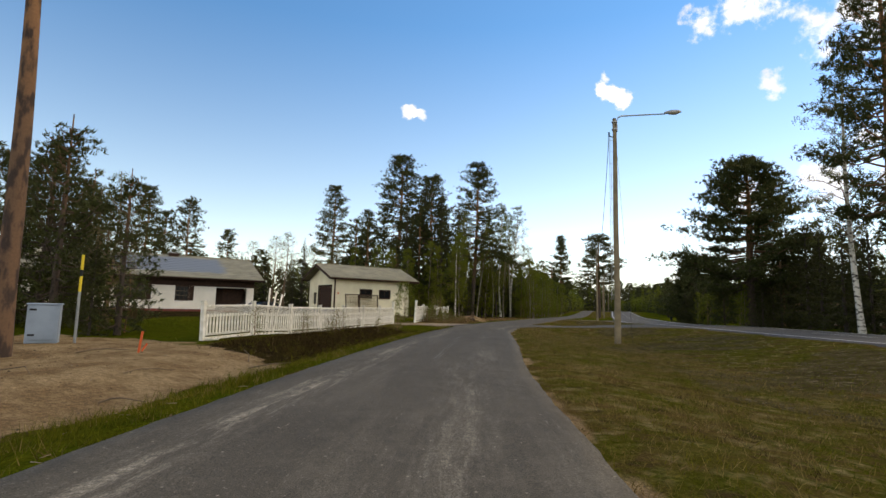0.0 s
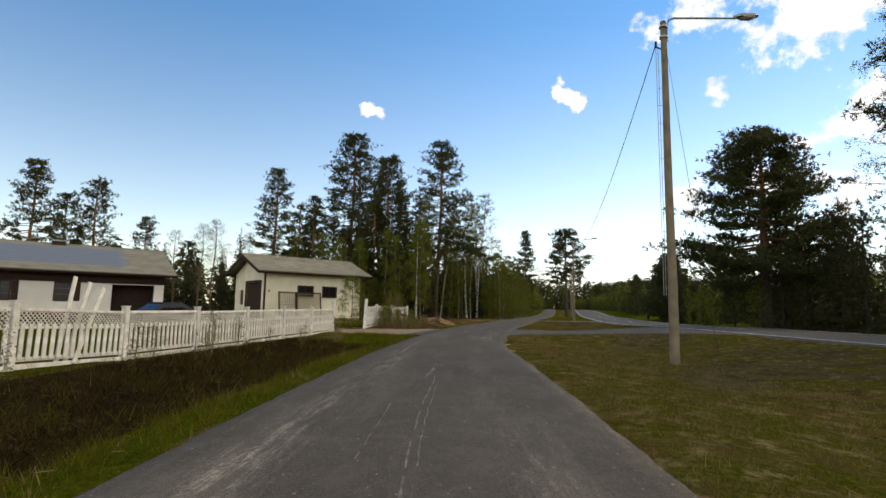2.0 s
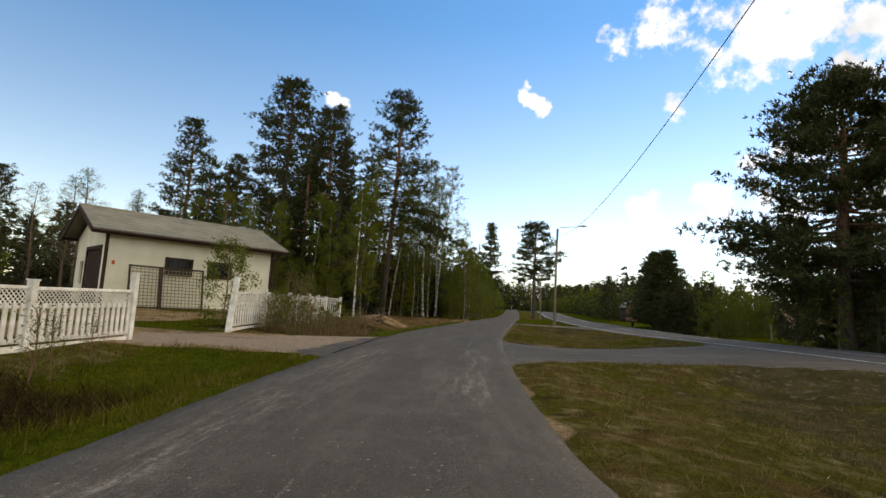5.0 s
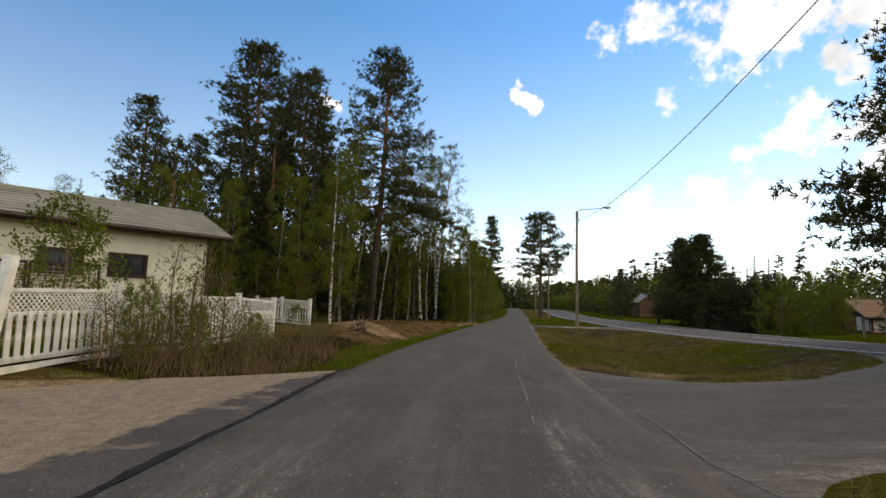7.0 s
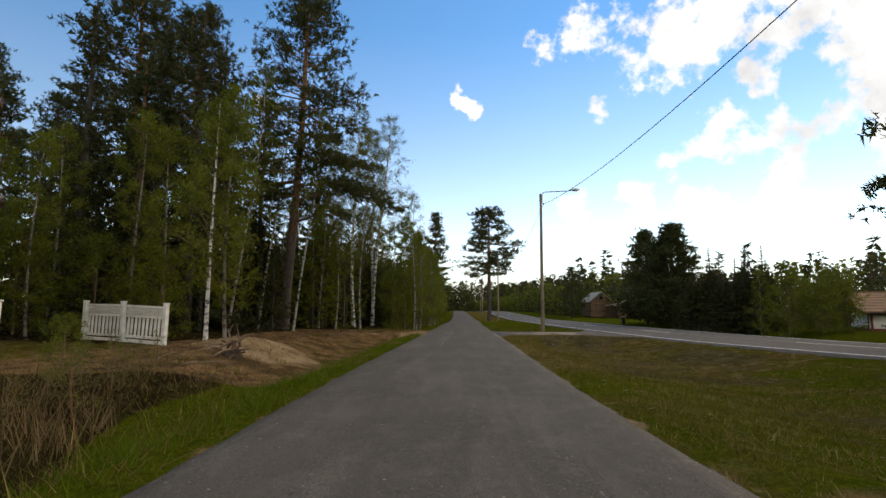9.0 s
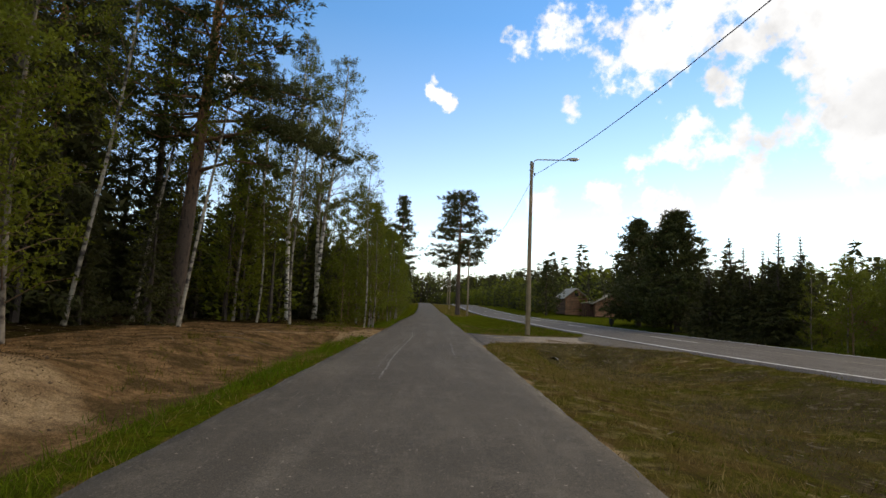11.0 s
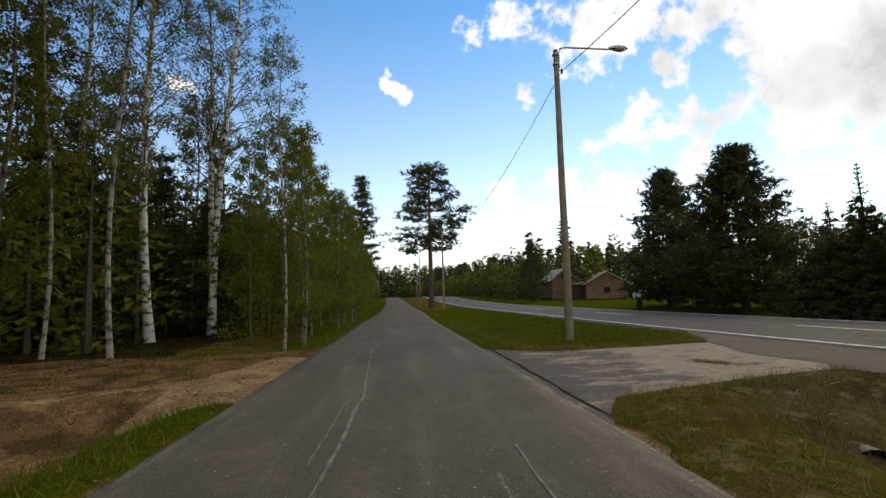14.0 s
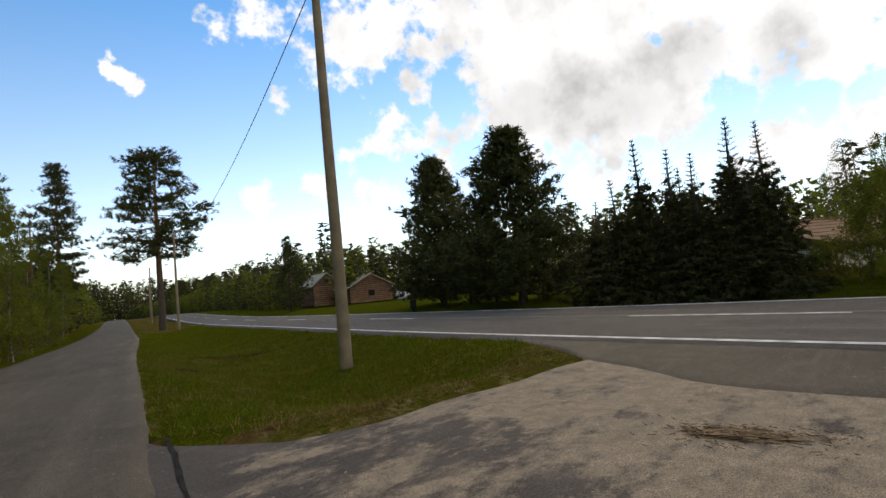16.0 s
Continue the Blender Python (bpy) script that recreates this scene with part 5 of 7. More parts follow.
def pine(name, seed, H, cf, R, branches, clumps, sub=5, k=7, ln=0.24, wd=0.058, pad=0.2, lean=(0, 0), shape=0.55, r0=None, flat=0.0, rise=0.12, swell=3.0, thin=0.3, low=0.45, label="",
         bark=None, group="pines", whorl=5, limbs=(), candles=0, stubs=6, arch=0.06):
    """A pine: whorls of limbs that carry flat pads of needle tufts on their outer parts."""
    rnd = np.random.default_rng(seed)
    t = thing(name, Matrix(), label, "pine tree", group)
    trunk, crown = Bunch(), Bunch()
    top = np.array([lean[0], lean[1], H])
    line = bent((0, 0, -0.2), top, 12, rnd, H * 0.006)
    r0 = r0 or 0.05 + H * 0.0105
    f = np.linspace(0, 1, 12)
    trunk.tube(line, r0 * (1 - f) ** 0.75 + 0.02 + 0.25 * r0 * np.exp(-f * 40), 10)
    cs, os = [], []

    def twig(base, mid, tip, d, L, n, reach):
        for j in range(n):
            q = rnd.uniform(reach, 1.0) ** 0.8
            p = base + (mid - base) * q * 2 if q < 0.5 else mid + (tip - mid) * (q - 0.5) * 2
            off = rnd.normal(size=3) * np.array([1, 1, thin]) * (0.12 + 0.1 * L * q)
            c = p + off
            if j % 3 == 0:
                trunk.tube([p, c], [0.011, 0.004], 3)
            cs.append(c), os.append(unit(d + off * 1.2))

    vigour = 1.0
    for i in range(branches):
        if i % whorl == 0:
            vigour = rnd.uniform(0.75, 1.12)
        g = min(0.995, (i - i % whorl + whorl * 0.5 + rnd.normal() * 0.16 * whorl) / branches) if whorl > 1 else (i + rnd.uniform(0, 1)) / branches
        g = max(0.0, g)
        fz = cf + (0.985 - cf) * g
        base = np.array([np.interp(fz, f, line[:, j]) for j in range(3)])
        prof = vigour * (1 - g) ** shape * min(1.0, low + g * swell)
        L = R * prof * rnd.uniform(0.62, 1.12) + 0.22
        az = i * 2.4 + rnd.normal() * 0.4
        el = radians(-8 + 55 * g ** 1.5 + rnd.normal() * 8) * (1 - flat)
        d = np.array([math.cos(az) * math.cos(el), math.sin(az) * math.cos(el), math.sin(el)])
        tip = base + d * L + np.array([0, 0, rise * L])
        mid = base + d * L * 0.55 - np.array([0, 0, arch * L])
        rb = max(0.012, r0 * 0.32 * (1 - fz) ** 0.5)
        trunk.tube([base, mid, tip], [rb, rb * 0.6, 0.008], 5)
        twig(base, mid, tip, d, L, max(2, int(clumps * min(1.3, 0.35 + L / R))), 0.3)
    for fz, az, L, droop, m in limbs:
        base = np.array([np.interp(fz, f, line[:, j]) for j in range(3)])
        d = np.array([math.cos(radians(az)), math.sin(radians(az)), 0.0])
        mid, tip = base + d * L * 0.5 + np.array([0, 0, 0.12 * L]), base + d * L + np.array([0, 0, -droop * L])
        trunk.tube([base, mid, tip], [0.07, 0.045, 0.012], 6)
        twig(base, mid, tip, d, L * 0.8, m, 0.3)
    pads = np.repeat(np.array(cs), sub, axis=0)
    pads = pads + rnd.normal(size=pads.shape) * np.array([1, 1, 0.4]) * pad
    tufts(crown, rnd, pads, np.repeat(np.array(os), sub, axis=0), k, ln, wd)
    for i in range(candles):       # last year's bare leader and its upright side shoots
        z0 = H * (1.0 - 0.085 * (i // 4))
        a = i * 1.7 + rnd.uniform(0, 0.6)
        reach = rnd.uniform(0.3, 0.5) + 0.12 * (i // 4)
        p0 = np.array([0, 0, z0 - 0.12])
        p1 = p0 + np.array([math.cos(a) * reach, math.sin(a) * reach, reach * rnd.uniform(0.55, 0.9)])
        trunk.tube([p0, p1], [0.03, 0.024], 5)
        tufts(crown, rnd, np.linspace(p0 + (p1 - p0) * 0.4, p1, 5), np.repeat([unit(p1 - p0)], 5, axis=0), 6, 0.08, 0.03, up=0.1, spread=0.5)
    if candles:
        trunk.tube([(0, 0, H - 0.2), (0, 0, H + 0.75)], [0.035, 0.022], 5)
    for i in range(stubs):         # dead stubs under the crown
        fz = cf * rnd.uniform(0.45, 1.0)
        base = np.array([np.interp(fz, f, line[:, j]) for j in range(3)])
        az = rnd.uniform(0, 6.3)
        trunk.tube([base, base + np.array([math.cos(az), math.sin(az), -0.1]) * rnd.uniform(0.3, 0.9)], [0.018, 0.006], 4)
    trunk.mesh("trunk", bark or PINE_BARK_GREY, t, True)
    crown.mesh("crown", PINE_NEEDLE, t)
    return t


def spruce(name, seed, H, R, branches, k=10, ln=0.34, wd=0.09, start=0.03, taper=0.85, gap=0.26, label="", group="spruces"):
    """A spruce: tiers of drooping branches with hanging needles; a taper over 1 gives a long thin leader."""
    rnd = np.random.default_rng(seed)
    t = thing(name, Matrix(), label, "spruce tree", group)
    trunk, crown = Bunch(), Bunch()
    f = np.linspace(0, 1, 9)
    line = bent((0, 0, -0.2), (0, 0, H), 9, rnd, H * 0.004)
    r0 = 0.04 + H * 0.011
    trunk.tube(line, r0 * (1 - f) + 0.01, 8)
    cs, os, ls = [], [], []
    for i in range(branches):
        g = (i + rnd.uniform(0, 1)) / branches
        if g > 0.72 and taper > 1:
            g = round(g * 26) / 26.0 + rnd.normal() * 0.003
        fz = min(0.985, start + (0.99 - start) * g ** 0.85)
        base = np.array([np.interp(fz, f, line[:, j]) for j in range(3)])
        L = R * (1 - fz) ** taper * rnd.uniform(0.65, 1.12) + 0.08
        az = i * 2.4 + rnd.normal() * 0.5
        el = radians(-18 + 55 * g ** 2 + rnd.normal() * 6)
        d = np.array([math.cos(az) * math.cos(el), math.sin(az) * math.cos(el), math.sin(el)])
        tip = base + d * L + np.array([0, 0, 0.1 * L])
        mid = base + d * L * 0.6 - np.array([0, 0, 0.05 * L])
        trunk.tube([base, tip], [0.02 if L > 0.5 else 0.006, 0.003], 3)
        small = min(1.0, 0.2 + L / 1.1)
        m = max(3, int(L / (gap * small)))
        for j in range(m):
            q = (j + rnd.uniform(0.3, 1)) / m
            p = base + (mid - base) * q / 0.6 if q < 0.6 else mid + (tip - mid) * (q - 0.6) / 0.4
            lat = np.array([-d[1], d[0], 0]) * rnd.normal() * 0.16 * L * (1.1 - q)
            cs.append(p + lat), os.append(unit(d + lat * 2 + np.array([0, 0, -0.25 * small]))), ls.append(ln * small)
    ls = np.array(ls)
    big = ls > 0.55 * ln
    cs, os = np.array(cs), np.array(os)
    tufts(crown, rnd, cs[big], os[big], k, ls[big], wd, up=-0.05, spread=0.75)
    if (~big).any():
        tufts(crown, rnd, cs[~big], os[~big], max(3, k // 2), ls[~big] * (0.55 if taper > 1 else 0.8), wd * (0.25 if taper > 1 else 0.45), up=0.05, spread=0.6)
    trunk.mesh("trunk", SPRUCE_BARK, t, True)
    crown.mesh("crown", SPRUCE_NEEDLE, t)
    return t


def birch(name, seed, H, R, branches, leaves, leaf=0.05, mat=None, bark=None, lean=(0, 0), start=0.3, r0=None, label="", group="birches", category="birch tree", fork=None, twigs=2):
    rnd = np.random.default_rng(seed)
    t = thing(name, Matrix(), label, category, group)
    trunk, crown, wood = Bunch(), Bunch(), Bunch()
    f = np.linspace(0, 1, 12)
    line = bent((0, 0, -0.2), (lean[0], lean[1], H), 12, rnd, H * 0.012)
    r0 = r0 or 0.03 + H * 0.0075
    trunk.tube(line, r0 * (1 - f) ** 0.8 + 0.008 + 0.3 * r0 * np.exp(-f * 45), 9)
    lines = [line]
    if fork:
        split = np.array([np.interp(0.1, f, line[:, j]) for j in range(3)])
        second = bent(split, (fork[0], fork[1], H * 0.92), 12, rnd, H * 0.01)
        trunk.tube(second, r0 * 0.8 * (1 - f) ** 0.8 + 0.008, 9)
        lines.append(second)
    cs = []
    for i in range(branches):
        line = lines[i % len(lines)]
        g = (i + rnd.uniform(0, 1)) / branches
        fz = start + (0.97 - start) * g
        base = np.array([np.interp(fz, f, line[:, j]) for j in range(3)])
        L = R * (1 - g) ** 0.55 * min(1, 0.55 + 2 * g) * rnd.uniform(0.6, 1.15) + 0.2
        az = i * 2.4 + rnd.normal() * 0.5
        el = radians(42 + rnd.normal() * 10)
        d = np.array([math.cos(az) * math.cos(el), math.sin(az) * math.cos(el), math.sin(el)])
        mid = base + d * L * 0.6
        tip = base + d * L * 0.9 + np.array([math.cos(az), math.sin(az), -0.25]) * L * 0.25
        rb = max(0.006, r0 * 0.28 * (1 - fz) ** 0.7)
        wood.tube([base, mid, tip], [rb, rb * 0.6, 0.003], 4)
        cs.append(mid + (tip - mid) * rnd.uniform(0, 1, size=(6, 1)))
        for j in range(twigs):
            q = rnd.uniform(0.35, 1)
            p = base + (mid - base) * q / 0.6 if q < 0.6 else mid + (tip - mid) * (q - 0.6) / 0.4
            a = p + unit(d + rnd.normal(size=3) * 0.7) * L * rnd.uniform(0.2, 0.4)
            e = a + np.array([rnd.normal() * 0.1, rnd.normal() * 0.1, -rnd.uniform(0.1, 0.35)]) * L * 0.6
            wood.tube([p, a, e], [0.006, 0.004, 0.002], 3)
            for u, w in ((p, a), (a, e)):
                cs.append(u + (w - u) * rnd.uniform(0, 1, size=(8, 1)))
    cs = np.concatenate(cs)
    c = cs[rnd.integers(0, len(cs), leaves)] + rnd.normal(size=(leaves, 3)) * 0.1
    al = unit(rnd.normal(size=(leaves, 3)) + np.array([0, 0, -0.4]))
    sd = unit(np.cross(al, rnd.normal(size=(leaves, 3))))
    sz = leaf * rnd.uniform(0.6, 1.3, size=leaves)
    crown.blades(c, c + al * sz[:, None] * 1.5, sz * 1.15, sd)
    trunk.mesh("trunk", bark or BIRCH_BARK, t, True)
    wood.mesh("branchwork", TWIG, t, True)
    crown.mesh("crown", mat or BIRCH_LEAF, t)
    return t


PLACED = {}


def put(ob, x, y, scale=1.0, turn=0.0, wide=None, z=None):
    """The prototype itself on its first call, then copies of it."""
    z = float(ground_z(np.array(float(x)), np.array(float(y)))) if z is None else z
    m = pose(x, y, z, 0, 0, turn)
    w = wide or scale
    m = m @ Matrix.Diagonal((w, w, scale, 1))
    if ob.name not in PLACED:
        PLACED[ob.name] = True
        ob.matrix_world = m
        return ob
    k = copy_thing(ob, Matrix())
    k.matrix_basis = m
    return k


P_TALL = pine("pine_tree", 1, 18.0, 0.3, 3.7, 100, 10, shape=0.5, label="tall dark green pine at the forest edge")
P_TALL2 = pine("pine_tree", 2, 18.0, 0.42, 3.9, 95, 11, shape=0.45, flat=0.15, label="tall dark green pine with a ragged crown")
P_EDGE = pine("pine_tree", 3, 17.8, 0.36, 3.9, 90, 11, lean=(0.5, 0.3), flat=0.2, shape=0.45, r0=0.24, stubs=10, limbs=((0.36, -20, 4.8, 0.1, 60), (0.4, 10, 4.4, 0.02, 44), (0.43, -40, 4.4, 0.05, 44), (0.3, -30, 3.0, -0.05, 8)),
              label="tall pine leaning over the forest edge with heavy drooping limbs")
P_BIG = pine("pine_tree", 4, 12.0, 0.25, 5.6, 120, 20, sub=6, k=6, ln=0.24, wd=0.072, pad=0.26, flat=0.5, shape=0.5, swell=2.2, low=0.6, thin=0.16, rise=0.08, r0=0.3, whorl=4, label="large broad dark pine with wide flat branches")
P_OPEN = pine("pine_tree", 5, 15.9, 0.42, 3.5, 70, 9, sub=5, ln=0.32, wd=0.085, pad=0.26, flat=0.3, shape=0.36, low=0.7, thin=0.22, whorl=5, label="solitary pine with an open rounded crown on a bare trunk")
P_NARROW = pine("pine_tree", 6, 18.4, 0.24, 2.7, 95, 8, sub=5, ln=0.32, wd=0.085, pad=0.24, shape=0.42, thin=0.3, whorl=5, label="solitary narrow pine beside the path")
P_YOUNG = pine("pine_tree", 7, 7.2, 0.06, 2.1, 72, 8, sub=2, k=7, ln=0.2, wd=0.055, pad=0.14, rise=0.3, candles=9, stubs=0, label="young dark pine with bare candle shoots", group="young pines")
P_ROUND = pine("pine_tree", 8, 8.0, 0.1, 3.3, 150, 12, sub=4, k=6, ln=0.25, wd=0.07, pad=0.17, shape=1.05, rise=0.42, swell=4.0, low=0.5, thin=0.45, whorl=3, stubs=0, label="dense dark bushy pine beside the main road", group="bushy pines")
P_SMALL = pine("pine_tree", 15, 8.0, 0.1, 3.1, 90, 8, sub=2, k=6, ln=0.34, wd=0.1, pad=0.2, shape=0.95, rise=0.4, swell=4.0, low=0.5, thin=0.45, whorl=3, stubs=0, label="small dark bushy pine", group="bushy pines")
P_FAR = pine("pine_tree", 16, 18.0, 0.34, 3.7, 80, 8, sub=3, k=6, ln=0.36, wd=0.1, pad=0.26, shape=0.5, label="tall dark pine behind the house", group="pines behind the house")
P_SIDE = pine("pine_tree", 9, 16.0, 0.7, 1.5, 12, 6, r0=0.16, lean=(-0.4, 0.2), stubs=0, label="roadside pine with a bare reddish trunk", bark=PINE_BARK)
P_FILL = pine("pine_tree", 10, 13.0, 0.22, 2.4, 50, 5, sub=2, k=7, ln=0.42, wd=0.13, pad=0.3, label="dark pine deep in the forest", group="forest pines")
S_TALL = spruce("spruce_tree", 11, 14.0, 2.4, 150, k=9, ln=0.3, wd=0.085, label="tall dark spruce in the forest")
S_DARK = spruce("spruce_tree", 12, 8.5, 2.0, 110, k=11, ln=0.28, wd=0.08, label="dense dark spruce beside the main road")
S_FILL = spruce("spruce_tree", 14, 11.0, 2.1, 85, k=7, ln=0.5, wd=0.16, label="dark spruce deep in the forest", group="forest spruces")
S_HEDGE = spruce("spruce_tree", 13, 5.2, 1.9, 190, k=12, ln=0.25, wd=0.07, taper=1.35, gap=0.22, start=0.07, label="dark spruce with a thin spiky leader in a hedge row", group="spruce hedge")
B_WHITE = birch("birch_tree", 21, 15.2, 2.3, 85, 13000, 0.046, PALE_LEAF, BIRCH_WHITE, label="tall white birch with pale fresh leaves", start=0.28)
B_FORK = birch("birch_tree", 31, 15.0, 2.9, 120, 21000, 0.046, PALE_LEAF, BIRCH_WHITE, lean=(1.0, -0.3), fork=(-0.45, 0.4), r0=0.125, start=0.3, label="tall forked white birch with an airy pale crown")
B_GREEN = birch("birch_tree", 22, 8.5, 1.7, 58, 6800, 0.055, label="slender young birch with bright green spring leaves", start=0.1, r0=0.055, group="young birches", twigs=1)
B_LEAFY = birch("birch_tree", 29, 7.4, 1.75, 58, 7200, 0.055, bark=BIRCH_WHITE, label="leafy bright green birch with a pale trunk at the forest edge", start=0.22, r0=0.06)
B_THIN = birch("birch_tree", 23, 12.0, 1.6, 56, 5200, 0.045, bark=BIRCH_GREY, label="thin birch trunk with sparse green leaves", start=0.3, r0=0.05)
B_LEAN = birch("birch_tree", 27, 11.0, 1.3, 46, 3800, 0.045, bark=BIRCH_GREY, label="thin leaning birch with a pale mottled trunk", lean=(1.0, 0.2), start=0.42, r0=0.055)
B_BUSH = birch("leafy_shrub", 24, 3.0, 1.2, 45, 3400, 0.05, bark=TWIG, label="leafy green shrub with thin stems", start=0.05, r0=0.025, group="shrubs", category="shrub", twigs=1)
B_PALE = birch("birch_tree", 25, 9.0, 2.2, 70, 3600, 0.045, PALE_LEAF, bark=TWIG, label="half-bare tree with pale buds", start=0.2, group="half-bare trees", category="tree", twigs=3)
B_STEM = birch("bare_shrub", 26, 1.5, 0.42, 28, 260, 0.034, bark=RED_TWIG, label="reddish-brown shrub with small fresh leaves", start=0.03, r0=0.012, group="bare shrubs", category="shrub")

# the forest left of the narrow road
put(P_TALL, -16.8, 65.3, 17.5 / 18, 40)
put(P_TALL2, -7.1, 60.9, 20.4 / 18, 10, 1.25)
put(P_EDGE, 2.2, 54.4, 1.0, 0)
put(P_TALL2, -2.6, 56.5, 0.93, 200)
put(P_TALL, -11.5, 62.5, 0.75, 120)
put(S_TALL, -1.6, 57.5, 16.3 / 14, 0, 1.0)
put(S_TALL, -9.5, 64, 13 / 14, 70)
put(B_FORK, 7.5, 63.6, 1.0, 0)
put(B_WHITE, 6.1, 61.2, 0.98, 140, 0.85)
put(B_WHITE, 4.4, 61.0, 0.85, 220, 0.75)
put(B_LEAFY, 0.5, 45.2, 1.0, 80)
for x, y, s, t in ((6.1, 56.6, 0.95, 0), (9.4, 58.6, 0.7, 140), (4.8, 57.3, 0.8, 200)):
    put(B_THIN, x, y, s, t)
for x, y, s, t in ((0.2, 51.0, 1.05, -20), (1.1, 54.0, 1.05, 15), (2.75, 52.2, 0.95, 5), (-1.6, 55.0, 1.0, 30)):
    put(B_LEAN, x, y, s, t)
for x, y, s, t in ((0.9, 46.2, 1.0, 0), (-2.2, 47.4, 0.9, 50), (3.9, 57.6, 1.0, 100), (10.0, 59.8, 0.75, 200), (10.2, 62.0, 0.8, 250), (10.9, 65.2, 0.8, 300),
                   (11.8, 69.0, 0.8, 10), (12.8, 73.0, 0.8, 70), (8.6, 68.5, 0.9, 130), (-4.5, 47.0, 0.8, 190), (-4.2, 45.4, 0.7, 20), (-5.8, 44.4, 0.75, 110),
                   (-1.4, 47.2, 0.85, 210), (-7.2, 45.6, 0.8, 300), (14.8, 79.0, 0.85, 290), (17.2, 87.0, 0.8, 350), (13.2, 78.0, 1.0, 33), (15.5, 85.0, 1.0, 99),
                   (19.5, 95.0, 0.8, 45), (22.0, 104.0, 0.8, 95)):
    put(B_GREEN, x, y, s, t)
for x, y, s, t in ((4.0, 63.5, 1.0, 77), (24.0, 112.0, 0.8, 15), (9.9, 64.4, 0.95, 10), (11.0, 70.5, 1.0, 60), (12.2, 66.8, 0.7, 40), (12.9, 69.5, 0.72, 130),
                   (13.9, 72.5, 0.75, 210), (14.9, 76.2, 0.75, 20), (9.2, 66.0, 0.9, 70), (5.0, 62.6, 0.95, 25), (6.8, 65.0, 1.0, 85), (3.3, 59.6, 0.9, 145),
                   (7.7, 67.0, 1.0, 205), (2.0, 57.6, 0.85, 265)):
    put(B_GREEN, x, y, s, t)
rnd = random.Random(5)
for k in range(40):
    y = rnd.uniform(47.5, 84)
    x = path_x(y) - rnd.uniform(8.5, 21) - (2.5 if y < 56 else 0)
    if y < 51 and x > -5:
        x -= 5
    tall = rnd.uniform(0.55, 1.0) * (0.7 if y > 57 and x > -5 else 1.0)
    put(rnd.choice((P_FILL, S_FILL, S_FILL, P_FILL, S_FILL)), x, y, tall, rnd.uniform(0, 360), rnd.uniform(0.75, 1.0) * (0.8 if y > 57 and x > -5 else 1.0))
for x, y, h, t in ((-4.6, 54.2, 0.9, 0), (-2.8, 58.6, 1.0, 70), (-0.8, 59.6, 0.8, 130), (-5.8, 57.8, 1.0, 200), (-3.4, 61.5, 1.0, 260), (-0.2, 62.4, 0.75, 310), (-7.0, 54.8, 0.9, 20)):
    put(S_TALL, x, y, h * 0.8, t, 0.7)
for k in range(16):
    y = 60.5 + 1.6 * k + rnd.uniform(-0.5, 0.5)
    put(S_DARK, path_x(y) - rnd.uniform(6.5, 9.5), y, rnd.uniform(0.55, 0.8), rnd.uniform(0, 360), rnd.uniform(0.7, 0.95))
for k in range(8):
    y = rnd.uniform(48.5, 70)
    x = path_x(y) - rnd.uniform(5.0, 11) - (2.0 if y < 56 else 0)
    put(S_DARK, x, y, rnd.uniform(0.3, 0.55), rnd.uniform(0, 360), rnd.uniform(0.4, 0.6))
for k in range(30):
    y = rnd.uniform(80, 150)
    x = path_x(y) - rnd.uniform(5, 18)
    put(rnd.choice((P_FILL, S_FILL, S_FILL)), x, y, rnd.uniform(0.7, 1.0), rnd.uniform(0, 360))
for x, y, h, t in ((-1.2, 50.4, 1.0, 20), (-3.2, 52.6, 1.1, 90), (0.6, 58.2, 1.0, 160), (3.6, 60.4, 0.8, 230), (-5.0, 49.8, 1.0, 300)):
    put(S_TALL, x, y, h, t)
for k in range(18):      # low bushes along the path's edge
    y = 61.5 + 2.0 * k + rnd.uniform(-0.6, 0.6)
    put(B_BUSH, path_x(y) - half(y) - rnd.uniform(1.7, 3.4), y, rnd.uniform(0.8, 1.35), rnd.uniform(0, 360), rnd.uniform(0.9, 1.3))
put(P_NARROW, 24.4, 117.0, 1.0, 0)
put(P_OPEN, 29.3, 102.0, 1.07, 0, 1.4)

# beyond and beside the house and garage
for kind, x, y, s, t in ((P_FAR, -32.6, 56.8, 0.75, 0), (P_FAR, -34.7, 55.5, 0.66, 50), (P_FAR, -28.5, 58.8, 0.56, 90), (P_FAR, -31.3, 46.5, 0.7, 130), (P_FAR, -36, 44, 0.7, 170),
                         (B_PALE, -18.6, 52, 1.0, 0), (B_PALE, -21, 55, 1.0, 60), (B_PALE, -16, 54, 0.9, 120), (B_PALE, -14, 57, 0.95, 180), (B_PALE, -24, 56, 0.95, 250), (S_DARK, -20, 58, 0.8, 0), (S_DARK, -13, 51, 0.6, 90),
                         (S_DARK, -17, 50, 0.55, 140), (P_SMALL, -12, 47.5, 0.5, 20), (P_SMALL, -9.0, 47.0, 0.6, 70), (S_DARK, -4.5, 47.6, 0.75, 45), (P_FAR, -40, 50, 0.7, 30), (P_FAR, -44, 46, 0.72, 60),
                         (B_GREEN, -6.5, 48, 0.75, 10), (B_GREEN, -10.5, 50, 0.85, 80), (S_DARK, -24, 60, 0.9, 0), (S_DARK, -28, 62, 0.9, 30), (S_TALL, -20, 63, 0.7, 60)):
    put(kind, x, y, s, t)
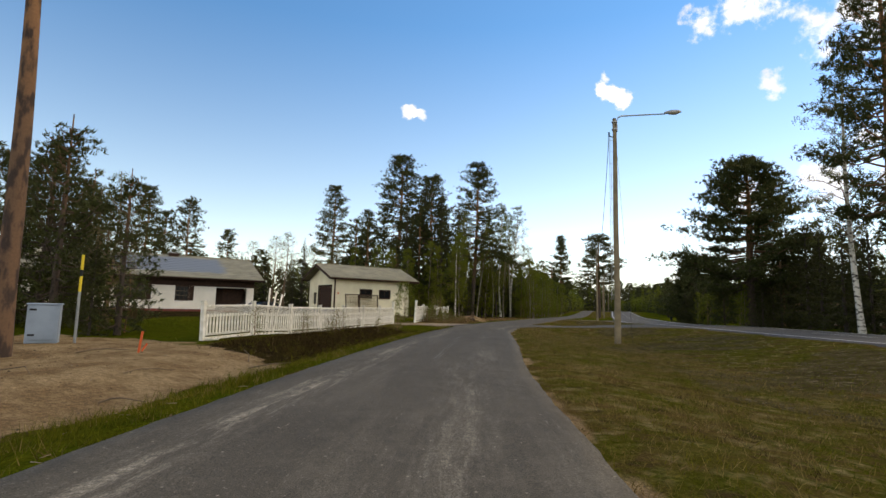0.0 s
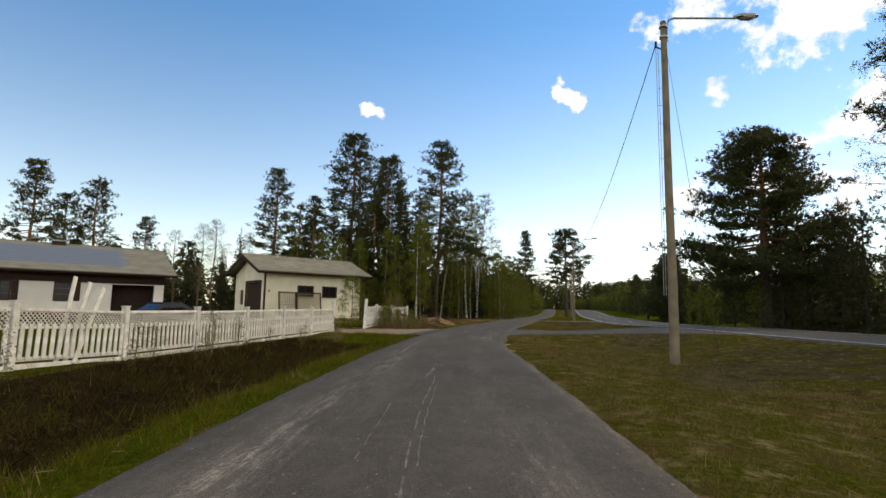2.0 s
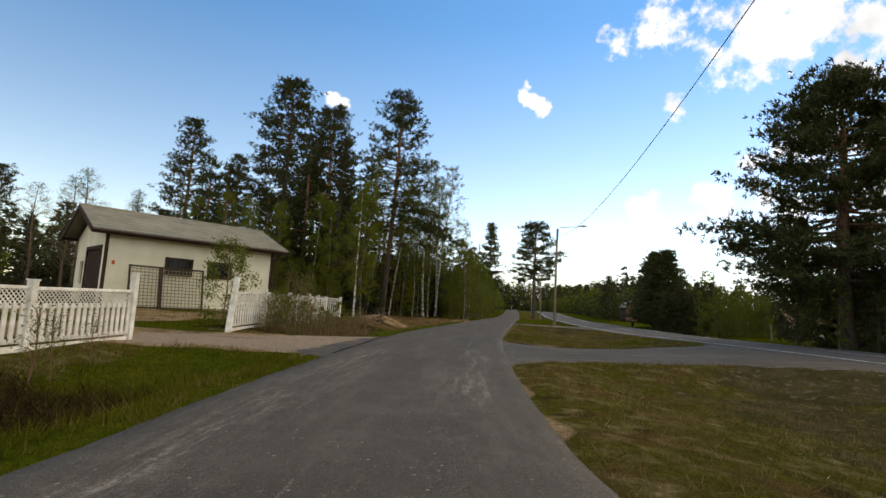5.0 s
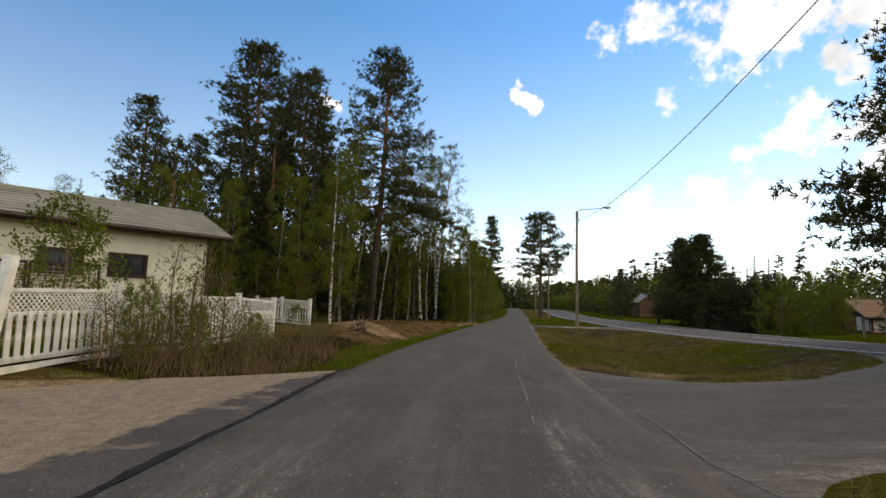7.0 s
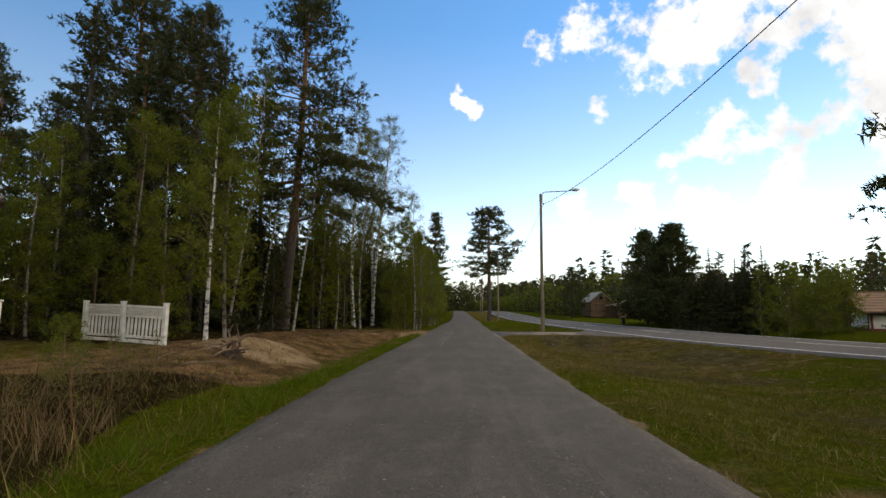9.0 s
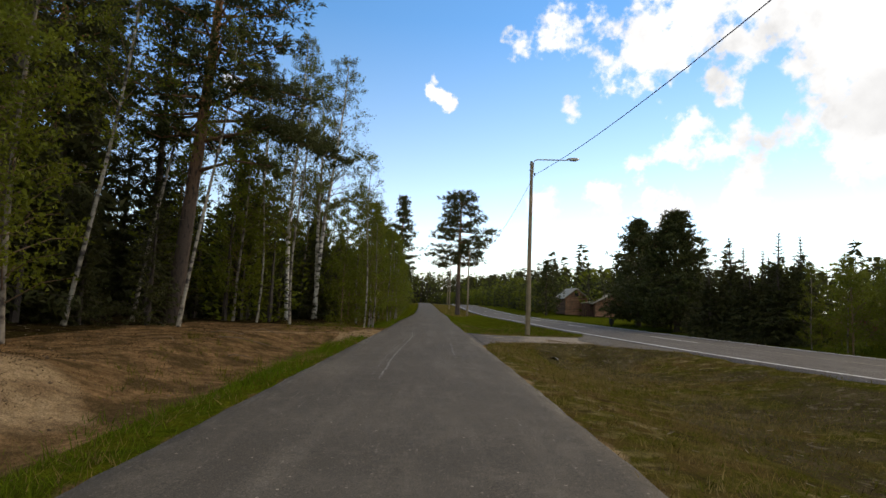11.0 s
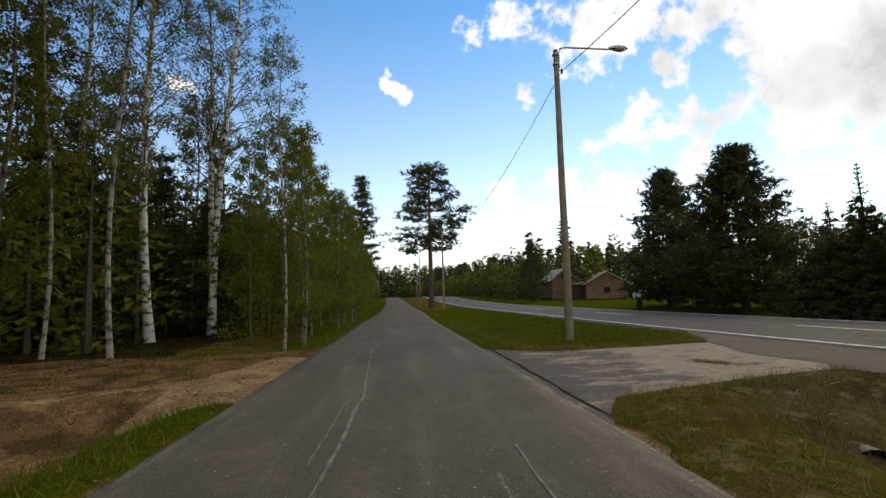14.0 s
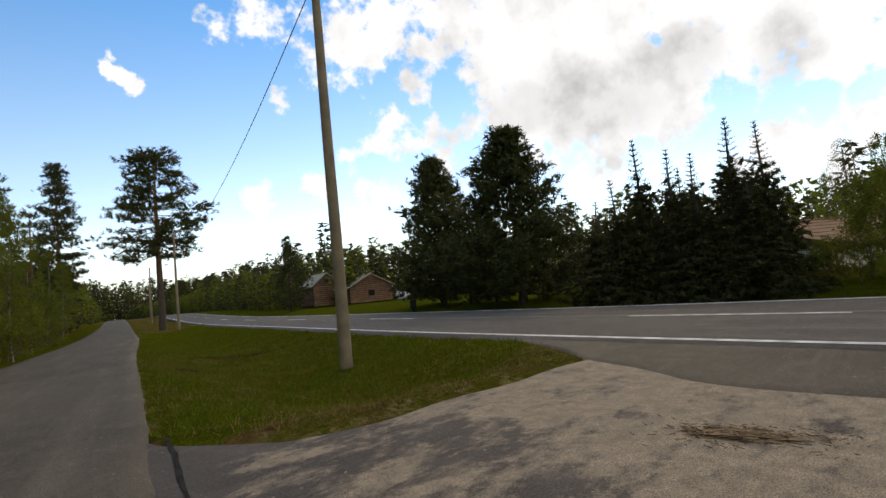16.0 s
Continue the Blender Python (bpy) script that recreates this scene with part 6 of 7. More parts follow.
for kind, x, y, s, t in ((P_YOUNG, -12.0, 11.0, 0.78, 0), (P_YOUNG, -13.2, 12.4, 0.8, 60), (P_YOUNG, -14.6, 11.2, 0.8, 120), (P_YOUNG, -12.6, 13.6, 0.7, 200), (P_YOUNG, -15.6, 13.4, 0.85, 260), (S_DARK, -16.5, 12.0, 0.65, 0),
                         (B_PALE, -11.5, 13.4, 0.62, 0), (B_PALE, -9.9, 11.6, 0.55, 80), (B_STEM, -9.0, 10.6, 1.2, 200), (S_DARK, -14.5, 14.5, 0.5, 50), (B_PALE, -10.6, 11.9, 0.5, 200), (B_PALE, -11.6, 12.6, 0.55, 90), (B_STEM, -10.2, 11.2, 1.3, 30), (P_YOUNG, -17.0, 9.5, 0.9, 30), (P_YOUNG, -10.6, 9.8, 0.8, 75), (S_DARK, -13.6, 10.6, 0.5, 80), (P_YOUNG, -8.6, 9.7, 0.6, 20), (S_DARK, -8.9, 9.0, 0.3, 60), (S_DARK, -18.5, 14.0, 0.7, 130), (S_DARK, -19.5, 11.0, 0.75, 10)):
    put(kind, x, y, s, t)
put(P_SIDE, -7.15, 4.4, 1.0, 0)

# right of the main road
put(P_BIG, 22.95, 35.2, 1.08, 200, 1.06)
put(P_ROUND, 30.6, 62.6, 0.98, 0, 1.26)
put(P_ROUND, 33.4, 69.9, 1.06, 90, 1.16)
for kind, x, y, s, t in ((P_TALL, 22.6, 21.5, 1.12, 0), (B_WHITE, 21.6, 22.8, 1.05, 50), (B_PALE, 24.5, 34, 1.0, 120), (S_DARK, 23.5, 28.4, 0.8, 10), (S_DARK, 24.3, 31.6, 0.7, 80), (S_DARK, 27.0, 33.4, 0.8, 140),
                         (S_DARK, 23.4, 32.4, 0.5, 200), (S_DARK, 21.9, 20.0, 0.75, 250), (S_DARK, 22.6, 23.4, 0.7, 320), (S_DARK, 23.9, 30.3, 0.88, 0), (S_DARK, 22.4, 25.0, 0.8, 60), (S_DARK, 24.6, 24.0, 1.1, 110),
                         (S_DARK, 22.8, 33.6, 0.55, 160), (S_DARK, 24.2, 37.5, 0.5, 200), (P_SMALL, 21.4, 36.2, 0.45, 0), (B_GREEN, 22.2, 34.8, 0.4, 0), (B_GREEN, 25.0, 40.0, 0.6, 90), (S_DARK, 26.5, 32.5, 0.8, 230),
                         (S_DARK, 25.2, 37.4, 0.75, 70), (S_DARK, 24.9, 33.9, 0.6, 40)):
    put(kind, x, y, s, t)
for kind, x, y, s, t in ((S_DARK, 26.0, 29.0, 0.85, 20), (S_DARK, 24.8, 27.4, 0.7, 0), (S_DARK, 27.5, 35.0, 0.7, 60), (S_DARK, 28.5, 31.5, 0.8, 130), (S_DARK, 26.6, 37.6, 0.75, 15), (S_DARK, 27.6, 39.2, 0.8, 95),
                         (S_DARK, 29.3, 40.5, 0.85, 175), (S_DARK, 30.5, 39.0, 0.9, 255), (S_TALL, 27, 26, 0.8, 0), (S_TALL, 25.5, 18, 0.8, 80), (S_TALL, 31, 29, 0.7, 170), (S_DARK, 21.6, 17.5, 0.9, 20),
                         (S_DARK, 22.8, 14.0, 0.9, 20), (P_ROUND, 33.0, 65.8, 0.55, 180), (S_DARK, 33.0, 67.5, 0.75, 30), (P_SMALL, 36.5, 72.5, 0.6, 30), (B_BUSH, 29.6, 49.6, 1.0, 10), (B_BUSH, 30.4, 49.2, 0.9, 80),
                         (B_BUSH, 28.7, 49.1, 0.8, 150), (B_BUSH, 29.4, 50.5, 0.9, 220)):
    put(kind, x, y, s, t)
for kind, x, y, s, t in ((B_BUSH, 30.9, 50.2, 1.0, 300), (B_GREEN, 28.4, 50.7, 0.2, 0), (B_GREEN, 29.7, 50.6, 0.24, 90), (B_GREEN, 30.6, 50.1, 0.26, 30), (S_DARK, 31.5, 50.0, 0.26, 140), (S_DARK, 33.6, 48.9, 0.45, 0),
                         (B_BUSH, 28.6, 51.9, 0.4, 0), (B_BUSH, 29.1, 51.4, 0.42, 60), (B_BUSH, 29.6, 51.1, 0.4, 120), (B_BUSH, 28.2, 51.4, 0.38, 200), (B_GREEN, 25.6, 49.9, 0.42, 0), (B_GREEN, 26.5, 49.2, 0.45, 60),
                         (B_GREEN, 27.4, 49.6, 0.4, 120), (B_GREEN, 27.9, 48.6, 0.42, 160), (B_GREEN, 28.9, 49.0, 0.4, 220), (B_BUSH, 25.9, 48.6, 1.0, 0), (B_BUSH, 27.2, 48.0, 0.8, 70), (B_GREEN, 40.0, 49.0, 0.55, 10),
                         (B_GREEN, 42.5, 47.0, 0.6, 80), (B_GREEN, 38.0, 46.0, 0.5, 150)):
    put(kind, x, y, s, t)
for kind, x, y, s, t in ((B_PALE, 43.0, 51.5, 0.7, 0), (B_GREEN, 46.0, 52.5, 0.6, 240), (B_PALE, 39.0, 43.0, 0.7, 60), (S_DARK, 36.0, 43.5, 0.6, 0), (B_GREEN, 34.5, 45.0, 0.5, 310), (B_GREEN, 48.0, 57.0, 0.62, 20),
                         (B_GREEN, 44.5, 60.0, 0.55, 200), (P_YOUNG, 47.0, 60.0, 0.75, 0), (B_GREEN, 23.8, 38.2, 0.5, 0), (S_DARK, 25.5, 38.8, 0.6, 90), (S_DARK, 25.0, 36.0, 0.6, 10), (B_GREEN, 26.0, 41.0, 0.45, 50),
                         (P_SMALL, 43.8, 103.5, 1.0, 0), (B_GREEN, 56, 118, 0.85, 0), (S_TALL, 60, 115, 0.55, 20), (P_FAR, 64, 118, 0.45, 70), (B_GREEN, 41, 58, 0.5, 0), (B_GREEN, 44, 50, 0.55, 60),
                         (B_PALE, 46, 46, 0.7, 0), (B_PALE, 40, 38, 0.9, 90)):
    put(kind, x, y, s, t)
for kind, x, y, s, t in ((B_GREEN, 36, 34, 0.8, 0), (B_GREEN, 33, 36, 0.7, 130)):
    put(kind, x, y, s, t)
HEDGE = [(27.12, 56.5, 4.15), (27.98, 55.95, 5.35), (27.73, 54.85, 4.7), (28.49, 54.38, 4.4), (28.15, 53.23, 5.15), (28.68, 52.6, 4.9), (27.2, 54.1, 3.6), (27.4, 52.8, 3.5), (29.8, 55.2, 4.2), (30.0, 53.6, 4.2), (28.1, 57.5, 3.65)]
for k, (x, y, h) in enumerate(HEDGE):
    put(S_HEDGE, x, y, h / 5.2, k * 57, (1.0, 1.08, 0.95)[k % 3])


def far_forest():
    """Distant woods: many small ragged trees in one mesh."""
    rnd = np.random.default_rng(77)
    dark, light, wood = Bunch(), Bunch(), Bunch()

    def add(x, y, h, w, leafy, n=120, size=1.0):
        b = light if leafy else dark
        z = rnd.uniform(0.0, 1.0, n)
        r = w * ((1 - z) ** 0.8 if not leafy else np.sqrt(np.maximum(0.05, 1 - (2 * z - 1.05) ** 2)) * 0.8) * rnd.uniform(0.3, 1.0, n)
        a = rnd.uniform(0, 6.283, n)
        c = np.stack([x + r * np.cos(a), y + r * np.sin(a), z * h + hill(y)], 1)
        d = unit(np.stack([np.cos(a), np.sin(a), rnd.normal(-0.2 if not leafy else 0.2, 0.4, n)], 1))
        s = unit(np.cross(d, rnd.normal(size=(n, 3))))
        b.blades(c, c + d * (0.35 + 0.06 * h) * size, np.full(n, (0.2 + 0.026 * h) * size), s)
        wood.tube([(x, y, -0.3), (x, y, h * 0.98 + hill(y))], [0.09 + h * 0.006, 0.01], 4)

    for k in range(420):     # dark back rows on both sides of the roads
        y = rnd.uniform(100, 330)
        if rnd.random() < 0.65:
            x = main_x(y) + MAIN_W + 13 + rnd.uniform(0, 1) ** 1.5 * 40
        else:
            x = path_x(min(y, 260)) - 8 - rnd.uniform(0, 1) ** 1.5 * 40
        add(x, y, rnd.uniform(6.5, 9.0) + 0.03 * (y - 100), rnd.uniform(1.5, 2.4), rnd.random() < 0.15, 150, 1.0)
    for k in range(520):     # lower leafy front rows
        y = rnd.uniform(104, 330)
        if rnd.random() < 0.7:
            x = main_x(y) + MAIN_W + 7 + rnd.uniform(0, 1) * 7
        else:
            x = path_x(min(y, 260)) - 5 - rnd.uniform(0, 1) * 5
        if 40 < x < 62 and y < 112:
            continue
        add(x, y, rnd.uniform(4.5, 7.0), rnd.uniform(1.5, 2.3), rnd.random() < 0.72, 130, 0.85)
    for k in range(300):     # low woods behind the cottage and the field
        x, y = rnd.uniform(58, 120), rnd.uniform(2, 100)
        add(x, y, rnd.uniform(5.5, 8.5) + 0.02 * (x - 58), rnd.uniform(1.6, 2.6), rnd.random() < 0.4, 120, 0.95)
    for k in range(150):     # thicket under the tall trees
        y = rnd.uniform(50, 88)
        add(path_x(y) - rnd.uniform(7.0, 22) - (2.5 if y < 57 else 0), y, rnd.uniform(2.6, 5.5), rnd.uniform(1.0, 1.9), rnd.random() < 0.6, 240, 0.45)
    for k in range(190):     # low woods behind the gardens
        add(rnd.uniform(-95, -6), rnd.uniform(63, 92), rnd.uniform(4.5, 8.5), rnd.uniform(1.3, 2.4), rnd.random() < 0.45)
    for k in range(430):     # the road bends away into the woods
        y = rnd.uniform(325, 370)
        add(rnd.uniform(20, 190), y, rnd.uniform(14, 21), rnd.uniform(1.8, 2.8), rnd.random() < 0.3)
    for k in range(150):     # thicket in front of them
        x = rnd.uniform(30, 150)
        add(x + (16 if 74 < x < 90 else 0), rnd.uniform(300, 325), rnd.uniform(3, 5), rnd.uniform(2.2, 3.2), rnd.random() < 0.5, 110, 1.3)
    for k in range(380):     # screen right round the place
        a = rnd.uniform(0, 6.283)
        r = rnd.uniform(95, 190)
        x, y = 10 + r * math.cos(a), 30 + r * math.sin(a)
        if y > 60 and main_x(y) - 14 < x < main_x(y) + 14 or abs(x - main_x(y) - 3) < 9 or y > 60 and abs(x - path_x(min(y, 250))) < 9:
            continue
        if abs(x - 5) < 14 and y < 0:
            continue
        add(x, y, rnd.uniform(9, 15), rnd.uniform(1.6, 2.8), rnd.random() < 0.3)
    for b, name, mat, lab in ((dark, "far_conifers", SPRUCE_NEEDLE, "distant dark conifer woods"), (light, "far_birches", BIRCH_LEAF, "distant spring-green birch woods"), (wood, "far_trunks", SPRUCE_BARK, "trunks of the distant woods")):
        tagged(b.mesh(name, mat), lab, "forest", kind="stuff")


far_forest()


# ---------------------------------------------------------------- shrubs along the fences
rnd = random.Random(11)
for k in range(22):
    y = 28.9 + 6.6 * rnd.random()
    put(B_STEM, -1.65 + (y - 28.9) * 0.2 + rnd.uniform(0.15, 1.6), y, rnd.uniform(0.3, 0.65), rnd.uniform(0, 360), rnd.uniform(0.5, 0.8))
for k in range(5):
    y = rnd.uniform(29.4, 34.0)
    put(B_STEM, -1.55 + (y - 28.9) * 0.2 + rnd.uniform(0.2, 0.9), y, rnd.uniform(0.95, 1.25), rnd.uniform(0, 360), 0.8)
for k in range(4):
    y = rnd.uniform(29.2, 33.0)
    put(B_BUSH, -1.6 + (y - 28.9) * 0.2 + rnd.uniform(0.2, 1.0), y, rnd.uniform(0.3, 0.42), rnd.uniform(0, 360), rnd.uniform(0.16, 0.24))
for k in range(12):
    y = rnd.uniform(33, 37.5)
    put(B_STEM, -1.85 + (y - 27.8) * 0.184 + rnd.uniform(0.3, 1.4), y, rnd.uniform(0.3, 0.5), rnd.uniform(0, 360))
for k in range(13):
    y = rnd.uniform(9.6, 23.5)
    put(B_STEM, -5.6 + (y - 9.35) * 0.19 + rnd.uniform(0.25, 1.4), y, rnd.uniform(0.3, 0.62), rnd.uniform(0, 360))
put(B_BUSH, -2.9, 31.0, 0.85, 0)
put(B_BUSH, -0.2, 33.6, 0.22, 100)
put(B_BUSH, -4.8, 46.0, 1.1, 200)
put(B_BUSH, -3.2, 47.0, 1.0, 40)
put(B_BUSH, -1.0, 46.4, 0.9, 140)
put(B_BUSH, 0.2, 36.8, 0.3, 30)


# ---------------------------------------------------------------- smaller things
def log_wall(parent, x0, x1, y, z0, z1, mat, gable=None):
    """Round logs laid one on another along x, with ends that stick out."""
    n = int((z1 - z0) / 0.24)
    for k in range(n):
        z = z0 + (k + 0.5) * (z1 - z0) / n
        bm = bmesh.new()
        e = 0.18 if k % 2 else 0.12
        cyl(bm, (x0 - e, y, z), (x1 + e, y, z), 0.125, 0.12, 8)
        part("log", bm, mat, parent)
    if gable:
        xm, zr = (x0 + x1) / 2, gable
        m = int((zr - z1) / 0.24)
        for k in range(m):
            z = z1 + (k + 0.5) * 0.24
            w = (x1 - x0) / 2 * (1 - (z - z1) / (zr - z1))
            bm = bmesh.new()
            cyl(bm, (xm - w, y, z), (xm + w, y, z), 0.125, 0.12, 8)
            part("log", bm, mat, parent)


def build_barn(x, y, yaw, W, D, H, R, label, hole):
    b = thing("log_barn", pose(x, y, 0.05 + float(hill(y)), 0, 0, yaw), label, "barn", "log barns")
    log_wall(b, -W / 2, W / 2, 0, 0.1, H, OLD_LOG, R)
    log_wall(b, -W / 2, W / 2, D, 0.1, H, OLD_LOG, R)
    n = int(H / 0.24)
    for xs in (-W / 2, W / 2):
        for k in range(n):
            z = 0.1 + (k + 0.95) * (H - 0.1) / n
            bm = bmesh.new()
            cyl(bm, (xs, -0.15, z), (xs, D + 0.15, z), 0.12, 0.12, 8)
            part("log", bm, OLD_LOG, b)
    for s in (-1, 1):
        part("roof", slab(bmesh.new(), [(s * (W / 2 + 0.5), -0.5, H - 0.25), (s * (W / 2 + 0.5), D + 0.5, H - 0.25), (0, D + 0.5, R + 0.14), (0, -0.5, R + 0.14)], 0.1), BARN_ROOF, b, "grey mossy board roof")
    part("hatch", boxes((hole - 0.3, hole + 0.3, -0.16, -0.1, H + 0.15, H + 0.65)) if hole < 9 else boxes((-0.4, 0.4, -0.16, -0.1, 0.9, 1.6)), GLASS_DARK, b, "dark opening in the logs")
    return b


build_barn(50.0, 105.2, -12, 3.3, 4.4, 2.9, 4.2, "old grey-red log barn with a sagging board roof", 0.0)
build_barn(53.5, 100.6, -24, 5.2, 4.4, 2.3, 3.6, "low old log barn with weathered red-brown walls", 99)
lean = thing("lean_to", pose(51.4, 103.6, 0.05 + float(hill(103.6)), 0, 0, -33), "collapsed dark board lean-to between two log barns", "shed")
part("roof", slab(bmesh.new(), [(-1.3, -0.6, 2.0), (1.6, -0.6, 2.5), (1.6, 2.6, 2.7), (-1.3, 2.6, 2.2)], 0.08), BARN_ROOF, lean, "broken grey board roof")
for k in range(9):
    part("board", boxes((-1.2 + k * 0.3, -0.93 + k * 0.3, -0.45, -0.41, 0.0, 1.9 + (k % 3) * 0.06)), DARK_WOOD, lean)


def build_red_house():
    h = thing("cottage", pose(34.7, 51.6, -0.28, 0, 0, -29.2), "low red cottage with pale wall panels and a brown roof", "house")
    part("wall", boxes((0.45, 10.5, 0.45, 0.6, 0.45, 1.5)), WHITE_BRICK, h, "pale grey wall panel")
    part("base_wall", boxes((0.43, 10.52, 0.43, 0.62, 0, 0.45)), RED_WALL, h, "red painted wall base")
    part("side_wall", boxes((0.45, 0.6, 0.62, 7.9, 0, 1.5)), RED_WALL, h, "red boarded side wall")
    part("side_panel", boxes((0.42, 0.45, 0.75, 2.9, 0.5, 1.42), bevel=0.006), WHITE_BRICK, h, "pale grey closed panel")
    part("back_wall", boxes((0.6, 10.5, 7.75, 7.9, 0, 1.5)), RED_WALL, h, "red boarded wall")
    part("end_wall", boxes((10.35, 10.5, 0.62, 7.75, 0.45, 1.5)), RED_WALL, h, "red boarded wall")
    gable_roof(h, 0.0, 11.0, 0.0, 8.34, 4.17, 1.4, 2.65, BROWN_ROOF, 7, "brown tiled roof")
    for k in range(5):
        x = 0.5 + k * 2.3
        part("post", boxes((x - 0.06, x + 0.06, 0.4, 0.43, 0.0, 1.5)), RED_WALL, h, "red batten")
    bm = bmesh.new()
    v = [bm.verts.new(p) for p in ((0.45, 0.45, 1.5), (0.45, 7.9, 1.5), (0.45, 4.17, 2.5), (0.6, 0.45, 1.5), (0.6, 7.9, 1.5), (0.6, 4.17, 2.5))]
    bm.faces.new(v[:3]), bm.faces.new(v[3:][::-1])
    part("gable", bm, DARK_WOOD, h, "dark brown boarded gable")


build_red_house()

c = thing("cable_cabinet", pose(-8.1, 6.5, float(ground_z(np.array(-8.1), np.array(6.5))), 0, 0, 32), "grey-blue steel cable cabinet with a flat lid", "cable cabinet")
part("body", boxes((-0.29, 0.29, -0.16, 0.16, 0.0, 0.82), bevel=0.012), CABINET, c)
part("lid", boxes((-0.31, 0.31, -0.18, 0.18, 0.82, 0.86), bevel=0.012), CABINET, c)
d = part("door", boxes((-0.27, 0.27, -0.178, -0.16, 0.07, 0.8), bevel=0.006), CABINET, c)
for z in (0.18, 0.72):
    part("lock", boxes((-0.24, -0.12, -0.19, -0.178, z - 0.02, z + 0.02)), BLACK_PLASTIC, d, "black lock strip")
m = thing("marker_pole", pose(-7.75, 7.0, 0.0), "yellow and black snow marker pole beside the cabinet", "marker pole")
for k, (z0, z1, mt) in enumerate(((-0.2, 1.1, METAL_GREY), (1.1, 1.45, YELLOW), (1.45, 1.6, BLACK_PLASTIC), (1.6, 1.95, YELLOW))):
    bm = bmesh.new()
    cyl(bm, (0, 0, z0), (0, 0, z1), 0.03, 0.03, 10)
    part("pole" if k == 0 else "band", bm, mt, m)
st = thing("survey_stake", pose(-5.12, 5.21, 0.0, 0, 6, 20) @ Matrix.Scale(0.62, 4), "orange survey stakes driven into sandy soil", "stake")
part("stake", boxes((-0.03, 0.03, -0.02, 0.02, -0.1, 0.55)), ORANGE, st)
p = part("stake", boxes((-0.025, 0.025, -0.015, 0.015, -0.05, 0.22)), ORANGE, st)
p.matrix_local = pose(0.1, 0, 0, 0, 25, 0)
for k in range(3):
    w = thing("plank", pose(-5.4 + 0.09 * k, 12.3 + 0.09 * k, -0.05, -7 + 2 * k, 16 + 4 * k, 78), "white painted plank leaning on the fence", "plank", "leaning planks")
    part("board", boxes((-0.042, 0.042, -0.012, 0.012, 0, 1.58 - 0.07 * k), bevel=0.004), WHITE_PAINT, w)


def build_car(x, y, yaw, paint, label):
    """A parked saloon: lofted body, glasshouse, wheels."""
    z = float(ground_z(np.array(x), np.array(y)))
    car = thing("parked_car", pose(x, y, z, 0, 0, yaw), label, "car")

    def loft(rings, mat, name, parent, lab=""):
        bm = bmesh.new()
        vs = [[bm.verts.new(p) for p in r] for r in rings]
        for a, b in zip(vs, vs[1:]):
            for k in range(len(a)):
                bm.faces.new((a[k], a[k - 1], b[k - 1], b[k]))
        bm.faces.new(vs[0]), bm.faces.new(vs[-1][::-1])
        bmesh.ops.recalc_face_normals(bm, faces=bm.faces[:])
        return part(name, bm, mat, parent, lab)

    def ring(xx, w, z0, z1):
        return [(xx, -w, z0), (xx, w, z0), (xx, w * 1.03, (z0 + z1) / 2), (xx, w * 0.94, z1), (xx, -w * 0.94, z1), (xx, -w * 1.03, (z0 + z1) / 2)]
    loft([ring(-2.15, 0.7, 0.35, 0.75), ring(-2.0, 0.82, 0.25, 0.88), ring(-0.9, 0.86, 0.22, 0.92), ring(1.0, 0.86, 0.22, 0.9), ring(1.9, 0.8, 0.25, 0.78), ring(2.12, 0.68, 0.35, 0.65)], paint, "body", car)
    loft([ring(-1.7, 0.7, 0.86, 0.93), ring(-1.0, 0.66, 0.9, 1.38), ring(0.2, 0.64, 0.9, 1.42), ring(1.1, 0.7, 0.86, 0.94)], GLASS_DARK, "glasshouse", car, "dark car windows")
    part("roof", boxes((-1.02, 0.22, -0.6, 0.6, 1.385, 1.44), bevel=0.02), paint, car)
    for xx in (-1.3, 1.3):
        for yy in (-0.8, 0.8):
            bm = bmesh.new()
            cyl(bm, (xx, yy - 0.09, 0.31), (xx, yy + 0.09, 0.31), 0.31, 0.31, 20)
            t = part("wheel", bm, BLACK_PLASTIC, car)
            bm = bmesh.new()
            cyl(bm, (xx, yy - 0.1, 0.31), (xx, yy + 0.1, 0.31), 0.18, 0.18, 16)
            part("rim", bm, METAL_GREY, t)


CAR_DARK = material("dark_car_paint", (0.02, 0.022, 0.026), 0.25, None, 3, 60, 0.0, 0.1)
BLUE_COVER = material("blue_tarpaulin", (0.03, 0.07, 0.16), 0.5, (0.02, 0.05, 0.12), 4, 40, 0.3, 0.2)
build_car(-13.2, 33.0, 62, CAR_DARK, "dark parked car behind the white garden fence")
tr = thing("covered_trailer", pose(-6.6, 22.6, float(ground_z(np.array(-6.6), np.array(22.6))), 0, 0, 75), "small trailer under a blue tarpaulin behind the fence", "trailer")
part("bed", boxes((-0.75, 0.75, -0.65, 0.65, 0.4, 0.62), bevel=0.02), METAL_GREY, tr)
part("tarpaulin", boxes((-0.78, 0.78, -0.68, 0.68, 0.62, 0.72), bevel=0.04), BLUE_COVER, tr, "blue tarpaulin cover")
for yy in (-0.75, 0.75):
    bm = bmesh.new()
    cyl(bm, (0, yy - 0.07, 0.28), (0, yy + 0.07, 0.28), 0.28, 0.28, 18)
    part("wheel", bm, BLACK_PLASTIC, tr)
bn = thing("waste_bin", pose(30.8, 69.8, float(ground_z(np.array(30.8), np.array(69.8)))), "small black post-mounted bin beside the main road", "bin")
part("post", boxes((-0.05, 0.05, -0.05, 0.05, -0.1, 0.4)), BLACK_PLASTIC, bn)
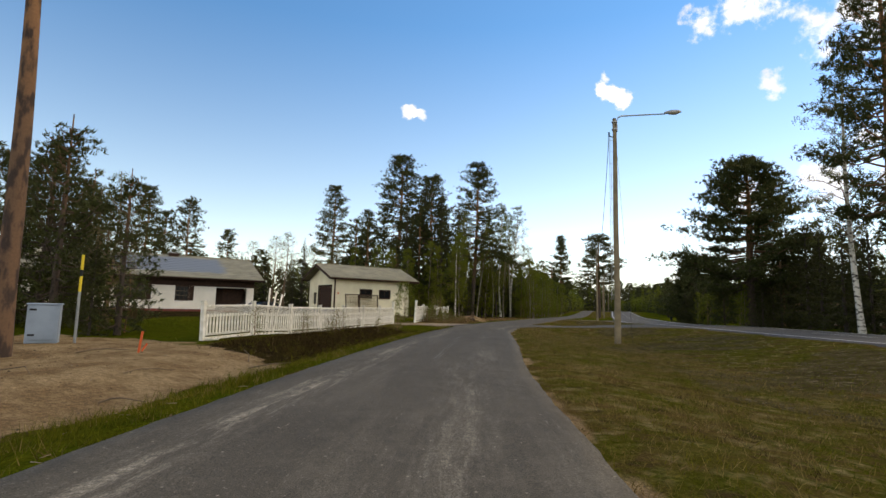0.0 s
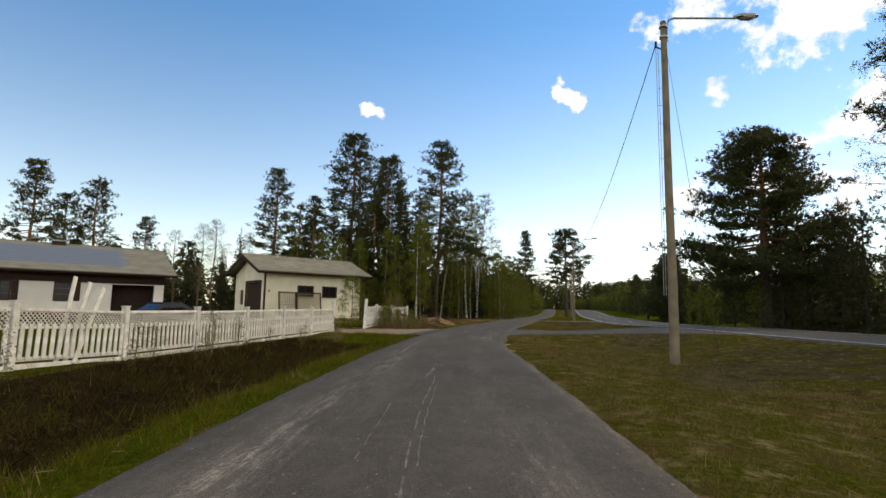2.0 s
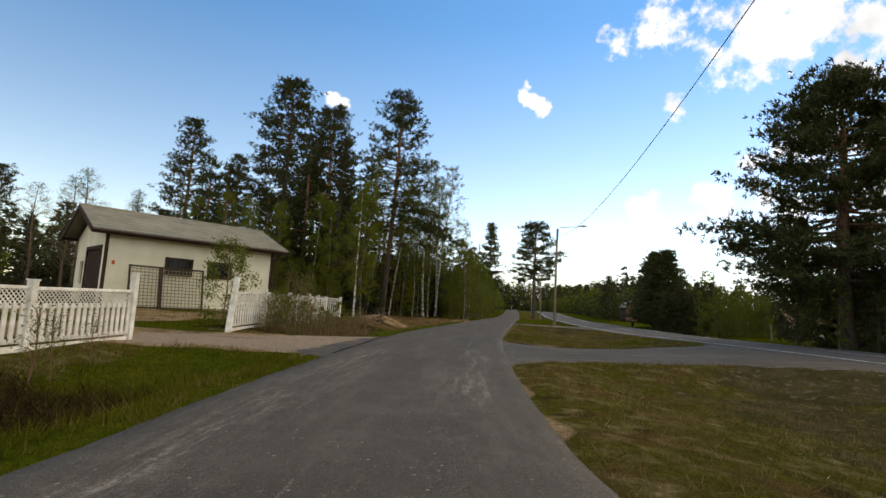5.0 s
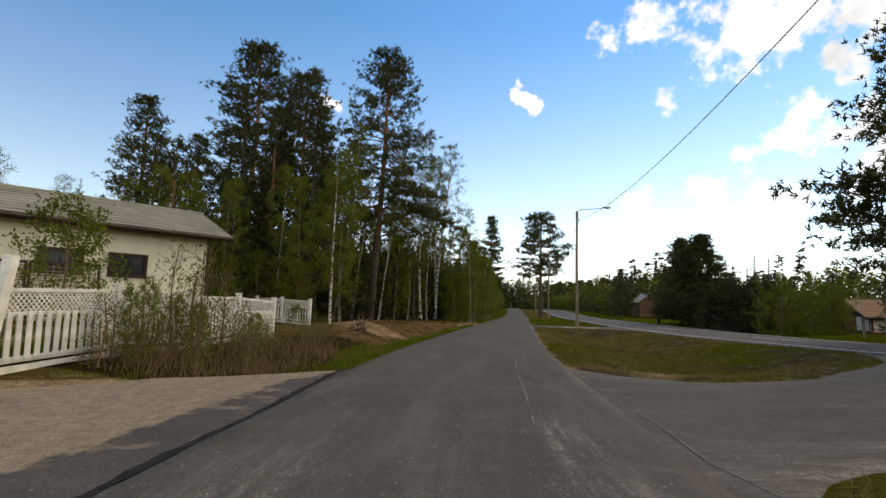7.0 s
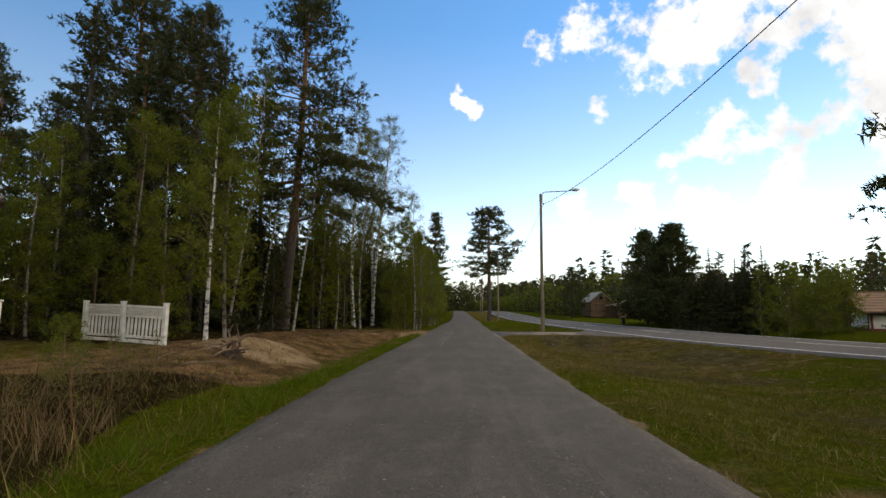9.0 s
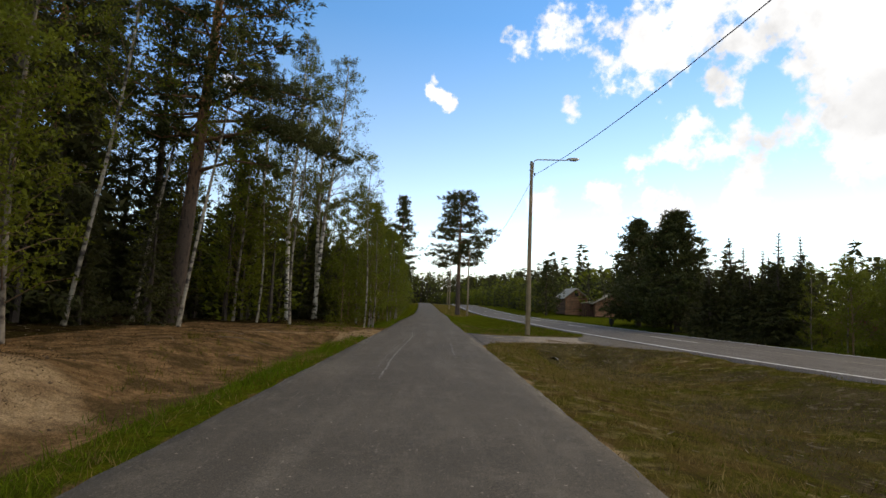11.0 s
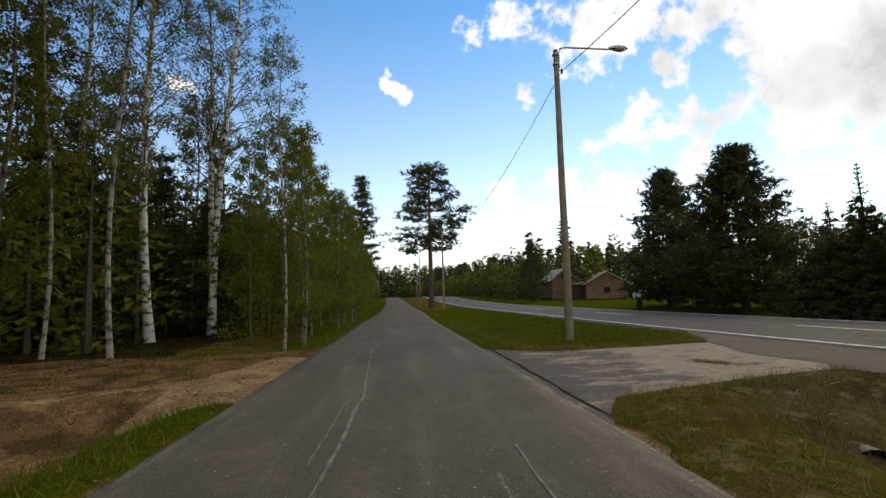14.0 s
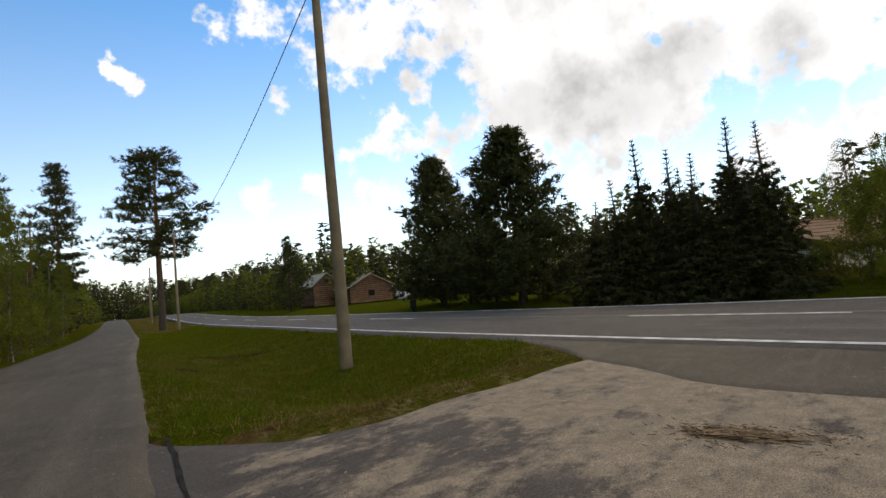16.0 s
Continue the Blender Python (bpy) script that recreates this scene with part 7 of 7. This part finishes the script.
part("box", boxes((-0.14, 0.14, -0.12, 0.12, 0.3, 0.75), bevel=0.02), BLACK_PLASTIC, bn)
for k, (x, y) in enumerate(((60.2, 102.2), (61.4, 102.9))):
    bm = bmesh.new()
    cyl(bm, (-0.6, 0, 0.65), (0.6, 0, 0.65), 0.65, 0.65, 24)
    bmesh.ops.bevel(bm, geom=[e for e in bm.edges if e.is_manifold and abs(e.calc_face_angle(0)) > 1.0], offset=0.08, segments=2, affect="EDGES")
    o = part("hay_bale", bm, material("white_plastic_wrap", (0.75, 0.77, 0.78), 0.35, None, 4, 30, 0.2, 0.08))
    o.matrix_world = pose(x, y, 0.0, 0, 0, 20 * k)
    tagged(o, "round hay bale wrapped in white plastic", "hay bale", "hay bales")
cv = thing("culvert_pipe", pose(12.87, 47.67, float(ground_z(np.array(12.87), np.array(47.67))) - 0.1, -6, 0, -43), "black plastic culvert pipe end in the ditch", "culvert")
b = Bunch()
b.tube([(0, -0.06, 0), (0, 2.0, -0.05)], [0.16, 0.16], 18)
b.tube([(0, 2.0, -0.05), (0, -0.06, 0)], [0.14, 0.14], 18)
b.mesh("pipe", BLACK_PLASTIC, cv, True)
for k in range(5):
    o = thing("field_post", pose(26.9 + 1.9 * k, 44.4 + 0.5 * k, 0.0, 0, rnd.uniform(-3, 3), 10), "grey wooden field fence post", "fence post", "field fence posts")
    part("post", boxes((-0.05, 0.05, -0.05, 0.05, -0.2, 1.05), bevel=0.01), POLE_WOOD, o)


def stick(points, r, label, mat=None):
    bb = Bunch()
    pts = np.array(points, dtype=float)
    pts[:, 2] += ground_z(pts[:, 0], pts[:, 1])
    bb.tube(pts, np.linspace(r, r * 0.4, len(pts)), 6)
    return tagged(bb.mesh("fallen_branch", mat or DEAD_WOOD, None, True), label, "branch", "fallen branches")


DEAD_WOOD = material("dead_wood", (0.17, 0.115, 0.07), 0.9, (0.1, 0.07, 0.045), 4, 40, 0.3, 0.25)
rnd = random.Random(21)
for x, y, a, ln in ((4.3, 48.4, 20, 1.4), (4.7, 49.6, 60, 0.8), (4.95, 51.5, 10, 0.7), (3.6, 46.8, 140, 0.6), (4.6, 46.6, 5, 0.6), (3.9, 50.2, -30, 1.0),
                    (1.4, 38.6, 30, 0.9), (1.7, 37.9, -20, 0.7), (0.9, 38.9, 80, 0.8), (-3.4, 6.2, 120, 1.0), (-3.0, 5.2, 10, 0.8), (-4.0, 3.2, 60, 0.7), (-5.2, 2.4, -20, 0.6), (-3.3, 1.6, 15, 0.5), (-6.2, 5.0, 40, 0.9)):
    c, sn = math.cos(radians(a)), math.sin(radians(a))
    stick([(x + c * ln * t + rnd.uniform(-0.05, 0.05), y + sn * ln * t + rnd.uniform(-0.05, 0.05), 0.03 + 0.06 * math.sin(3.1 * t) + rnd.uniform(0, 0.03)) for t in (0, 0.3, 0.6, 1.0)], rnd.uniform(0.008, 0.02),
          "pale fallen branch lying on bare soil")
stick([(-5.75, 9.0, 0.03), (-5.55, 9.0, 0.03), (-5.35, 8.95, 0.03)], 0.03, "white broken board lying by the fence", WHITE_PAINT)
# uprooted stump at the sandy mound
sp = thing("root_clump", pose(2.0, 39.9, float(ground_z(np.array(2.0), np.array(39.9)))), "grey uprooted stump with tangled roots on a sandy mound", "stump")
bb = Bunch()
nr = np.random.default_rng(3)
for k in range(26):
    d = unit(nr.normal(size=3) * np.array([1, 1, 0.6]) + np.array([0, -0.3, 0.35]))
    p0 = nr.normal(size=3) * 0.12 + np.array([0, 0, 0.15])
    bb.tube([p0, p0 + d * 0.17 + nr.normal(size=3) * 0.04, p0 + d * 0.32 + nr.normal(size=3) * 0.09], [0.03, 0.018, 0.006], 5)
tagged(bb.mesh("roots", TWIG, sp, True), kind="stuff")
bm = bmesh.new()
bmesh.ops.create_icosphere(bm, subdivisions=3, radius=0.22)
for v in bm.verts:
    v.co *= 1 + 0.35 * noise.noise(v.co * 5)
    v.co.z *= 0.6
part("soil_ball", bm, material("dark_root_soil", (0.07, 0.045, 0.03), 0.95, None, 8, 40, 0.8, 0.3), sp)
# debris and a dark dirt streak on the gravel
lp = thing("debris_heap", pose(14.5, 50.5, -0.02, 0, 0, -80), "flat brown heap of swept soil, twigs and needles on gravel", "debris heap")
bm = bmesh.new()
bmesh.ops.create_icosphere(bm, subdivisions=4, radius=1.0)
for v in bm.verts:
    q = noise.noise(v.co * 3.1) + 0.6 * noise.noise(v.co * 9.0)
    v.co = Vector((v.co.x * 0.27 * (1 + 0.35 * q), v.co.y * 0.1 * (1 + 0.5 * q), max(-0.02, v.co.z * 0.014 * (1 + q))))
part("soil", bm, CLOD_TWIG, lp)
bb = Bunch()
for k in range(420):
    u, w = nr.normal() * 0.24, nr.normal() * 0.1
    a = nr.uniform(0, 6.28)
    ln = nr.uniform(0.015, 0.06)
    z = 0.022 * math.exp(-(u / 0.3) ** 2 - (w / 0.12) ** 2)
    bb.tube([(u, w, z), (u + ln * math.cos(a), w + ln * math.sin(a) * 0.6, z * 0.7 + 0.012 * nr.uniform(0.2, 1))], [0.003, 0.0015], 3)
tagged(bb.mesh("litter", CLOD_TWIG, lp), kind="stuff")

# cracks, seams and old marks on the road
crack([(1.0, 23.7), (1.1, 24.39), (1.19, 24.9), (1.34, 25.56), (1.5, 26.4), (1.62, 27.2), (1.75, 27.9), (1.9, 28.8), (2.05, 29.4)], 0.085, TAR, "dark tar seam along the driveway")
crack([(3.72, 25.5), (4.4, 28.3), (5.1, 31.1)], 0.02, PALE_CRACK, "fine pale crack in the asphalt")
crack([(4.58, 23.8), (4.6, 24.6), (4.9, 25.8), (5.0, 26.6), (5.63, 29.4)], 0.014, PALE_CRACK, "pale ragged crack along the old road edge")
LONG_CRACK = [(6.9, 41.9), (7.17, 42.84), (7.4, 43.65), (7.84, 45.1), (8.59, 47.42), (9.5, 50.2), (9.98, 52.03), (10.56, 54.26), (11.22, 56.23)]
for k, (off, w, n) in enumerate(((0.0, 0.021, 9), (0.045, 0.013, 6), (0.085, 0.009, 5), (-0.035, 0.009, 6), (0.13, 0.007, 5))):
    crack([(x + off, y + 0.1 * k) for x, y in LONG_CRACK[:n]], w, PALE_CRACK, "pale ragged crack along the road")
crack([(11.17, 48.57), (11.32, 49.11), (11.48, 49.62), (11.87, 50.9), (12.38, 52.57), (12.7, 53.65), (12.9, 54.43)], 0.036, TAR, "dark tar seam along the road edge")
crack([(6.7, 44.8), (7.01, 45.78), (7.67, 47.88)], 0.012, PALE_CRACK, "fine pale crack by the road edge")
crack([(0.52, 4.6), (0.62, 6.4), (0.7, 7.83), (0.8, 8.98), (0.96, 10.94)], 0.016, PALE_CRACK, "fine pale crack in the asphalt")
crack([(0.58, 4.6), (0.77, 7.83), (0.87, 8.98), (0.94, 9.9)], 0.01, PALE_CRACK, "hair crack in the asphalt")
crack([(0.3, 6.6), (0.42, 8.21), (0.46, 8.89)], 0.01, PALE_CRACK, "hair crack in the asphalt")
crack([(0.81, 10.52), (0.92, 11.4), (1.05, 12.32)], 0.05, PALE_CRACK, "pale scraped mark on the road")
crack([(9.06, 45.0), (9.29, 45.8), (9.64, 46.9), (10.1, 48.3)], 0.02, PALE_CRACK, "fine pale crack by the road edge")


# ---------------------------------------------------------------- grass, twigs and stones
def scatter(rng, count, x0, x1, y0, y1, weight):
    """Points in a stretch of the plan, kept by chance after weight(x, y)."""
    x, y = rng.uniform(x0, x1, count), rng.uniform(y0, y1, count)
    keep = rng.uniform(0, 1, count) < weight(x, y)
    return x[keep], y[keep]


def blades_on(bunch, rng, x, y, hmin, hmax, width, splay=0.5):
    n = len(x)
    z = ground_z(x, y)
    root = np.stack([x, y, z - 0.01], 1)
    h = rng.uniform(hmin, hmax, n)
    tip = root + np.stack([rng.normal(0, splay, n) * h, rng.normal(0, splay, n) * h, h], 1)
    side = unit(np.stack([rng.normal(size=n), rng.normal(size=n), np.zeros(n)], 1))
    bunch.blades(root, tip, width * rng.uniform(0.6, 1.4, n), side)


def bare(x, y):
    """1 where grass may grow: off the roads and pads."""
    cx, mx = path_x(y), main_x(y)
    ok = (np.abs(x - cx) > half(y) - 0.09) & ~((x > mx - 0.3) & (x < mx + MAIN_W + 0.3))
    for pad in (SIDE_ROAD, GRAVEL_PATCH, APRON, DRIVEWAY):
        ok &= outside(pad, x, y) > -0.03
    return ok.astype(float)


def build_grass():
    rng = np.random.default_rng(9)
    green, dry, brown, stalks, fresh = Bunch(), Bunch(), Bunch(), Bunch(), Bunch()

    def cover_at(x, y):
        return ground_cover(x, y)

    def green_w(x, y):
        c = cover_at(x, y)
        return bare(x, y) * np.clip(c["green"] * 1.1 + np.where(x > path_x(y), 0.08, 0.12), 0, 1) * (1 - np.clip(c["sand"], 0, 1)) * (1 - 0.85 * np.clip(c["soil"], 0, 1)) * (1 - 0.9 * np.clip(c["heath"], 0, 1)) * (1 - 0.5 * np.clip(c["litter"], 0, 1)) * (0.55 + 0.45 * wave(x, y, 0.5, 7.0))

    def dry_w(x, y):
        c = cover_at(x, y)
        return bare(x, y) * (0.35 + 0.5 * wave(x, y, 0.6, 4.0)) * (1 - np.clip(c["sand"], 0, 1) * 0.97) * (1 - 0.5 * np.clip(c["soil"], 0, 1)) * (1 - 0.75 * np.clip(c["heath"], 0, 1) * (x < path_x(y)))

    # near the path, band by band along the way
    for y0 in range(-6, 70, 4):
        c = float(path_x(y0 + 2.0))
        x, y = scatter(rng, 7500, c - 4.6, c - 1.2, y0, y0 + 4, green_w)
        blades_on(fresh if y0 > 27 else green, rng, x, y, 0.03, 0.11, 0.009)
        x, y = scatter(rng, 4500, c + 1.2, c + 5.0, y0, y0 + 4, green_w)
        blades_on(fresh if y0 > 52 else green, rng, x, y, 0.025, 0.09, 0.009)
        x, y = scatter(rng, 2600, c - 5.0, c - 1.2, y0, y0 + 4, dry_w)
        blades_on(dry, rng, x, y, 0.04, 0.13, 0.006, 0.6)
        x, y = scatter(rng, 6000, c + 1.2, c + 6.5, y0, y0 + 4, dry_w)
        blades_on(dry, rng, x, y, 0.03, 0.1, 0.006, 0.6)
    x, y = scatter(rng, 16000, 8.0, 12.8, 40, 49, green_w)
    blades_on(green, rng, x, y, 0.08, 0.2, 0.008, 0.45)
    x, y = scatter(rng, 5000, 8.0, 13.5, 40, 49, dry_w)
    blades_on(dry, rng, x, y, 0.08, 0.24, 0.006, 0.5)
    def clump(bunch, count, n, spread, x0, x1, y0, y1, weight, lo, hi, width, splay):
        """Tussocks: n blades round each of the points kept."""
        x, y = scatter(rng, count, x0, x1, y0, y1, weight)
        x, y = (np.repeat(a, n) + rng.normal(0, spread, len(a) * n) for a in (x, y))
        keep = bare(x, y) > 0
        blades_on(bunch, rng, x[keep], y[keep], lo, hi, width, splay)

    for y0 in range(-6, 62, 8):
        c = float(path_x(y0 + 4.0))
        clump(green, 110, 16, 0.06, c + 1.6, c + 5.5, y0, y0 + 8, lambda x, y: bare(x, y) * 0.8, 0.02, 0.08, 0.007, 0.6)
        clump(dry, 620, 16, 0.07, c + 1.6, c + 6.5, y0, y0 + 8, lambda x, y: bare(x, y) * 0.8, 0.025, 0.09, 0.006, 0.7)
        clump(brown, 150, 14, 0.1, c + 2.4, c + 8.5, y0, y0 + 8, lambda x, y: bare(x, y) * 0.8, 0.02, 0.08, 0.007, 1.0)
        clump(stalks, 170, 14, 0.1, c + 1.8, c + 8.5, y0, y0 + 8, lambda x, y: bare(x, y) * 0.8, 0.02, 0.08, 0.006, 1.0)
        clump(green, 160, 16, 0.1, c + 3.5, c + 9.5, y0, y0 + 8, lambda x, y: bare(x, y) * 0.8, 0.03, 0.09, 0.01, 0.6)
        clump(brown, 300, 12, 0.1, c - 8.0, c - 3.0, y0, y0 + 8, lambda x, y: bare(x, y) * np.clip(cover_at(x, y)["soil"], 0, 1), 0.01, 0.06, 0.012, 1.6)
        clump(brown, 260, 22, 0.11, c - 5.4, c - 2.9, y0, y0 + 8, lambda x, y: bare(x, y) * np.clip(cover_at(x, y)["heath"] - 2 * cover_at(x, y)["sand"], 0, 1) * (y < 24) * (y > 7.6), 0.08, 0.26, 0.012, 0.7)
        clump(green, 60, 12, 0.07, c - 5.2, c - 2.9, y0, y0 + 8, lambda x, y: bare(x, y) * (1 - np.clip(cover_at(x, y)["sand"], 0, 1)), 0.05, 0.2, 0.012, 0.5)
        clump(fresh if y0 > 24 else green, 240, 16, 0.06, c - 3.4, c - 1.6, y0, y0 + 8, green_w, 0.06, 0.2, 0.009, 0.45)
        clump(dry, 70, 14, 0.06, c - 2.6, c - 1.5, y0, y0 + 8, dry_w, 0.05, 0.16, 0.007, 0.6)
    for pad, n in ((GRAVEL_PATCH, 2600), (SIDE_ROAD, 2600), (DRIVEWAY, 1500), (APRON, 600)):
        q = np.array(pad[0] + pad[1])
        x, y = scatter(rng, n * 6, q[:, 0].min() - 0.5, q[:, 0].max() + 0.5, q[:, 1].min() - 0.5, q[:, 1].max() + 0.5, lambda x, y: bare(x, y) * (np.abs(outside(pad, x, y) - 0.05) < 0.16))
        blades_on(green, rng, x[::3], y[::3], 0.03, 0.11, 0.009, 0.7)
        blades_on(dry, rng, x[1::2], y[1::2], 0.02, 0.09, 0.008, 0.9)
    pale = Bunch()
    for x0, x1, y0, y1, n in ((5, 11.5, -2, 22, 420), (9, 15, 36, 50, 320), (6, 13, 30, 38, 120), (-5, 1, 40, 54, 200), (-6, 0, -4, 8, 80)):
        x, y = scatter(rng, n, x0, x1, y0, y1, bare)
        for a, b, z in zip(x, y, ground_z(x, y)):
            t, ln = rng.uniform(0, 6.28), rng.uniform(0.03, 0.11)
            pale.tube([(a, b, z + 0.02), (a + ln * math.cos(t), b + ln * math.sin(t), z + rng.uniform(0.01, 0.05))], [0.004, 0.002], 3)
    tagged(pale.mesh("dead_twigs", PALE_TWIG), "pale dead twigs strewn over the verges", "twigs", kind="stuff")
    # lawn, ditch and far verges, coarser
    x, y = scatter(rng, 5000, -2, 3, 29, 40, dry_w)
    blades_on(dry, rng, x, y, 0.08, 0.32, 0.008, 0.7)
    x, y = scatter(rng, 26000, -14, 0, 14, 40, green_w)
    blades_on(green, rng, x, y, 0.05, 0.12, 0.02)
    x, y = scatter(rng, 22000, 5, 20, -4, 62, green_w)
    blades_on(green, rng, x, y, 0.04, 0.12, 0.016)
    x, y = scatter(rng, 16000, 5, 19, -4, 62, dry_w)
    blades_on(dry, rng, x, y, 0.05, 0.13, 0.011, 0.6)
    x, y = scatter(rng, 16000, 19, 34, 14, 80, green_w)
    blades_on(green, rng, x, y, 0.05, 0.13, 0.02)
    x, y = scatter(rng, 9000, 12.5, 20, 53, 66, green_w)
    blades_on(fresh, rng, x, y, 0.04, 0.12, 0.014)
    x, y = scatter(rng, 12000, 14, 28, 55, 100, green_w)
    blades_on(fresh, rng, x, y, 0.03, 0.08, 0.014)
    # heathery twigs on the bank below the fence and in the ditch

    def heath_w(x, y):
        c = cover_at(x, y)
        return bare(x, y) * np.clip(c["heath"], 0, 1) * (1 - np.clip(c["sand"], 0, 1))
    for x0, x1, y0, y1, n, h in ((-6, 1, 6.0, 24, 33000, 0.19), (-2, 4, 29, 39, 3500, 0.25), (4, 16, -4, 50, 6000, 0.06), (9.5, 16, 38, 51, 3000, 0.11), (-8, 9, 43, 62, 9000, 0.14)):
        x, y = scatter(rng, n, x0, x1, y0, y1, heath_w)
        blades_on(brown, rng, x, y, h * 0.3, h, 0.008, 0.7)
    x, y = scatter(rng, 5500, -1.6, 3.4, 28.8, 38.5, lambda x, y: bare(x, y) * (path_x(y) - half(y) - x > 1.1 + 1.2 * ss(31.5, 36, y)) * (0.3 + 0.7 * wave(x, y, 0.7, 3.0)))
    blades_on(stalks, rng, x, y, 0.1, 0.42, 0.006, 0.6)
    x, y = scatter(rng, 5200, -1.6, 1.6, 28.9, 35.0, lambda x, y: bare(x, y) * window(x + 1.45 - (y - 28.9) * 0.2, 0, 2.0, 0.3) * np.clip(0.45 + 0.8 * wave(x, y, 0.45, 6.0), 0, 1))
    blades_on(stalks, rng, x, y, 0.2, 0.6, 0.008, 0.32)
    x, y = scatter(rng, 900, -6, 1, 6.4, 24, lambda x, y: bare(x, y) * (path_x(y) - half(y) - x > 1.3) * (0.2 + 0.5 * wave(x, y, 0.9, 5.0)))
    blades_on(stalks, rng, x, y, 0.12, 0.38, 0.007, 0.5)
    x, y = scatter(rng, 900, 9, 15, 41, 52, lambda x, y: bare(x, y) * (0.2 + 0.6 * wave(x, y, 0.8, 2.0)))
    blades_on(stalks, rng, x, y, 0.1, 0.32, 0.006, 0.5)
    tagged(stalks.mesh("dead_stalks", STALK), "brown dead weed stalks on the banks", "weeds", kind="stuff")
    tagged(green.mesh("grass", GRASS_BLADE), "short green verge grass", "grass", kind="stuff")
    tagged(fresh.mesh("fresh_grass", FRESH_BLADE), "fresh bright green spring grass", "grass", kind="stuff")
    tagged(dry.mesh("dry_grass", DRY_BLADE), "last year's dry straw-coloured grass", "grass", kind="stuff")
    tagged(brown.mesh("heather", HEATHER), "dark brown heather and dead undergrowth", "undergrowth", kind="stuff")
    # clods and stones on the bare soil and along the road edge
    v, f, n = [], [], 0
    base = np.array([(1, 0, 0), (-1, 0, 0), (0, 1, 0), (0, -1, 0), (0, 0, 1), (0, 0, -1)], dtype=float)
    tri = np.array([(0, 2, 4), (2, 1, 4), (1, 3, 4), (3, 0, 4), (2, 0, 5), (1, 2, 5), (3, 1, 5), (0, 3, 5)])

    def soil_w(x, y):
        c = cover_at(x, y)
        return bare(x, y) * np.clip(np.maximum(c["sand"], c["soil"]), 0, 1)
    for x0, x1, y0, y1, k, lo, hi in ((-9, 0, -6, 9, 700, 0.006, 0.03), (-1, 9, 37, 56, 2600, 0.006, 0.028), (-2, 14, -5, 62, 2500, 0.005, 0.02)):
        x, y = scatter(rng, k, x0, x1, y0, y1, soil_w)
        for a, b, z in zip(x, y, ground_z(x, y)):
            s = rng.uniform(lo, hi)
            v.append(base * s * rng.uniform(0.6, 1.3, (6, 3)) * np.array([1, 1, 0.6]) + np.array([a, b, z + s * 0.15]))
            f.append(tri + n)
            n += 6
    tagged(raw("clods", np.concatenate(v), [np.concatenate(f)], CLOD), "loose clods and small stones on bare soil", "stones", kind="stuff")


STALK = material("dead_weed_stalk", (0.25, 0.162, 0.075), 0.9, (0.135, 0.085, 0.038), 4, 30, 0.1, 0.2, island_random=0.4, through_light=0.15, spec=0.05)
PALE_TWIG = material("pale_dead_twig", (0.23, 0.185, 0.135), 0.9, (0.18, 0.14, 0.1), 4, 30, 0.1, 0.2, island_random=0.4, spec=0.05)
HEATHER = material("heather_twigs", (0.032, 0.02, 0.009), 0.9, (0.046, 0.031, 0.01), 0.8, 8, 0.0, 0.3, island_random=0.5, spec=0.0)
CLOD = material("soil_clods", (0.14, 0.088, 0.045), 0.95, (0.08, 0.052, 0.03), 2, 30, 0.4, 0.3, island_random=0.4)
build_grass()
